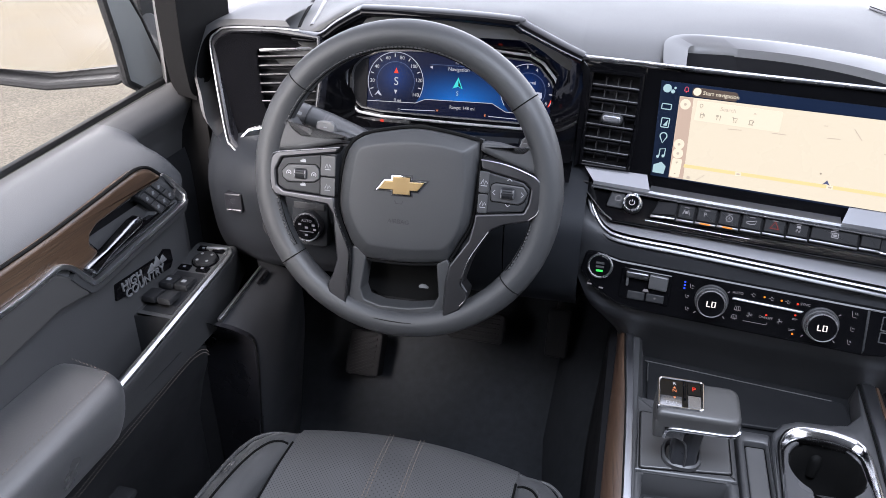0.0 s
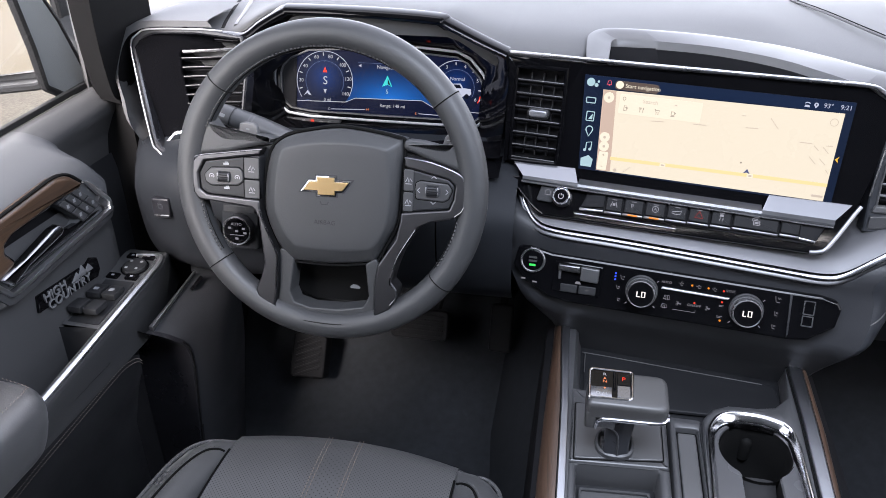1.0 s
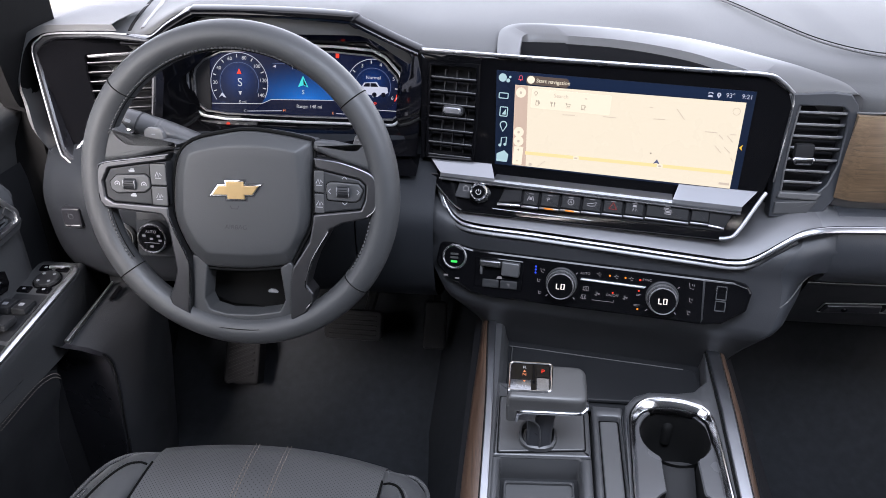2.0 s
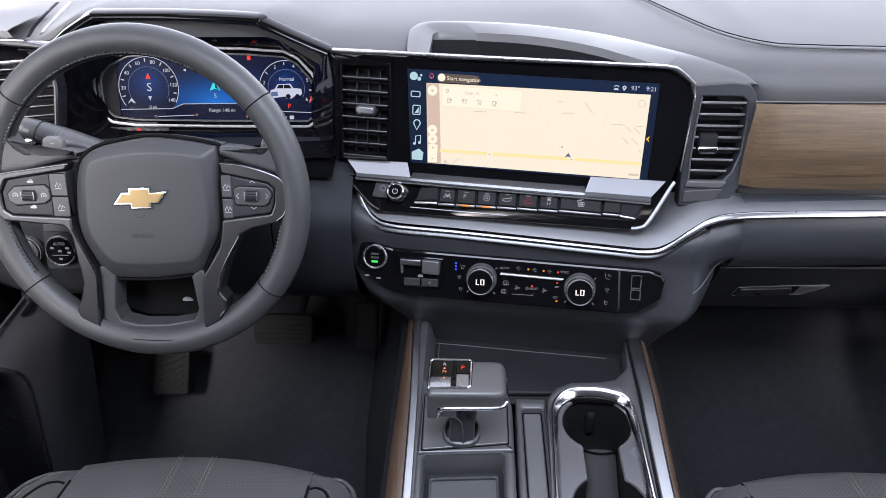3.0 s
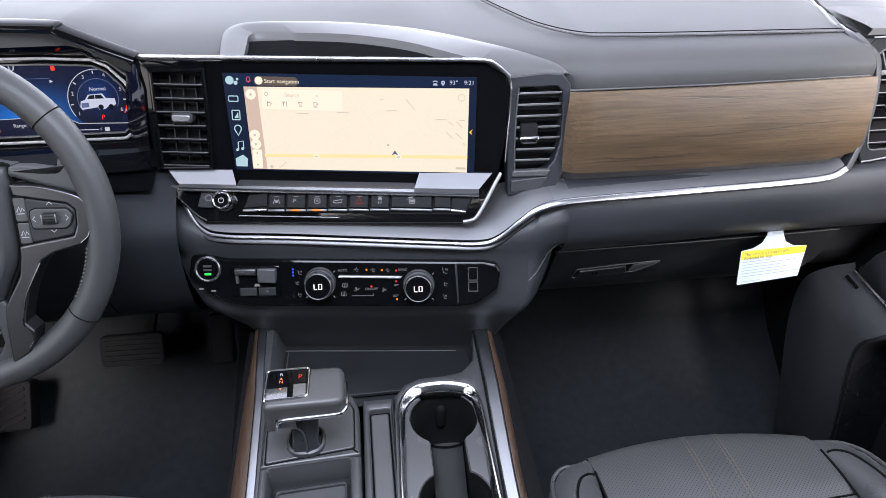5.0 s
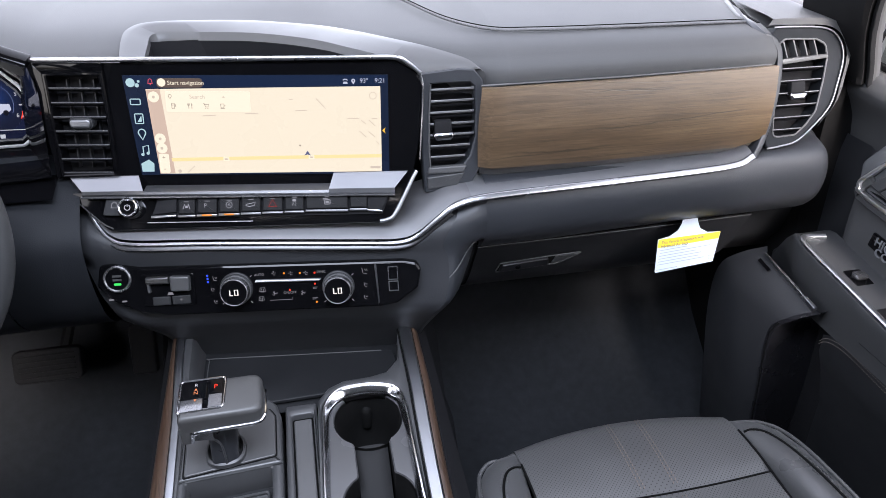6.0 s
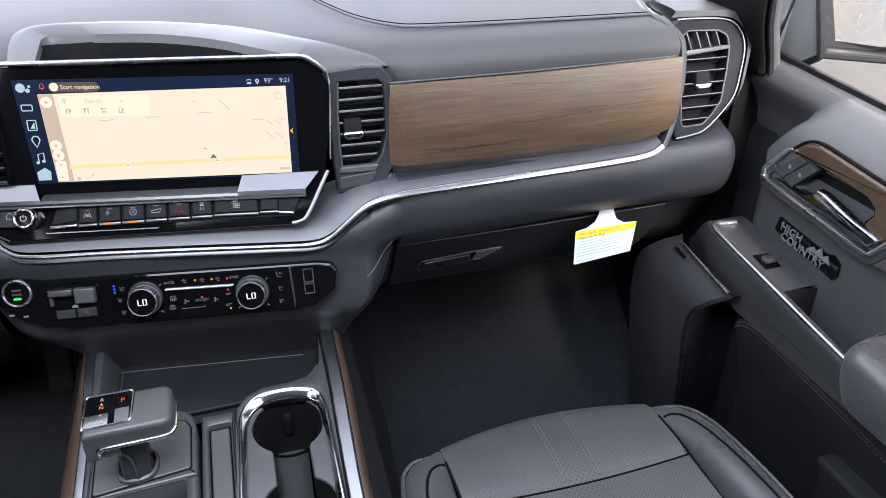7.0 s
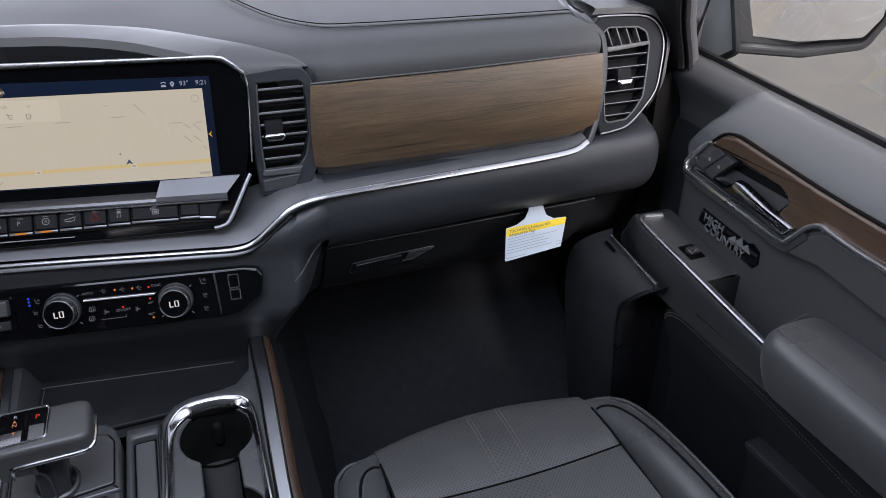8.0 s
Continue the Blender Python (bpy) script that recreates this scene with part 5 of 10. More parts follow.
def screen():
    s = thing("touch_screen", DISP @ Vector((0, -0.14, 0)), "wide glowing touch screen showing a pale map, in piano black", "screen")
    # piano black panel with the vent's opening left free
    right = [(-0.183, 0.0755), (0.158, 0.081), (0.184, 0.0665), (0.1905, 0.051), (0.1868, -0.0151), (0.1806, -0.0515), (0.170, -0.078), (-0.183, -0.084)]
    part("black_panel", prism(rounded(right, [0, 0.004, 0.004, 0.004, 0, 0, 0, 0], 3), DISP, 0.001, -0.03, 0.0015), GLOSS, s, "piano black panel round the display")
    part("vent_bridge", prism([(-0.262, 0.0745), (-0.183, 0.0755), (-0.183, 0.0655), (-0.253, 0.0635)], DISP, 0.004, -0.03, 0.001), GLOSS, s)
    part("vent_cheek", prism([(-0.262, 0.074), (-0.2515, 0.064), (-0.249, -0.06), (-0.254, -0.064), (-0.258, 0.0)], DISP, 0.004, -0.03, 0.001), GLOSS, s)
    low = plane_frame(DISP @ Vector((0, -0.084, 0.006)), DISP.col[0].to_3d(), DISP.col[1].to_3d() - DISP.col[2].to_3d() * 0.38)
    part("lower_panel", prism([(-0.2440, 0.004), (0.1855, 0.0300), (0.1790, 0.0180), (0.1580, -0.0236), (0.1480, -0.0325), (0.1380, -0.0350), (0.0132, -0.0380), (-0.1943, -0.0425), (-0.2063, -0.0340), (-0.2346, -0.0083)], low, 0.0, -0.04, 0.002), GLOSS, s, "piano black switch panel")
    LOWN = tuple(low.col[2].to_3d())
    line = [low @ Vector((a, b, 0.0008)) for a, b in ((0.1838, 0.0300), (0.1775, 0.0180), (0.1565, -0.0240), (0.1468, -0.0318), (0.1370, -0.0338))]
    part("panel_outline", sweep(spline(line, 5), circle(0.0026, 8, 0.0011), up=LOWN), BAR, s, "chrome line down the edge of the black panel")
    line = [low @ Vector((a, b, 0.0006)) for a, b in ((-0.1900, -0.0405), (-0.2040, -0.0325), (-0.2320, -0.0080))]
    part("panel_outline", sweep(spline(line, 5), circle(0.0009, 6)), SMOKE, s, "smoked line down the edge of the black panel")
    side = [DISP @ Vector((a, b, 0.003)) for a, b in ((0.1880, 0.0660), (0.1912, 0.0500), (0.1908, 0.0200), (0.1895, -0.0050), (0.1880, -0.0400))]
    part("side_outline", sweep(spline(side, 5), circle(0.0012, 6)), SMOKE, s, "smoked edge beside the display")
    disp = part("display", prism([(-0.1624, 0.0615), (0.1490, 0.0636), (0.1495, -0.0579), (-0.1537, -0.0585)], DISP, 0.0022, -0.004), SCR_DARK, s, "dark blue frame of the lit display")
    part("map", prism([(-0.137, 0.0455), (0.1397, 0.0500), (0.1402, -0.0549), (-0.1311, -0.0569)], DISP, 0.0028, 0.001), SCR_MAP, disp, "pale cream lit map")
    strip = [DISP @ Vector((a, b, 0.006)) for a, b in ((-0.275, 0.0785), (-0.10, 0.0805), (0.10, 0.0835), (0.156, 0.084), (0.172, 0.0785), (0.188, 0.066))]
    part("chrome_top_strip", sweep(spline(strip, 4), rounded([(-0.010, -0.0022), (0.004, -0.0022), (0.004, 0.0022), (-0.010, 0.0022)], 0.001, 2), up=(0, 0.18, 1)), TOPSTRIP, s, "chrome strip along the screen's top")
    def bar_piece(x0, x1, top0, top1, y0, y1, low_part=0.22):
        """A length of the bar: its face slopes back from a proud lower edge."""
        A = [DISP @ Vector((x0, y0, 0.016)), DISP @ Vector((x1, y1, 0.016))]
        A2 = [DISP @ Vector((x0, y0 + 0.003, 0.0185)), DISP @ Vector((x1, y1 + 0.003, 0.0185))]
        B = [DISP @ Vector((x0 + (top0[0] - x0), top0[1], 0.0035)), DISP @ Vector((top1[0], top1[1], 0.0035))]
        C = [p - DISP.col[2].to_3d() * 0.02 for p in B]
        U = [DISP @ Vector((x0 + 0.003, y0 + 0.001, -0.005)), DISP @ Vector((x1 - 0.003, y1 + 0.001, -0.005))]
        rise = DISP.col[1].to_3d()
        M = [a + rise * ((b - a).dot(rise) * low_part) - DISP.col[2].to_3d() * 0.0012 for a, b in zip(A2, B)]
        # shade under the bar comes from this darker metal
        part("bar_lower", loft([U, A, A2, M]), BAR_LOW, s, "satin silver lower face of the bar, shade in its colour", smooth=25)
        return loft([M, B, C])
    bm = bar_piece(-0.2226, -0.150, (-0.240, -0.0605), (-0.1575, -0.0590), -0.0825, -0.0820)
    b2 = bar_piece(-0.150, 0.0745, (-0.150, -0.0722), (0.0745, -0.0705), -0.0820, -0.0808, 0.42)
    b3 = bar_piece(0.0745, 0.1560, (0.0800, -0.0565), (0.1725, -0.0545), -0.0808, -0.0803)
    part("silver_bar", bm, BAR, s, "satin silver bar below the display", smooth=25)
    part("silver_bar", b2, BAR, s, "satin silver bar below the display", smooth=25)
    part("silver_bar", b3, BAR, s, "satin silver bar below the display", smooth=25)
    part("bar_edge", sweep([DISP @ Vector((a, b, 0.0165)) for a, b in ((-0.224, -0.0832), (-0.05, -0.0826), (0.156, -0.0812))], circle(0.0016, 8)), SMOKE, s, "smoked lower edge of the bar")
    return s, disp, low


SCR_DARK = material("screen_navy", (0.004, 0.006, 0.012), rough=0.3, spec=0.05, emit=(0.004, 0.008, 0.018), strength=1.0)
SCR_MAP = material("screen_map", (0.03, 0.03, 0.03), rough=0.3, spec=0.05, emit=(1.0, 0.905, 0.660), strength=0.91)
SCREEN, DISPLAY, LOWF = screen()


def climate():
    c = thing("climate_panel", CLIM @ Vector((0, -0.06, 0)), "piano black climate control panel with two round knobs", "control panel")
    out = [(-0.2165, 0.026), (-0.20, 0.0265), (-0.17, 0.020), (0.165, 0.0085), (0.182, 0.005), (0.1875, -0.004), (0.183, -0.028), (0.1544, -0.0478), (0.1325, -0.0508), (-0.1398, -0.0443), (-0.171, -0.0391), (-0.2021, -0.022), (-0.222, -0.0014)]
    part("black_panel", prism(rounded(out, 0.006, 3), CLIM, 0.004, -0.02, 0.003), GLOSS, c, "piano black panel")
    return c


CLIMATE = climate()


# ---- steering wheel and column ----
WH = plane_frame((-0.442, 0.752, 0.6625), (1, 0, 0), (0, 0.2334, 0.9724))


RIM_THREAD = material("pale_grey_thread", (0.030, 0.0295, 0.029), rough=0.8)
SPOKE_EDGE = material("polished_spoke_edge", (0.13, 0.13, 0.137), rough=0.28, metal=1.0)
KEYCAP = material("switch_key_plastic", (0.026, 0.0265, 0.028), rough=0.45, rough_var=0.03, bump=0.2, bump_scale=900)
KEY_INK = material("pale_key_print", (0.22, 0.22, 0.23), rough=0.5)


def steering_wheel():
    w = thing("steering_wheel", WH @ Vector((0, 0, -0.06)), "leather steering wheel with silver-edged spokes", "steering wheel")
    n = 96
    path = [WH @ Vector((0.171 * math.sin(2 * math.pi * i / n), 0.171 * math.cos(2 * math.pi * i / n), 0)) for i in range(n)]
    nrm = WH.col[2].to_3d()
    rim = part("rim", sweep(path, circle(0.0165, 16, 0.0175), up=nrm, closed=True), WHEEL_LEATHER, w, "dark grey leather rim", smooth=60)
    # seams across the rim and stitching along its inner side
    for ang in (-0.865, 0.905, 2.215, -2.215):
        ctr = WH @ Vector((0.171 * math.sin(ang), 0.171 * math.cos(ang), 0))
        rad = WH.to_3x3() @ Vector((math.sin(ang), math.cos(ang), 0))
        ring = [ctr + rad * (0.0167 * math.cos(a)) + nrm * (0.0177 * math.sin(a)) for a in np.linspace(0, 2 * math.pi, 20, endpoint=False)]
        part("rim_seam", sweep(ring, circle(0.0007, 5), up=rad.cross(nrm), closed=True), SEAM, rim)
    for a0, a1 in ((-2.15, -1.72), (-1.18, 0.5), (1.75, 2.15)):
        arc = [WH @ Vector((0.1572 * math.sin(a), 0.1572 * math.cos(a), 0.0098)) for a in np.linspace(a0, a1, 60)]
        stitches(arc, 0.0046, 0.0036, 0.0017, RIM_THREAD, rim, normal=tuple(nrm), lift=0.0008)
        arc = [WH @ Vector((0.1556 * math.sin(a), 0.1556 * math.cos(a), 0.0066)) for a in np.linspace(a0, a1, 60)]
        part("stitch_seam", sweep(arc, circle(0.0008, 5), up=nrm), SEAM, rim)
    # airbag cover: a flat crown with bevelled flanks
    hub = [(-0.0677, 0.0358), (-0.0489, 0.0545), (-0.0149, 0.0637), (0.0151, 0.0681), (0.048, 0.0657), (0.0807, 0.0602), (0.0886, 0.0538), (0.0867, 0.0078), (0.0833, -0.0352), (0.0718, -0.0597), (0.0627, -0.0776), (0.054, -0.0853), (0.0091, -0.0917), (-0.0367, -0.0919), (-0.0487, -0.086), (-0.0613, -0.0717), (-0.0749, -0.0384), (-0.0756, -0.0045)]
    crown = [(-0.0535, 0.0320), (-0.0450, 0.0435), (-0.0130, 0.0505), (0.0160, 0.0530), (0.0450, 0.0525), (0.0700, 0.0485), (0.0735, 0.0430), (0.0770, 0.0078), (0.0750, -0.0320), (0.0670, -0.0545), (0.0590, -0.0640), (0.0480, -0.0690), (0.0091, -0.0725), (-0.0320, -0.0720), (-0.0410, -0.0655), (-0.0500, -0.0545), (-0.0600, -0.0300), (-0.0590, 0.0000)]
    fine = lambda ps: [(p.x, p.y) for p in spline([(a, b, 0) for a, b in ps], 3, closed=True)]
    H, C = fine(hub), fine(crown)
    mixed = lambda q: [(a[0] + (b[0] - a[0]) * q, a[1] + (b[1] - a[1]) * q) for a, b in zip(C, H)]
    mid = (0.008, -0.008)
    rings = [[WH @ Vector((mid[0] + (x - mid[0]) * q, mid[1] + (y - mid[1]) * q, 0.0160)) for x, y in C] for q in (0.02, 0.45, 0.8, 0.96)]
    for q, d in ((0.0, 0.0157), (0.10, 0.0148), (0.5, 0.0108), (0.86, 0.0068), (0.97, 0.0046), (1.0, 0.0015), (1.0, -0.03)):
        rings.append([WH @ Vector((x, y, d)) for x, y in mixed(q)])
    part("airbag_cover", loft(rings, closed_ring=True, caps=True), WHEEL_LEATHER, w, "dark grey airbag cover with bevelled flanks", smooth=60)
    gap = [WH @ Vector((x, y, 0.001)) for x, y in offset(H, -0.0022)]
    part("cover_gap", sweep(gap, circle(0.0022, 6), up=nrm, closed=True), SEAM, w, "dark gap round the airbag cover")
    # emblem
    e = at(WH, 0.003, 0.003, 0.0152, 2)
    tie = [(-0.0275, -0.0050), (-0.0195, 0.0050), (-0.0100, 0.0050), (-0.0100, 0.0100), (0.0105, 0.0100), (0.0105, 0.0050), (0.0275, 0.0050), (0.0195, -0.0050), (0.0105, -0.0050), (0.0105, -0.0100), (-0.0100, -0.0100), (-0.0100, -0.0050)]
    em = part("emblem", prism(offset(tie, -0.0018), e, 0.0024, -0.004, 0.0010), CHROME, w, "plain gold and chrome emblem")
    part("emblem_face", prism(tie, e, 0.0036, 0.0, 0.0008), BRASS, em, "gold face")
    part("emblem_shadow", prism(offset(tie, -0.0030), e, 0.0010, -0.004), DARK, em)
    letters("airbag_lettering", "AIRBAG", 0.0075, at(WH, 0.001, -0.0400, 0.0161), DARK, w, 0.0002)
    stroke("horn_mark", [(-0.0045, -0.0150), (-0.0030, -0.0185), (0.0040, -0.0185), (0.0055, -0.0150)], 0.0008, WH, 0.0163, DARK, w)
    # back plate that carries hub and spokes
    plate = rounded([(-0.150, 0.034), (-0.08, 0.042), (0.0, 0.056), (0.09, 0.046), (0.155, 0.034), (0.160, 0.02), (0.160, 0.0), (0.148, -0.024), (0.113, -0.030), (0.086, -0.07), (0.0, -0.075), (-0.078, -0.07), (-0.080, -0.027), (-0.150, -0.022), (-0.160, -0.008), (-0.160, 0.016)], 0.006, 2)
    part("spoke_plate", prism(plate, WH, -0.002, -0.03, 0.003), DARK, w, "dark spoke plate")
    # leather wedges from rim to hub above the switches
    for top in ([(-0.0700, 0.0460), (-0.0620, 0.0520), (-0.0840, 0.0545), (-0.106, 0.0525), (-0.124, 0.0530), (-0.134, 0.0600), (-0.143, 0.0720), (-0.166, 0.050), (-0.169, 0.026), (-0.158, 0.0270), (-0.120, 0.0330)],
                [(0.0900, 0.0500), (0.0905, 0.0600), (0.1100, 0.0590), (0.1280, 0.0555), (0.1380, 0.0555), (0.1470, 0.0650), (0.1640, 0.050), (0.169, 0.022), (0.160, 0.0240), (0.147, 0.0310), (0.120, 0.0390)]):
        part("spoke_cover", prism(rounded(top, 0.004, 2), WH, 0.0085, -0.014, 0.005, 4), WHEEL_LEATHER, w, "leather wedge of the spoke", smooth=60)
    WS = at(WH, 0, 0, 0.004)
    frames = ([(-0.0742, 0.0412), (-0.1196, 0.0343), (-0.1552, 0.0286), (-0.1627, 0.0201), (-0.1650, 0.0032), (-0.1625, -0.0170), (-0.1563, -0.0247), (-0.1219, -0.0274), (-0.0885, -0.0300), (-0.0817, -0.0412), (-0.0782, -0.0719), (-0.0752, -0.0961), (-0.0799, -0.1143), (-0.0868, -0.1294), (-0.0842, -0.1399), (-0.0677, -0.1527), (-0.0626, -0.1507),
               (-0.0598, -0.1194), (-0.0579, -0.0874), (-0.0612, -0.0773), (-0.0728, -0.0507), (-0.0795, -0.0308), (-0.0798, -0.0206), (-0.1453, -0.0183), (-0.1544, -0.0125), (-0.1556, 0.0070), (-0.1478, 0.0216), (-0.0785, 0.0329)],
              [(0.0928, 0.0429), (0.1211, 0.0398), (0.1468, 0.0322), (0.1598, 0.0250), (0.1649, 0.0115), (0.1630, -0.0123), (0.1527, -0.0235), (0.1239, -0.0305), (0.1098, -0.0383), (0.0923, -0.0699), (0.0860, -0.0875), (0.0811, -0.1052), (0.0888, -0.1148), (0.0871, -0.1254), (0.0806, -0.1388), (0.0602, -0.1517),
               (0.0614, -0.1072), (0.0644, -0.0862), (0.0851, -0.0537), (0.0900, -0.0300), (0.0905, -0.0218), (0.1455, -0.0140), (0.1501, -0.0027), (0.1513, 0.0134), (0.1439, 0.0204), (0.0941, 0.0307)])
    legs = ([(-0.0628, -0.1500), (-0.0612, -0.1300), (-0.0600, -0.1100), (-0.0590, -0.0880), (-0.0620, -0.0775), (-0.0735, -0.0510), (-0.0800, -0.0320)],
            [(0.0800, -0.1340), (0.0868, -0.1245), (0.0860, -0.1150), (0.0792, -0.1060), (0.0835, -0.0880), (0.0900, -0.0705), (0.1080, -0.0400)])
    bands = ([(-0.0745, 0.0395), (-0.1196, 0.0328), (-0.1540, 0.0272), (-0.1612, 0.0195), (-0.1632, 0.0032), (-0.1610, -0.0165)],
             [(0.0930, 0.0412), (0.1205, 0.0382), (0.1460, 0.0306), (0.1585, 0.0238), (0.1632, 0.0110), (0.1615, -0.0115), (0.1520, -0.0215)])
    packs = ([(-0.1470, 0.0210), (-0.0785, 0.0322), (-0.0798, -0.0200), (-0.1448, -0.0176), (-0.1536, -0.0122), (-0.1548, 0.0066)],
             [(0.0941, 0.0300), (0.1434, 0.0198), (0.1505, 0.0130), (0.1493, -0.0026), (0.1450, -0.0134), (0.0905, -0.0211)])
    # rocker outline, its roller, corner keys and marks of each pack
    rockers = ([(-0.1474, 0.0060), (-0.1462, -0.0020), (-0.1400, -0.0068), (-0.1060, -0.0045), (-0.0990, 0.0010), (-0.0995, 0.0110), (-0.1045, 0.0160), (-0.1390, 0.0140)],
               [(0.1062, 0.0070), (0.1070, 0.0140), (0.1120, 0.0165), (0.1430, 0.0150), (0.1482, 0.0080), (0.1440, -0.0020), (0.1390, -0.0052), (0.1075, -0.0040)])
    for frame_pts, leg, band, pk, rocker, s in zip(frames, legs, bands, packs, rockers, (-1, 1)):
        part("spoke_frame", prism(rounded(frame_pts, 0.003, 2), WS, 0.0100, -0.016, 0.0022, 3), SPOKE, w, "brushed grey spoke frame")
        part("leg_edge", sweep(spline([WS @ Vector((a, b, 0.0092)) for a, b in leg], 5), circle(0.0011, 8), up=nrm), SPOKE_EDGE, w, "bright edge of the spoke's leg")
        part("spoke_edge", sweep(spline([WS @ Vector((a, b, 0.0095)) for a, b in band], 5), circle(0.0010, 8), up=nrm), SPOKE_EDGE, w, "bright edge of the spoke")
        pack = part("switch_pack", prism(rounded(pk, 0.004, 3), WS, 0.0080, -0.006, 0.002), DARK, w, "dark steering wheel switches")
        part("rocker_gap", prism(rounded(offset(rocker, -0.0011), 0.003, 3), WS, 0.0083, 0.0), SEAM, pack)
        part("rocker", prism(rounded(rocker, 0.003, 3), WS, 0.0100, 0.0, 0.0012), KEYCAP, pack, "grey rocker of the switch pack")
        cx = sum(p[0] for p in rocker) / 8
        cy = sum(p[1] for p in rocker) / 8
        part("thumb_roller", sweep([WS @ Vector((cx - 0.0068, cy, 0.0070)), WS @ Vector((cx + 0.0068, cy, 0.0070))], circle(0.0072, 16), up=nrm), DARK, pack, "ridged thumb roller")
        for i in range(5):
            dy = -0.0052 + 0.0026 * i
            part("roller_rib", box((cx, cy + dy, 0.0070 + math.sqrt(0.0072 ** 2 - dy * dy)), (0.0100, 0.0010, 0.0008), 0, WS), SLAT, pack)
        for dx in (-0.0068, 0.0068):
            part("roller_edge", box((cx + dx, cy, 0.0118), (0.0014, 0.0095, 0.0045), 0.0005, WS), BAR, pack, "bright roller edge")
        # two corner keys beside the hub, split from the pack by thin grooves
        xk = (-0.0985, -0.0795) if s < 0 else (0.0925, 0.1040)
        for y0, y1 in ((0.0040, 0.0285), (-0.0195, 0.0025)):
            part("key_gap", prism(rect(xk[0] - 0.0012, y0 - 0.0008, xk[1], y1 + 0.0008, 0.002), WS, 0.00815, 0.004), SEAM, pack)
            part("key", prism(rect(xk[0], y0, xk[1], y1, 0.002), WS, 0.0090, 0.004, 0.0010), KEYCAP, pack, "corner key")
            m = ((xk[0] + xk[1]) / 2, (y0 + y1) / 2)
            stroke("key_mark", [(m[0] - 0.0035, m[1] - 0.0020), (m[0] - 0.0010, m[1] + 0.0030), (m[0] + 0.0005, m[1] - 0.0025), (m[0] + 0.0020, m[1] + 0.0020), (m[0] + 0.0040, m[1] - 0.0010)], 0.0010, WS, 0.0093, KEY_INK, pack)
            stroke("key_mark", [(m[0] - 0.0035, m[1] - 0.0040), (m[0] + 0.0035, m[1] - 0.0040)], 0.0009, WS, 0.0093, KEY_INK, pack)
        xm = cx + (0.002 if s < 0 else 0.001)
        for y in (cy + 0.0150, cy - 0.0135):
            if s < 0:
                flat("key_mark", rect(xm - 0.0035, y - 0.0012, xm + 0.0035, y + 0.0012, 0.0008), WS, 0.0085, KEY_INK, pack)
                flat("key_mark", rect(xm - 0.0012, y + 0.0016, xm + 0.0028, y + 0.0026), WS, 0.0085, KEY_INK, pack)
            else:
                up = 1 if y > cy else -1
                stroke("key_mark", [(xm - 0.0028, y - 0.0010 * up), (xm, y + 0.0016 * up), (xm + 0.0028, y - 0.0010 * up)], 0.0009, WS, 0.0085, KEY_INK, pack)
        for dx in (-0.0155, 0.0165):
            if s < 0:
                stroke("key_mark", [(cx + dx + 0.0028 * math.cos(a), cy + 0.0028 * math.sin(a)) for a in np.linspace(-0.6, 3.7, 12)], 0.0009, WS, 0.0104, KEY_INK, pack)
                flat("key_mark", disc(0.0010, cx + dx, cy, 8), WS, 0.0104, KEY_INK, pack)
            else:
                d = 1 if dx > 0 else -1
                stroke("key_mark", [(cx + dx - 0.0012 * d, cy + 0.0028), (cx + dx + 0.0014 * d, cy), (cx + dx - 0.0012 * d, cy - 0.0028)], 0.0009, WS, 0.0104, KEY_INK, pack)
    # lower arms and bridge between the legs, one leather piece with an opening
    lo = [(-0.0585, -0.0780), (-0.0592, -0.1194), (-0.0618, -0.1507), (-0.0640, -0.1560), (-0.0322, -0.1650), (0.0107, -0.1665), (0.0598, -0.1560), (0.0600, -0.1500), (0.0612, -0.1072), (0.0640, -0.0880), (0.0600, -0.0800),
          (0.0475, -0.0889), (0.0525, -0.1284), (0.0455, -0.1422), (0.0151, -0.1485), (-0.0207, -0.1495), (-0.0410, -0.1443), (-0.0459, -0.1318), (-0.0404, -0.0898), (-0.0480, -0.0800)]
    part("lower_bridge", prism(rounded(lo, 0.003, 2), WH, 0.0065, -0.022, 0.0018, 3), WHEEL_LEATHER, w, "leather arms and bridge below the hub", smooth=60)
    arc = spline([WH @ Vector((a, b, h)) for a, b, h in ((-0.0660, -0.1530, 0.0135), (-0.0322, -0.1625, 0.0155), (0.0107, -0.1645, 0.0158), (0.0400, -0.1605, 0.0150), (0.0600, -0.1535, 0.0135))], 8)
    part("lower_seam", sweep(arc, circle(0.0008, 5), up=nrm), SEAM, w)
    part("key_badge", prism(rounded([(0.0165, -0.1320), (0.0200, -0.1295), (0.0250, -0.1300), (0.0290, -0.1325), (0.0290, -0.1345), (0.0165, -0.1345)], 0.001, 2), WH, -0.0365, -0.0385), MARK, w)
    part("leg_backing", prism(rounded([(-0.055, -0.085), (0.060, -0.085), (0.058, -0.142), (0.03, -0.152), (-0.03, -0.152), (-0.055, -0.142)], 0.004, 2), WH, -0.038, -0.042), SEAM, w)
    for pd in ([(-0.1195, 0.0400), (-0.1150, 0.0640), (-0.1090, 0.0665), (-0.0960, 0.0655), (-0.0920, 0.0610), (-0.0905, 0.0400)], [(0.1270, 0.0420), (0.1330, 0.0640), (0.1375, 0.0685), (0.1430, 0.0665), (0.1470, 0.0430)]):
        part("shift_paddle", prism(rounded(pd, 0.003, 2), WH, -0.012, -0.018, 0.002), GREY, w, "grey paddle behind the spoke")
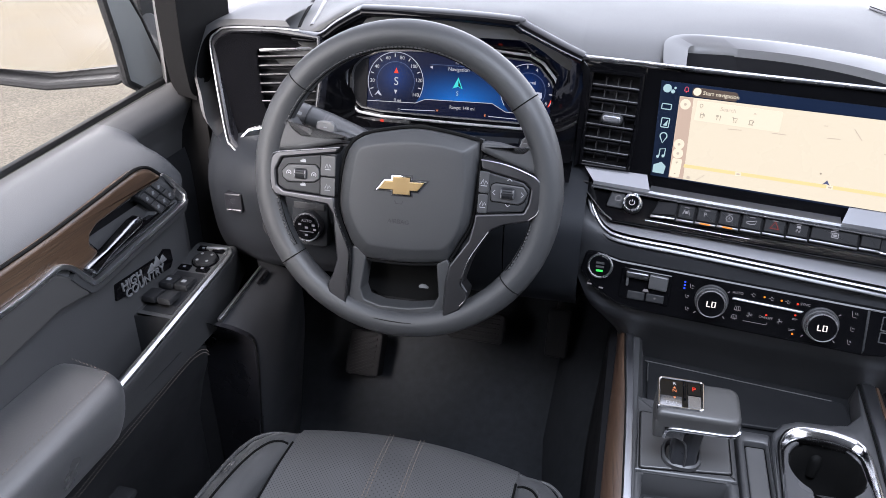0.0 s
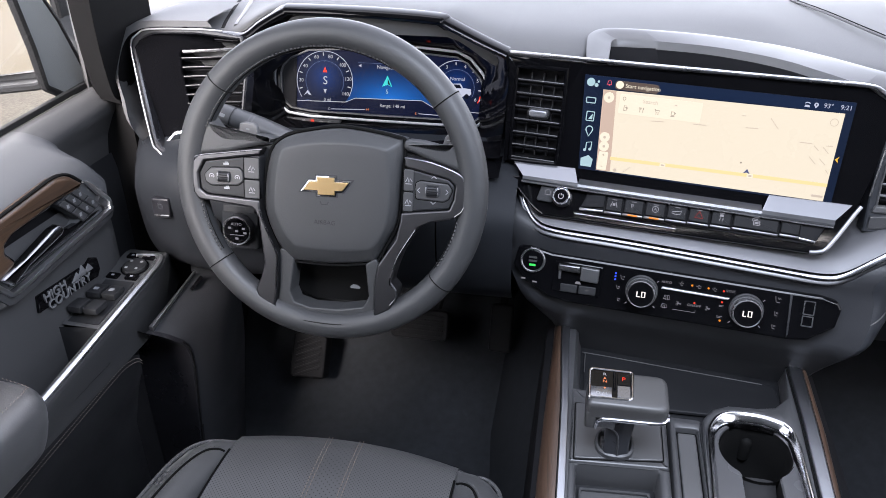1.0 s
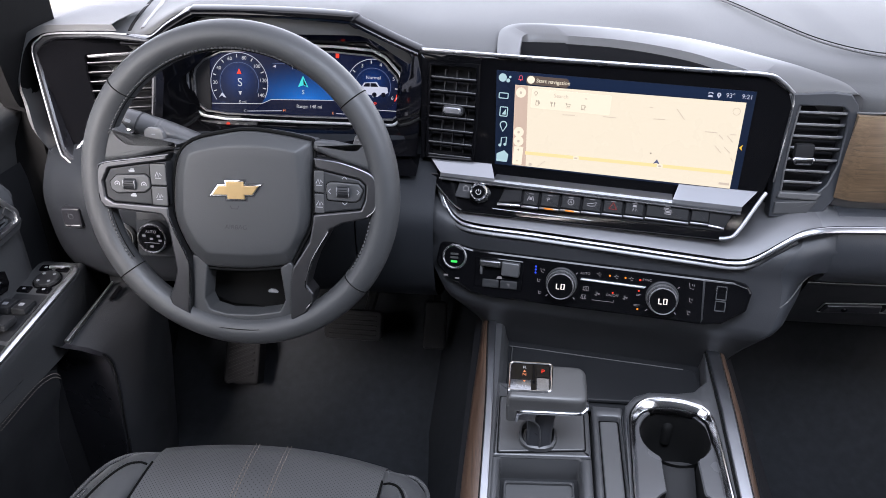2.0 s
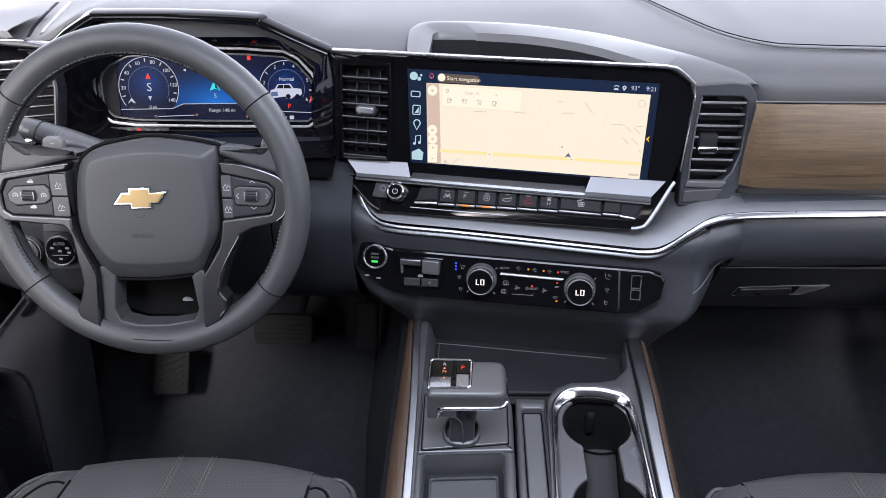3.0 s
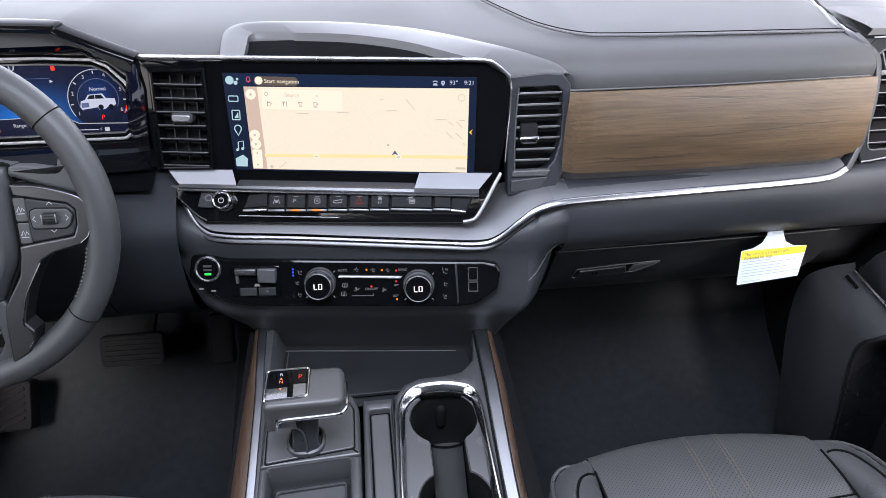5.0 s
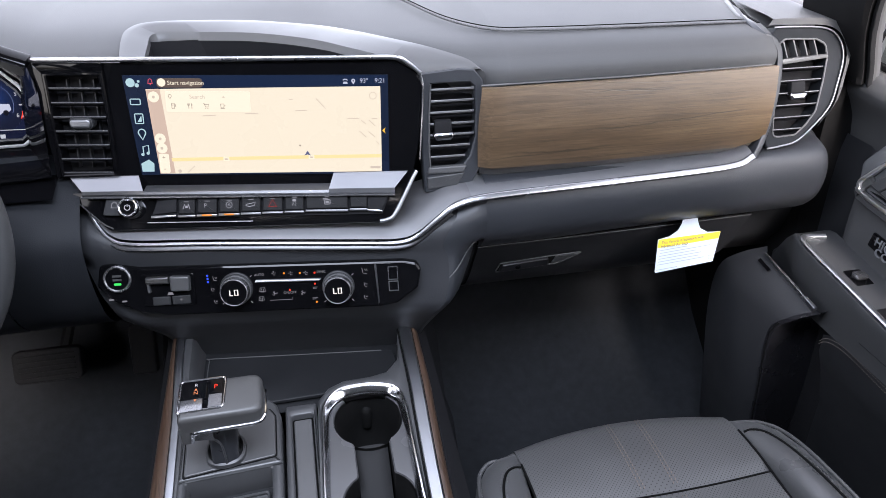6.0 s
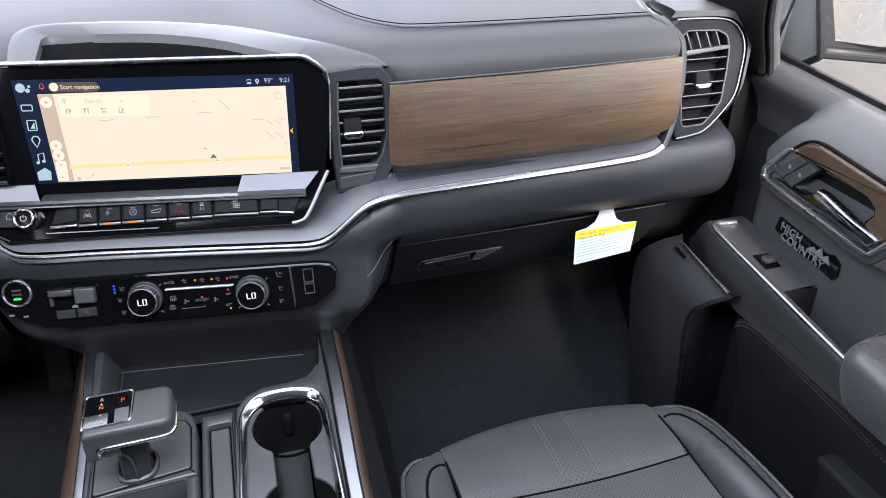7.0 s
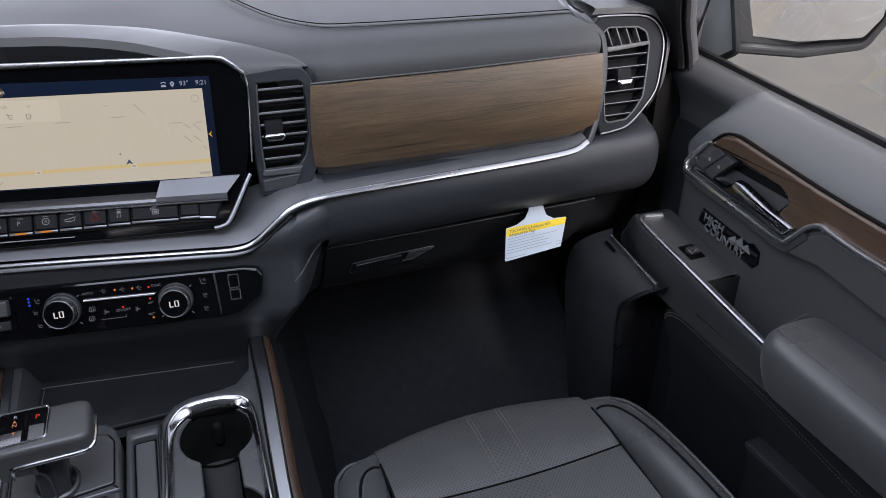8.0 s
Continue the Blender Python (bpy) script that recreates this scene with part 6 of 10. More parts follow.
        m = (sum(p[0] for p in pd) / len(pd), max(p[1] for p in pd) - 0.008)
        part("paddle_mark", prism(rect(m[0] - 0.0022, m[1] - 0.0006, m[0] + 0.0022, m[1] + 0.0006), WH, -0.0114, -0.013), MARK, w)


MARK = material("pale_marking", (0.17, 0.175, 0.185), rough=0.5)


def column():
    c = thing("steering_column", (-0.442, 0.95, 0.50), "charcoal steering column shroud with stalks", "steering column")
    rings = []
    for d, r, ry, drop in ((-0.032, 0.062, 0.055, -0.006), (-0.06, 0.074, 0.058, -0.010), (-0.12, 0.080, 0.056, -0.022), (-0.20, 0.082, 0.054, -0.034), (-0.27, 0.080, 0.052, -0.046)):
        rings.append([WH @ Vector((r * math.cos(a), drop + 0.006 + ry * math.sin(a), d)) for a in np.linspace(0, 2 * math.pi, 24, endpoint=False)])
    part("shroud", loft(rings, closed_ring=True, caps=True), PLASTIC, c, "charcoal column shroud", smooth=60)
    # wiper and light stalk
    p0, p1 = WH @ Vector((-0.06, 0.038, -0.07)), WH @ Vector((-0.163, 0.0725, -0.058))
    path = [p0.lerp(p1, q) for q in np.linspace(0, 1, 9)]
    st = part("stalk", sweep(path, circle(0.0155, 14, 0.0120), scale=[0.75, 0.85, 0.95, 1.0, 1.05, 1.05, 1.02, 1.0, 0.9]), PLASTIC, c, "dark stalk with white marks", smooth=60)
    for q in (0.58, 0.62, 0.82):
        d = (p1 - p0).normalized()
        part("stalk_ring", sweep([p0.lerp(p1, q) - d * 0.0008, p0.lerp(p1, q) + d * 0.0008], circle(0.0164, 14, 0.0129)), GREY if q < 0.8 else DARK, st)
    nrm = WH.col[2].to_3d()
    for q in (0.52, 0.68, 0.74, 0.90):
        p = p0.lerp(p1, q) + nrm * 0.0129
        fr = plane_frame(p, (p1 - p0), WH.col[1].to_3d())
        part("stalk_mark", prism(rect(-0.0035, -0.0015, 0.0035, 0.0025, 0.001), fr, 0.0006, -0.002), MARK, st)


steering_wheel()
column()


# ---- centre console ----
RING = material("chrome_ring", (0.60, 0.605, 0.62), rough=0.17, metal=1.0, rough_var=0.04, var=0.03)
RAIL = material("satin_rail_metal", (0.36, 0.37, 0.39), rough=0.34, metal=1.0, rough_var=0.05, var=0.05, bump=0.05, bump_scale=400)
INSERT = material("smooth_insert_plastic", (0.055, 0.055, 0.057), rough=0.26, rough_var=0.04)


def cz(y):
    """Height of the console's upper edge."""
    return 0.392 - 0.105 * (0.90 - y)


def console():
    c = thing("centre_console", (0.0, 0.65, 0.0), "charcoal centre console with chrome and walnut rails", "console")
    # outer body, open on top
    rows = [[(-0.20, y, 0.0), (-0.190, y, cz(y) * 0.55), (-0.180, y, cz(y) - 0.03), (-0.160, y, cz(y) - 0.010)] for y in (0.30, 0.45, 0.60, 0.75, 0.90, 0.96)]
    part("side_wall", thick(loft(rows), 0.006), SLAT, c, "dark side of the console")
    rows = [[(0.205, y, 0.0), (0.197, y, cz(y) * 0.55), (0.189, y, cz(y) - 0.03), (0.171, y, cz(y) - 0.010)] for y in (0.30, 0.45, 0.60, 0.75, 0.90, 0.96)]
    part("side_wall", thick(loft(rows), 0.006), SLAT, c, "dark side of the console")
    # rails: chrome on top, walnut on the outer slope
    along = (0.32, 0.64, 0.77, 0.88)
    for s, xm, wd, wo in ((-1, (-0.1420, -0.1458, -0.1480, -0.1530), (0.0052, 0.0048, 0.0046, 0.0056), (0.168, 0.1725, 0.1715, 0.1690)),
                          (1, (0.1400, 0.1478, 0.1530, 0.1545), (0.0070, 0.0072, 0.0080, 0.0086), (0.160, 0.1680, 0.1745, 0.1745))):
        ys = np.linspace(0.938 if s < 0 else 0.905, 0.32, 14)
        xc = lambda y: float(np.interp(y, along, xm))
        hw = lambda y: float(np.interp(y, along, wd))
        out = lambda y: s * float(np.interp(y, along, wo))
        rows = []
        for y in ys:
            x, h, z = xc(y), hw(y), cz(y)
            rows.append([(x - s * h, y, z - 0.006), (x - s * h, y, z + 0.0036), (x - s * h * 0.86, y, z + 0.0046), (x, y, z + 0.0050), (x + s * h * 0.80, y, z + 0.0044), (x + s * h, y, z + 0.0030), (x + s * h, y, z - 0.006)])
        part("chrome_rail", loft(rows, closed_ring=True, caps=True), RAIL, c, "satin chrome rail", smooth=25)
        rows = []
        for y in ys:
            x0, x1, z = xc(y) + s * (hw(y) + 0.0012), out(y), cz(y)
            rows.append([(x0, y, z - 0.004), (x0, y, z + 0.0016), (x0 + (x1 - x0) * 0.35, y, z + 0.0008), (x0 + (x1 - x0) * 0.75, y, z - 0.006), (x1, y, z - 0.016), (x1 + s * 0.006, y, z - 0.05)])
        part("walnut_rail", thick(loft(rows), 0.003), WOOD_RAIL, c, "walnut strip along the rail", smooth=60)
        part("rail_gap", sweep([(xc(y) - s * (hw(y) + 0.0012), y, cz(y) - 0.001) for y in ys], circle(0.0014, 6)), SEAM, c)
        part("rail_gap", sweep([(xc(y) + s * (hw(y) + 0.0006), y, cz(y) + 0.0012) for y in ys], circle(0.0009, 6)), SEAM, c)
    # front tray
    bm = loft([[(-0.130, 0.97, 0.352), (-0.130, 0.785, 0.346)], [(0.146, 0.94, 0.352), (0.146, 0.785, 0.346)]])
    part("tray_floor", bm, DARK, c, "charcoal tray floor")
    part("tray_mat", prism(rounded([(-0.124, 0.797), (0.120, 0.803), (0.138, 0.83), (0.138, 0.878), (-0.122, 0.910)], 0.012, 4), Matrix.Translation((0, 0, 0.350)), 0.004, 0.0, 0.002), DARK, c, "dark rubber tray mat")
    part("mat_lip", sweep(spline([(-0.1225, 0.86, 0.3545), (-0.1215, 0.902, 0.3545), (-0.116, 0.9068, 0.3545), (0.0, 0.8925, 0.3545), (0.120, 0.878, 0.3545)], 5), circle(0.0008, 6)), GREY, c)
    rows = [[(-0.128, y, 0.350), (-0.131, y, 0.362), (-0.1345, y, cz(y) - 0.006), (-0.1385, y, cz(y) + 0.0005), (-0.1475, y, cz(y) + 0.0010)] for y in np.linspace(0.945, 0.32, 8)]
    part("tray_wall", loft(rows), CONSOLE, c, "inner wall of the console", smooth=50)
    rows = [[(0.1445, y, 0.350), (0.1450, y, cz(y) - 0.006), (0.1470, y, cz(y))] for y in np.linspace(0.93, 0.32, 8)]
    part("tray_wall", loft(rows), CONSOLE, c, "inner wall of the console")
    # deck that carries selector, slot and cup holders; height follows the rails
    slope = plane_frame((0, 0.70, cz(0.70) - 0.004), (1, 0, 0), (0, 1, 0.105))
    Q = lambda pts: [(x, y - 0.70) for x, y in pts]
    # selector block with its plate let in
    block = [(-0.1400, 0.6690), (-0.0213, 0.6762), (-0.0213, 0.7470), (-0.0262, 0.7670), (-0.0360, 0.7785), (-0.0520, 0.7830), (-0.1400, 0.7930)]
    part("selector_block", prism(rounded(Q(block), [0.002, 0.002, 0.012, 0.008, 0.008, 0.008, 0.004], 4), slope, 0.0040, -0.034, 0.0040, 4), CONSOLE, c, "charcoal block under the gear selector", smooth=50)
    plate = [(-0.1325, 0.6735), (-0.0288, 0.6862), (-0.0288, 0.7470), (-0.0350, 0.7585), (-0.0450, 0.7615), (-0.1335, 0.7640)]
    part("plate_gap", prism(rounded(Q(offset(plate, -0.0016)), [0.003, 0.004, 0.008, 0.006, 0.006, 0.004], 3), slope, 0.0046, 0.0), SEAM, c)
    part("selector_plate", prism(rounded(Q(plate), [0.003, 0.004, 0.008, 0.006, 0.006, 0.004], 3), slope, 0.0062, 0.0, 0.0014, 3), CONSOLE_GREY, c, "grey plate under the gear selector")
    # bin behind the selector
    bo = [(-0.1400, 0.36), (-0.0213, 0.36), (-0.0213, 0.6755), (-0.1400, 0.6683)]
    bi = [(-0.1285, 0.38), (-0.0325, 0.38), (-0.0340, 0.6725), (-0.1300, 0.6660)]
    part("bin_rim", ring_prism(rounded(Q(bo), 0.002, 3), rounded(Q(bi), 0.004, 3), slope, 0.0040, -0.05, bevel=0.0025), CONSOLE, c, "charcoal rim of the bin", smooth=50)
    part("bin_floor", prism(Q(bi), slope, -0.034, -0.05), DARK, c, "dark bin floor")
    liner = [(-0.1235, 0.40), (-0.0385, 0.40), (-0.0395, 0.6640), (-0.1240, 0.6585)]
    part("bin_liner", ring_prism(rounded(Q(liner), 0.004, 3), rounded(Q(offset(liner, 0.0030)), 0.003, 3), slope, -0.027, -0.036, bevel=0.0010), CONSOLE, c, "raised lip of the rubber liner")
    part("liner_floor", prism(rounded(Q(offset(liner, 0.0025)), 0.003, 3), slope, -0.0315, -0.036), CONSOLE_GREY, c, "grey rubber liner")
    # middle channel with card slot
    so = [(-0.0203, 0.36), (0.0180, 0.36), (0.0222, 0.7655), (-0.0165, 0.7655)]
    si = [(-0.0088, 0.38), (0.0178, 0.38), (0.0172, 0.7490), (-0.0090, 0.7482)]
    part("channel", ring_prism(rounded(Q(so), 0.004, 4), rounded(Q(si), 0.004, 4), slope, -0.0005, -0.034, bevel=0.0020), CONSOLE, c, "channel with a card slot", smooth=50)
    part("slot_floor", prism(Q(si), slope, -0.0095, -0.03), SEAM, c)
    part("slot_liner", prism(rounded(Q([(-0.0068, 0.40), (0.0158, 0.40), (0.0152, 0.7445), (-0.0070, 0.7438)]), 0.003, 3), slope, -0.0055, -0.02, 0.0016), CONSOLE_GREY, c, "grey slot liner")
    # cup holders: deck round them, chrome ring, insert plate with two wells
    ro = [(0.0180, 0.40), (0.0206, 0.6071), (0.0232, 0.6716), (0.0260, 0.7336), (0.0315, 0.7573), (0.0433, 0.7747), (0.0612, 0.7831), (0.0950, 0.7836), (0.1201, 0.7763), (0.1275, 0.7700), (0.1324, 0.7607), (0.1355, 0.7363), (0.1353, 0.6837), (0.1355, 0.6020), (0.1350, 0.40)]
    edge = [(0.0160, 0.39), (0.0192, 0.6071), (0.0212, 0.6716), (0.0225, 0.7360), (0.0255, 0.7662), (0.0395, 0.7850), (0.0600, 0.7945), (0.0960, 0.7962), (0.1180, 0.8010), (0.1360, 0.8220), (0.1440, 0.8800), (0.1452, 0.7363), (0.1425, 0.6837), (0.1405, 0.6020), (0.1395, 0.39)]
    part("cup_surround", ring_prism(Q(edge), Q(ro), slope, 0.0022, -0.034, bevel=0.0022), CONSOLE, c, "charcoal deck round the cup holders", smooth=50)
    ri = [(0.0280, 0.40), (0.0301, 0.6067), (0.0333, 0.6711), (0.0367, 0.7331), (0.0429, 0.7525), (0.0540, 0.7645), (0.0680, 0.7690), (0.0931, 0.7692), (0.1120, 0.7640), (0.1190, 0.7590), (0.1245, 0.7500), (0.1270, 0.7244), (0.1268, 0.6670), (0.1258, 0.6025), (0.1250, 0.40)]
    smooth_ring = lambda ps: [(p.x, p.y) for p in spline([(x, y, 0) for x, y in Q(ps)], 4, closed=True)]
    A, B = smooth_ring(ro), smooth_ring(ri)
    rings = [[slope @ Vector((a[0] + (b[0] - a[0]) * q, a[1] + (b[1] - a[1]) * q, h)) for a, b in zip(A, B)] for q, h in ((0.0, -0.004), (0.0, 0.0030), (0.10, 0.0058), (0.26, 0.0070), (0.42, 0.0064), (0.55, 0.0040), (0.86, 0.0006), (1.0, -0.0030), (1.0, -0.012))]
    part("cup_ring", loft(rings, closed_ring=True), RING, c, "chrome ring round the cup holders", smooth=40)
    well_r, wells = 0.0425, ((0.0855, 0.7310), (0.0840, 0.6080))
    def neck(y):
        d = min(abs(y - w[1]) for w in wells)
        return max(0.0210, math.sqrt(max(0.0, well_r ** 2 - d ** 2)))
    left_x = lambda y: float(np.interp(y, [0.40, 0.6067, 0.6711, 0.7331, 0.7525, 0.7645], [0.027, 0.0292, 0.0323, 0.0357, 0.0420, 0.0530]))
    right_x = lambda y: float(np.interp(y, [0.40, 0.6025, 0.667, 0.7244, 0.75, 0.764], [0.126, 0.1268, 0.1278, 0.1280, 0.1255, 0.1130]))
    L, R_, WL, WR = [], [], [], []
    for y in np.linspace(0.7645, 0.42, 110):
        ny, h = y - 0.70, neck(y)
        a, b = min(0.0848 - h, 0.0848 - 0.0005), max(0.0848 + h, 0.0848 + 0.0005)
        a, b = max(a, left_x(y) + 0.001), min(b, right_x(y) - 0.001)
        L.append([slope @ Vector((left_x(y), ny, -0.005)), slope @ Vector((a - 0.0015, ny, -0.0052)), slope @ Vector((a, ny, -0.0075))])
        R_.append([slope @ Vector((right_x(y), ny, -0.005)), slope @ Vector((b + 0.0015, ny, -0.0052)), slope @ Vector((b, ny, -0.0075))])
        WL.append([slope @ Vector((a, ny, -0.0075)), slope @ Vector((a + 0.001, ny, -0.09))])
        WR.append([slope @ Vector((b, ny, -0.0075)), slope @ Vector((b - 0.001, ny, -0.09))])
    part("cup_insert", loft(L), INSERT, c, "smooth grey cup holder insert plate", smooth=50)
    part("cup_insert", loft(R_), INSERT, c, "smooth grey cup holder insert plate", smooth=50)
    part("cup_wall", loft(WL), WELL, c)
    part("cup_wall", loft(WR), WELL, c)
    for k, (x, y) in enumerate(wells):
        a = np.linspace(0, 2 * math.pi, 32, endpoint=False) if k == 0 else np.linspace(0.68 * math.pi, 2.32 * math.pi, 28)
        rings = [[slope @ Vector((x + r * math.cos(t), y - 0.70 + r * math.sin(t), d)) for t in a] for r, d in ((well_r - 0.0005, -0.012), (0.0395, -0.05), (0.036, -0.100), (0.030, -0.106), (0.001, -0.106))]
        part("cup_well", loft(rings, closed_ring=k == 0), WELL, c, "dark round cup well", smooth=60)
        for t in (0.5 * math.pi, 1.25 * math.pi, 1.75 * math.pi) if k == 0 else (0.05 * math.pi, 0.95 * math.pi):
            F = slope @ Matrix.Translation((x + 0.0410 * math.cos(t), y - 0.70 + 0.0410 * math.sin(t), -0.034))
            nub = [[F @ Vector((r * math.cos(q), r * math.sin(q), d)) for q in np.linspace(0, 2 * math.pi, 12, endpoint=False)] for r, d in ((0.0075, -0.030), (0.0075, -0.004), (0.0060, 0.002), (0.003, 0.0042), (0.0003, 0.0046))]
            part("cup_finger", loft(nub, closed_ring=True), WELL, c, "rounded rubber finger in the well", smooth=60)
    strap = []
    for y, w, d in ((0.7020, 0.0205, -0.075), (0.7010, 0.0208, -0.022), (0.6970, 0.0208, -0.0155), (0.672, 0.0200, -0.022), (0.640, 0.0190, -0.034), (0.60, 0.0185, -0.044), (0.45, 0.0185, -0.046)):
        strap.append([slope @ Vector((0.0835 + x * w, y - 0.7, d - 0.004 * abs(x) ** 4 - (0.04 if abs(x) > 1 else 0))) for x in (-1.04, -1, -0.7, -0.3, 0, 0.3, 0.7, 1, 1.04)])
    part("cup_saddle", loft(strap), KEYCAP_DARK, c, "saddle between the two wells", smooth=60)
    part("deck_under", prism([(-0.13, -0.30), (0.146, -0.30), (0.146, 0.06), (-0.13, 0.06)], slope, -0.120, -0.17), DARK, c)
    return slope


KEYCAP_DARK = material("dark_saddle_plastic", (0.0150, 0.0150, 0.0155), rough=0.62, spec=0.12, bump=0.3, bump_scale=900)
WELL = material("cup_well_rubber", (0.005, 0.005, 0.005), rough=0.75, spec=0.15)
WOOD_RAIL = wood_material("walnut_rail", "y", ((0.026, 0.0138, 0.0085, 1), (0.047, 0.0262, 0.0160, 1), (0.073, 0.0430, 0.0270, 1)))
CONSOLE_FR = console()


def selector():
    g = thing("gear_selector", (-0.085, 0.69, 0.37), "hammer-shaped leather gear selector with lit letters", "gear selector")
    # collar and boot
    a = np.linspace(0, 2 * math.pi, 28, endpoint=False)
    F = at(CONSOLE_FR, -0.0855, 0.0010)
    rings = [[F @ Vector((rx * math.copysign(abs(math.cos(t)) ** 0.8, math.cos(t)), ry * math.copysign(abs(math.sin(t)) ** 0.8, math.sin(t)), d)) for t in a] for rx, ry, d in ((0.0235, 0.0240, 0.006), (0.0228, 0.0232, 0.011), (0.0200, 0.0205, 0.0125), (0.0180, 0.0185, 0.0105), (0.0172, 0.0178, 0.006))]
    part("collar", loft(rings, closed_ring=True), PLASTIC, g, "charcoal collar", smooth=50)
    stem = []
    for z, w, d, dx, dy in ((0.372, 0.0150, 0.0165, -0.0845, 0.696), (0.392, 0.0150, 0.0165, -0.0845, 0.698), (0.410, 0.0160, 0.0165, -0.0835, 0.701), (0.430, 0.0180, 0.0180, -0.0830, 0.702), (0.447, 0.0200, 0.0190, -0.0840, 0.702)):
        stem.append([(dx + x, dy + y, z) for x, y in rounded([(-w, -d), (w * 0.2, -d * 1.08), (w, -d * 0.8), (w, d), (-w, d)], 0.005, 3)])
    part("stem", loft(stem, closed_ring=True, caps=True), GLOSS_STEM, g, "charcoal stem", smooth=50)
    rib = [(-0.0985, 0.684, 0.440), (-0.0985, 0.6830, 0.420), (-0.0930, 0.6812, 0.414), (-0.0865, 0.6795, 0.408), (-0.0840, 0.6790, 0.395), (-0.0835, 0.6785, 0.377)]
    part("stem_rib", sweep(spline(rib, 4), circle(0.0013, 6)), PLASTIC, g, "raised fold of the stem")
    # head: a rounded block whose left end hooks down over the thumb button
    T = plane_frame((-0.079, 0.6995, 0.4575), (1, 0, 0.0), (0, 1, 0.08))
    head = rounded([(-0.0460, -0.0310), (0.0455, -0.0295), (0.0455, 0.0290), (-0.0440, 0.0285)], [0.006, 0.014, 0.014, 0.010], 5)
    part("head", prism(head, T, 0.0040, -0.0170, 0.0070, 6, dome=0.0006), HEAD, g, "dark leather head", smooth=60)
    nose = rounded([(-0.0462, -0.0308), (-0.0340, -0.0308), (-0.0325, 0.012), (-0.0440, 0.020), (-0.0460, 0.016)], 0.004, 3)
    part("nose", prism(nose, T, -0.0100, -0.0345, 0.002), HEAD, g, "leather hook at the end of the head", smooth=60)
    thumb = [[T @ Vector(p) for p in ((x, -0.0285, z0), (x, -0.0285, z1), (x, 0.010, z1), (x, 0.010, z0))] for x, z0, z1 in ((-0.0335, -0.033, -0.0165), (-0.0280, -0.034, -0.0165), (-0.0200, -0.0345, -0.0165), (-0.0120, -0.037, -0.0165))]
    part("thumb_button", loft(thumb, closed_ring=True, caps=True), SMOKE, g, "smoked thumb button under the head", smooth=30)
    trim = [T @ Vector((x, y, z)) for x, y, z in ((-0.0335, -0.0300, -0.0340), (-0.0325, -0.0305, -0.0240), (-0.0290, -0.0310, -0.0195), (-0.020, -0.0310, -0.0182), (0.010, -0.0305, -0.0176), (0.036, -0.0298, -0.0170), (0.0440, -0.0240, -0.0168), (0.0462, -0.012, -0.0165), (0.0462, 0.018, -0.0160))]
    part("chrome_edge", sweep(spline(trim, 5), circle(0.0022, 8)), CHROME, g, "chrome edge under the head")
    pad = rounded([(-0.0452, -0.0220), (0.0045, -0.0205), (0.0060, 0.0240), (0.0035, 0.0275), (-0.0420, 0.0275), (-0.0452, 0.0240)], [0.003, 0.008, 0.008, 0.007, 0.007, 0.005], 5)
    part("pad_frame", ring_prism(offset(pad, -0.0006), offset(pad, 0.0022), T, 0.0062, -0.002, bevel=0.0011), RING, g, "chrome frame of the letter pad")
    padp = part("letter_pad", prism(offset(pad, 0.0018), T, 0.0046, -0.002), GLOSS, g, "mirror dark letter pad")
    # silver patch stands for the reflection on the pad's lower half
    part("pad_lower", prism([(-0.0428, -0.0195), (-0.0190, -0.0188), (-0.0190, -0.0020), (-0.0428, -0.0030)], T, 0.0051, 0.002, 0.0006), SMOKE, padp, "lower part of the pad, its reflection put in as silver")
    part("park_key", prism(rect(-0.0130, -0.0185, 0.0020, 0.0015, 0.0012), T, 0.0058, 0.002, 0.0008), SMOKE, padp, "silvered park key")
    part("park_button", prism(rect(-0.0130, 0.0025, 0.0025, 0.0235, 0.0012), T, 0.0052, 0.0, 0.0008), GLOSS, padp, "black park button")
    part("divider", prism(rect(-0.0175, -0.0060, -0.0145, 0.0240, 0.0012), T, 0.0072, 0.0, 0.0010), GLOSS, padp, "ridge between letters and park key")
    letters("park_letter", "P", 0.0090, at(T, -0.0055, 0.0125, 0.0056), RED_LIT, padp, 0.0001)
    for q, (x, y) in zip("RN", ((-0.0270, 0.0185), (-0.0270, 0.0065))):
        letters("gear_letter", q, 0.0066, at(T, x, y, 0.0050), WHITE_LIT if q == "R" else AMBER_LIT, padp, 0.0001)
    letters("gear_letter", "D / L", 0.0068, at(T, -0.0300, -0.0145, 0.0054), WHITE_LIT, padp, 0.0001)
    for y, up in ((0.0120, 1), (-0.0050, -1)):
        part("arrow_mark", prism([(-0.0285, y - 0.0014 * up), (-0.0255, y - 0.0014 * up), (-0.0270, y + 0.0016 * up)], T, 0.0055, 0.003), AMBER_LIT, padp)


def lit(name, color, strength):
    return material(name, tuple(0.05 * q for q in color), rough=0.4, spec=0.05, emit=color, strength=strength, var=0.0)


RED_LIT = lit("red_light", (1.0, 0.06, 0.03), 1.0)
AMBER_LIT = lit("amber_light", (1.0, 0.36, 0.16), 0.8)
ORANGE_LIT = lit("orange_light", (1.0, 0.32, 0.03), 1.0)
WHITE_LIT = lit("white_light", (0.85, 0.90, 0.95), 0.55)
GREEN_LIT = lit("green_light", (0.05, 0.9, 0.15), 0.9)
BLUE_LIT = lit("blue_light", (0.05, 0.12, 1.0), 1.0)
selector()


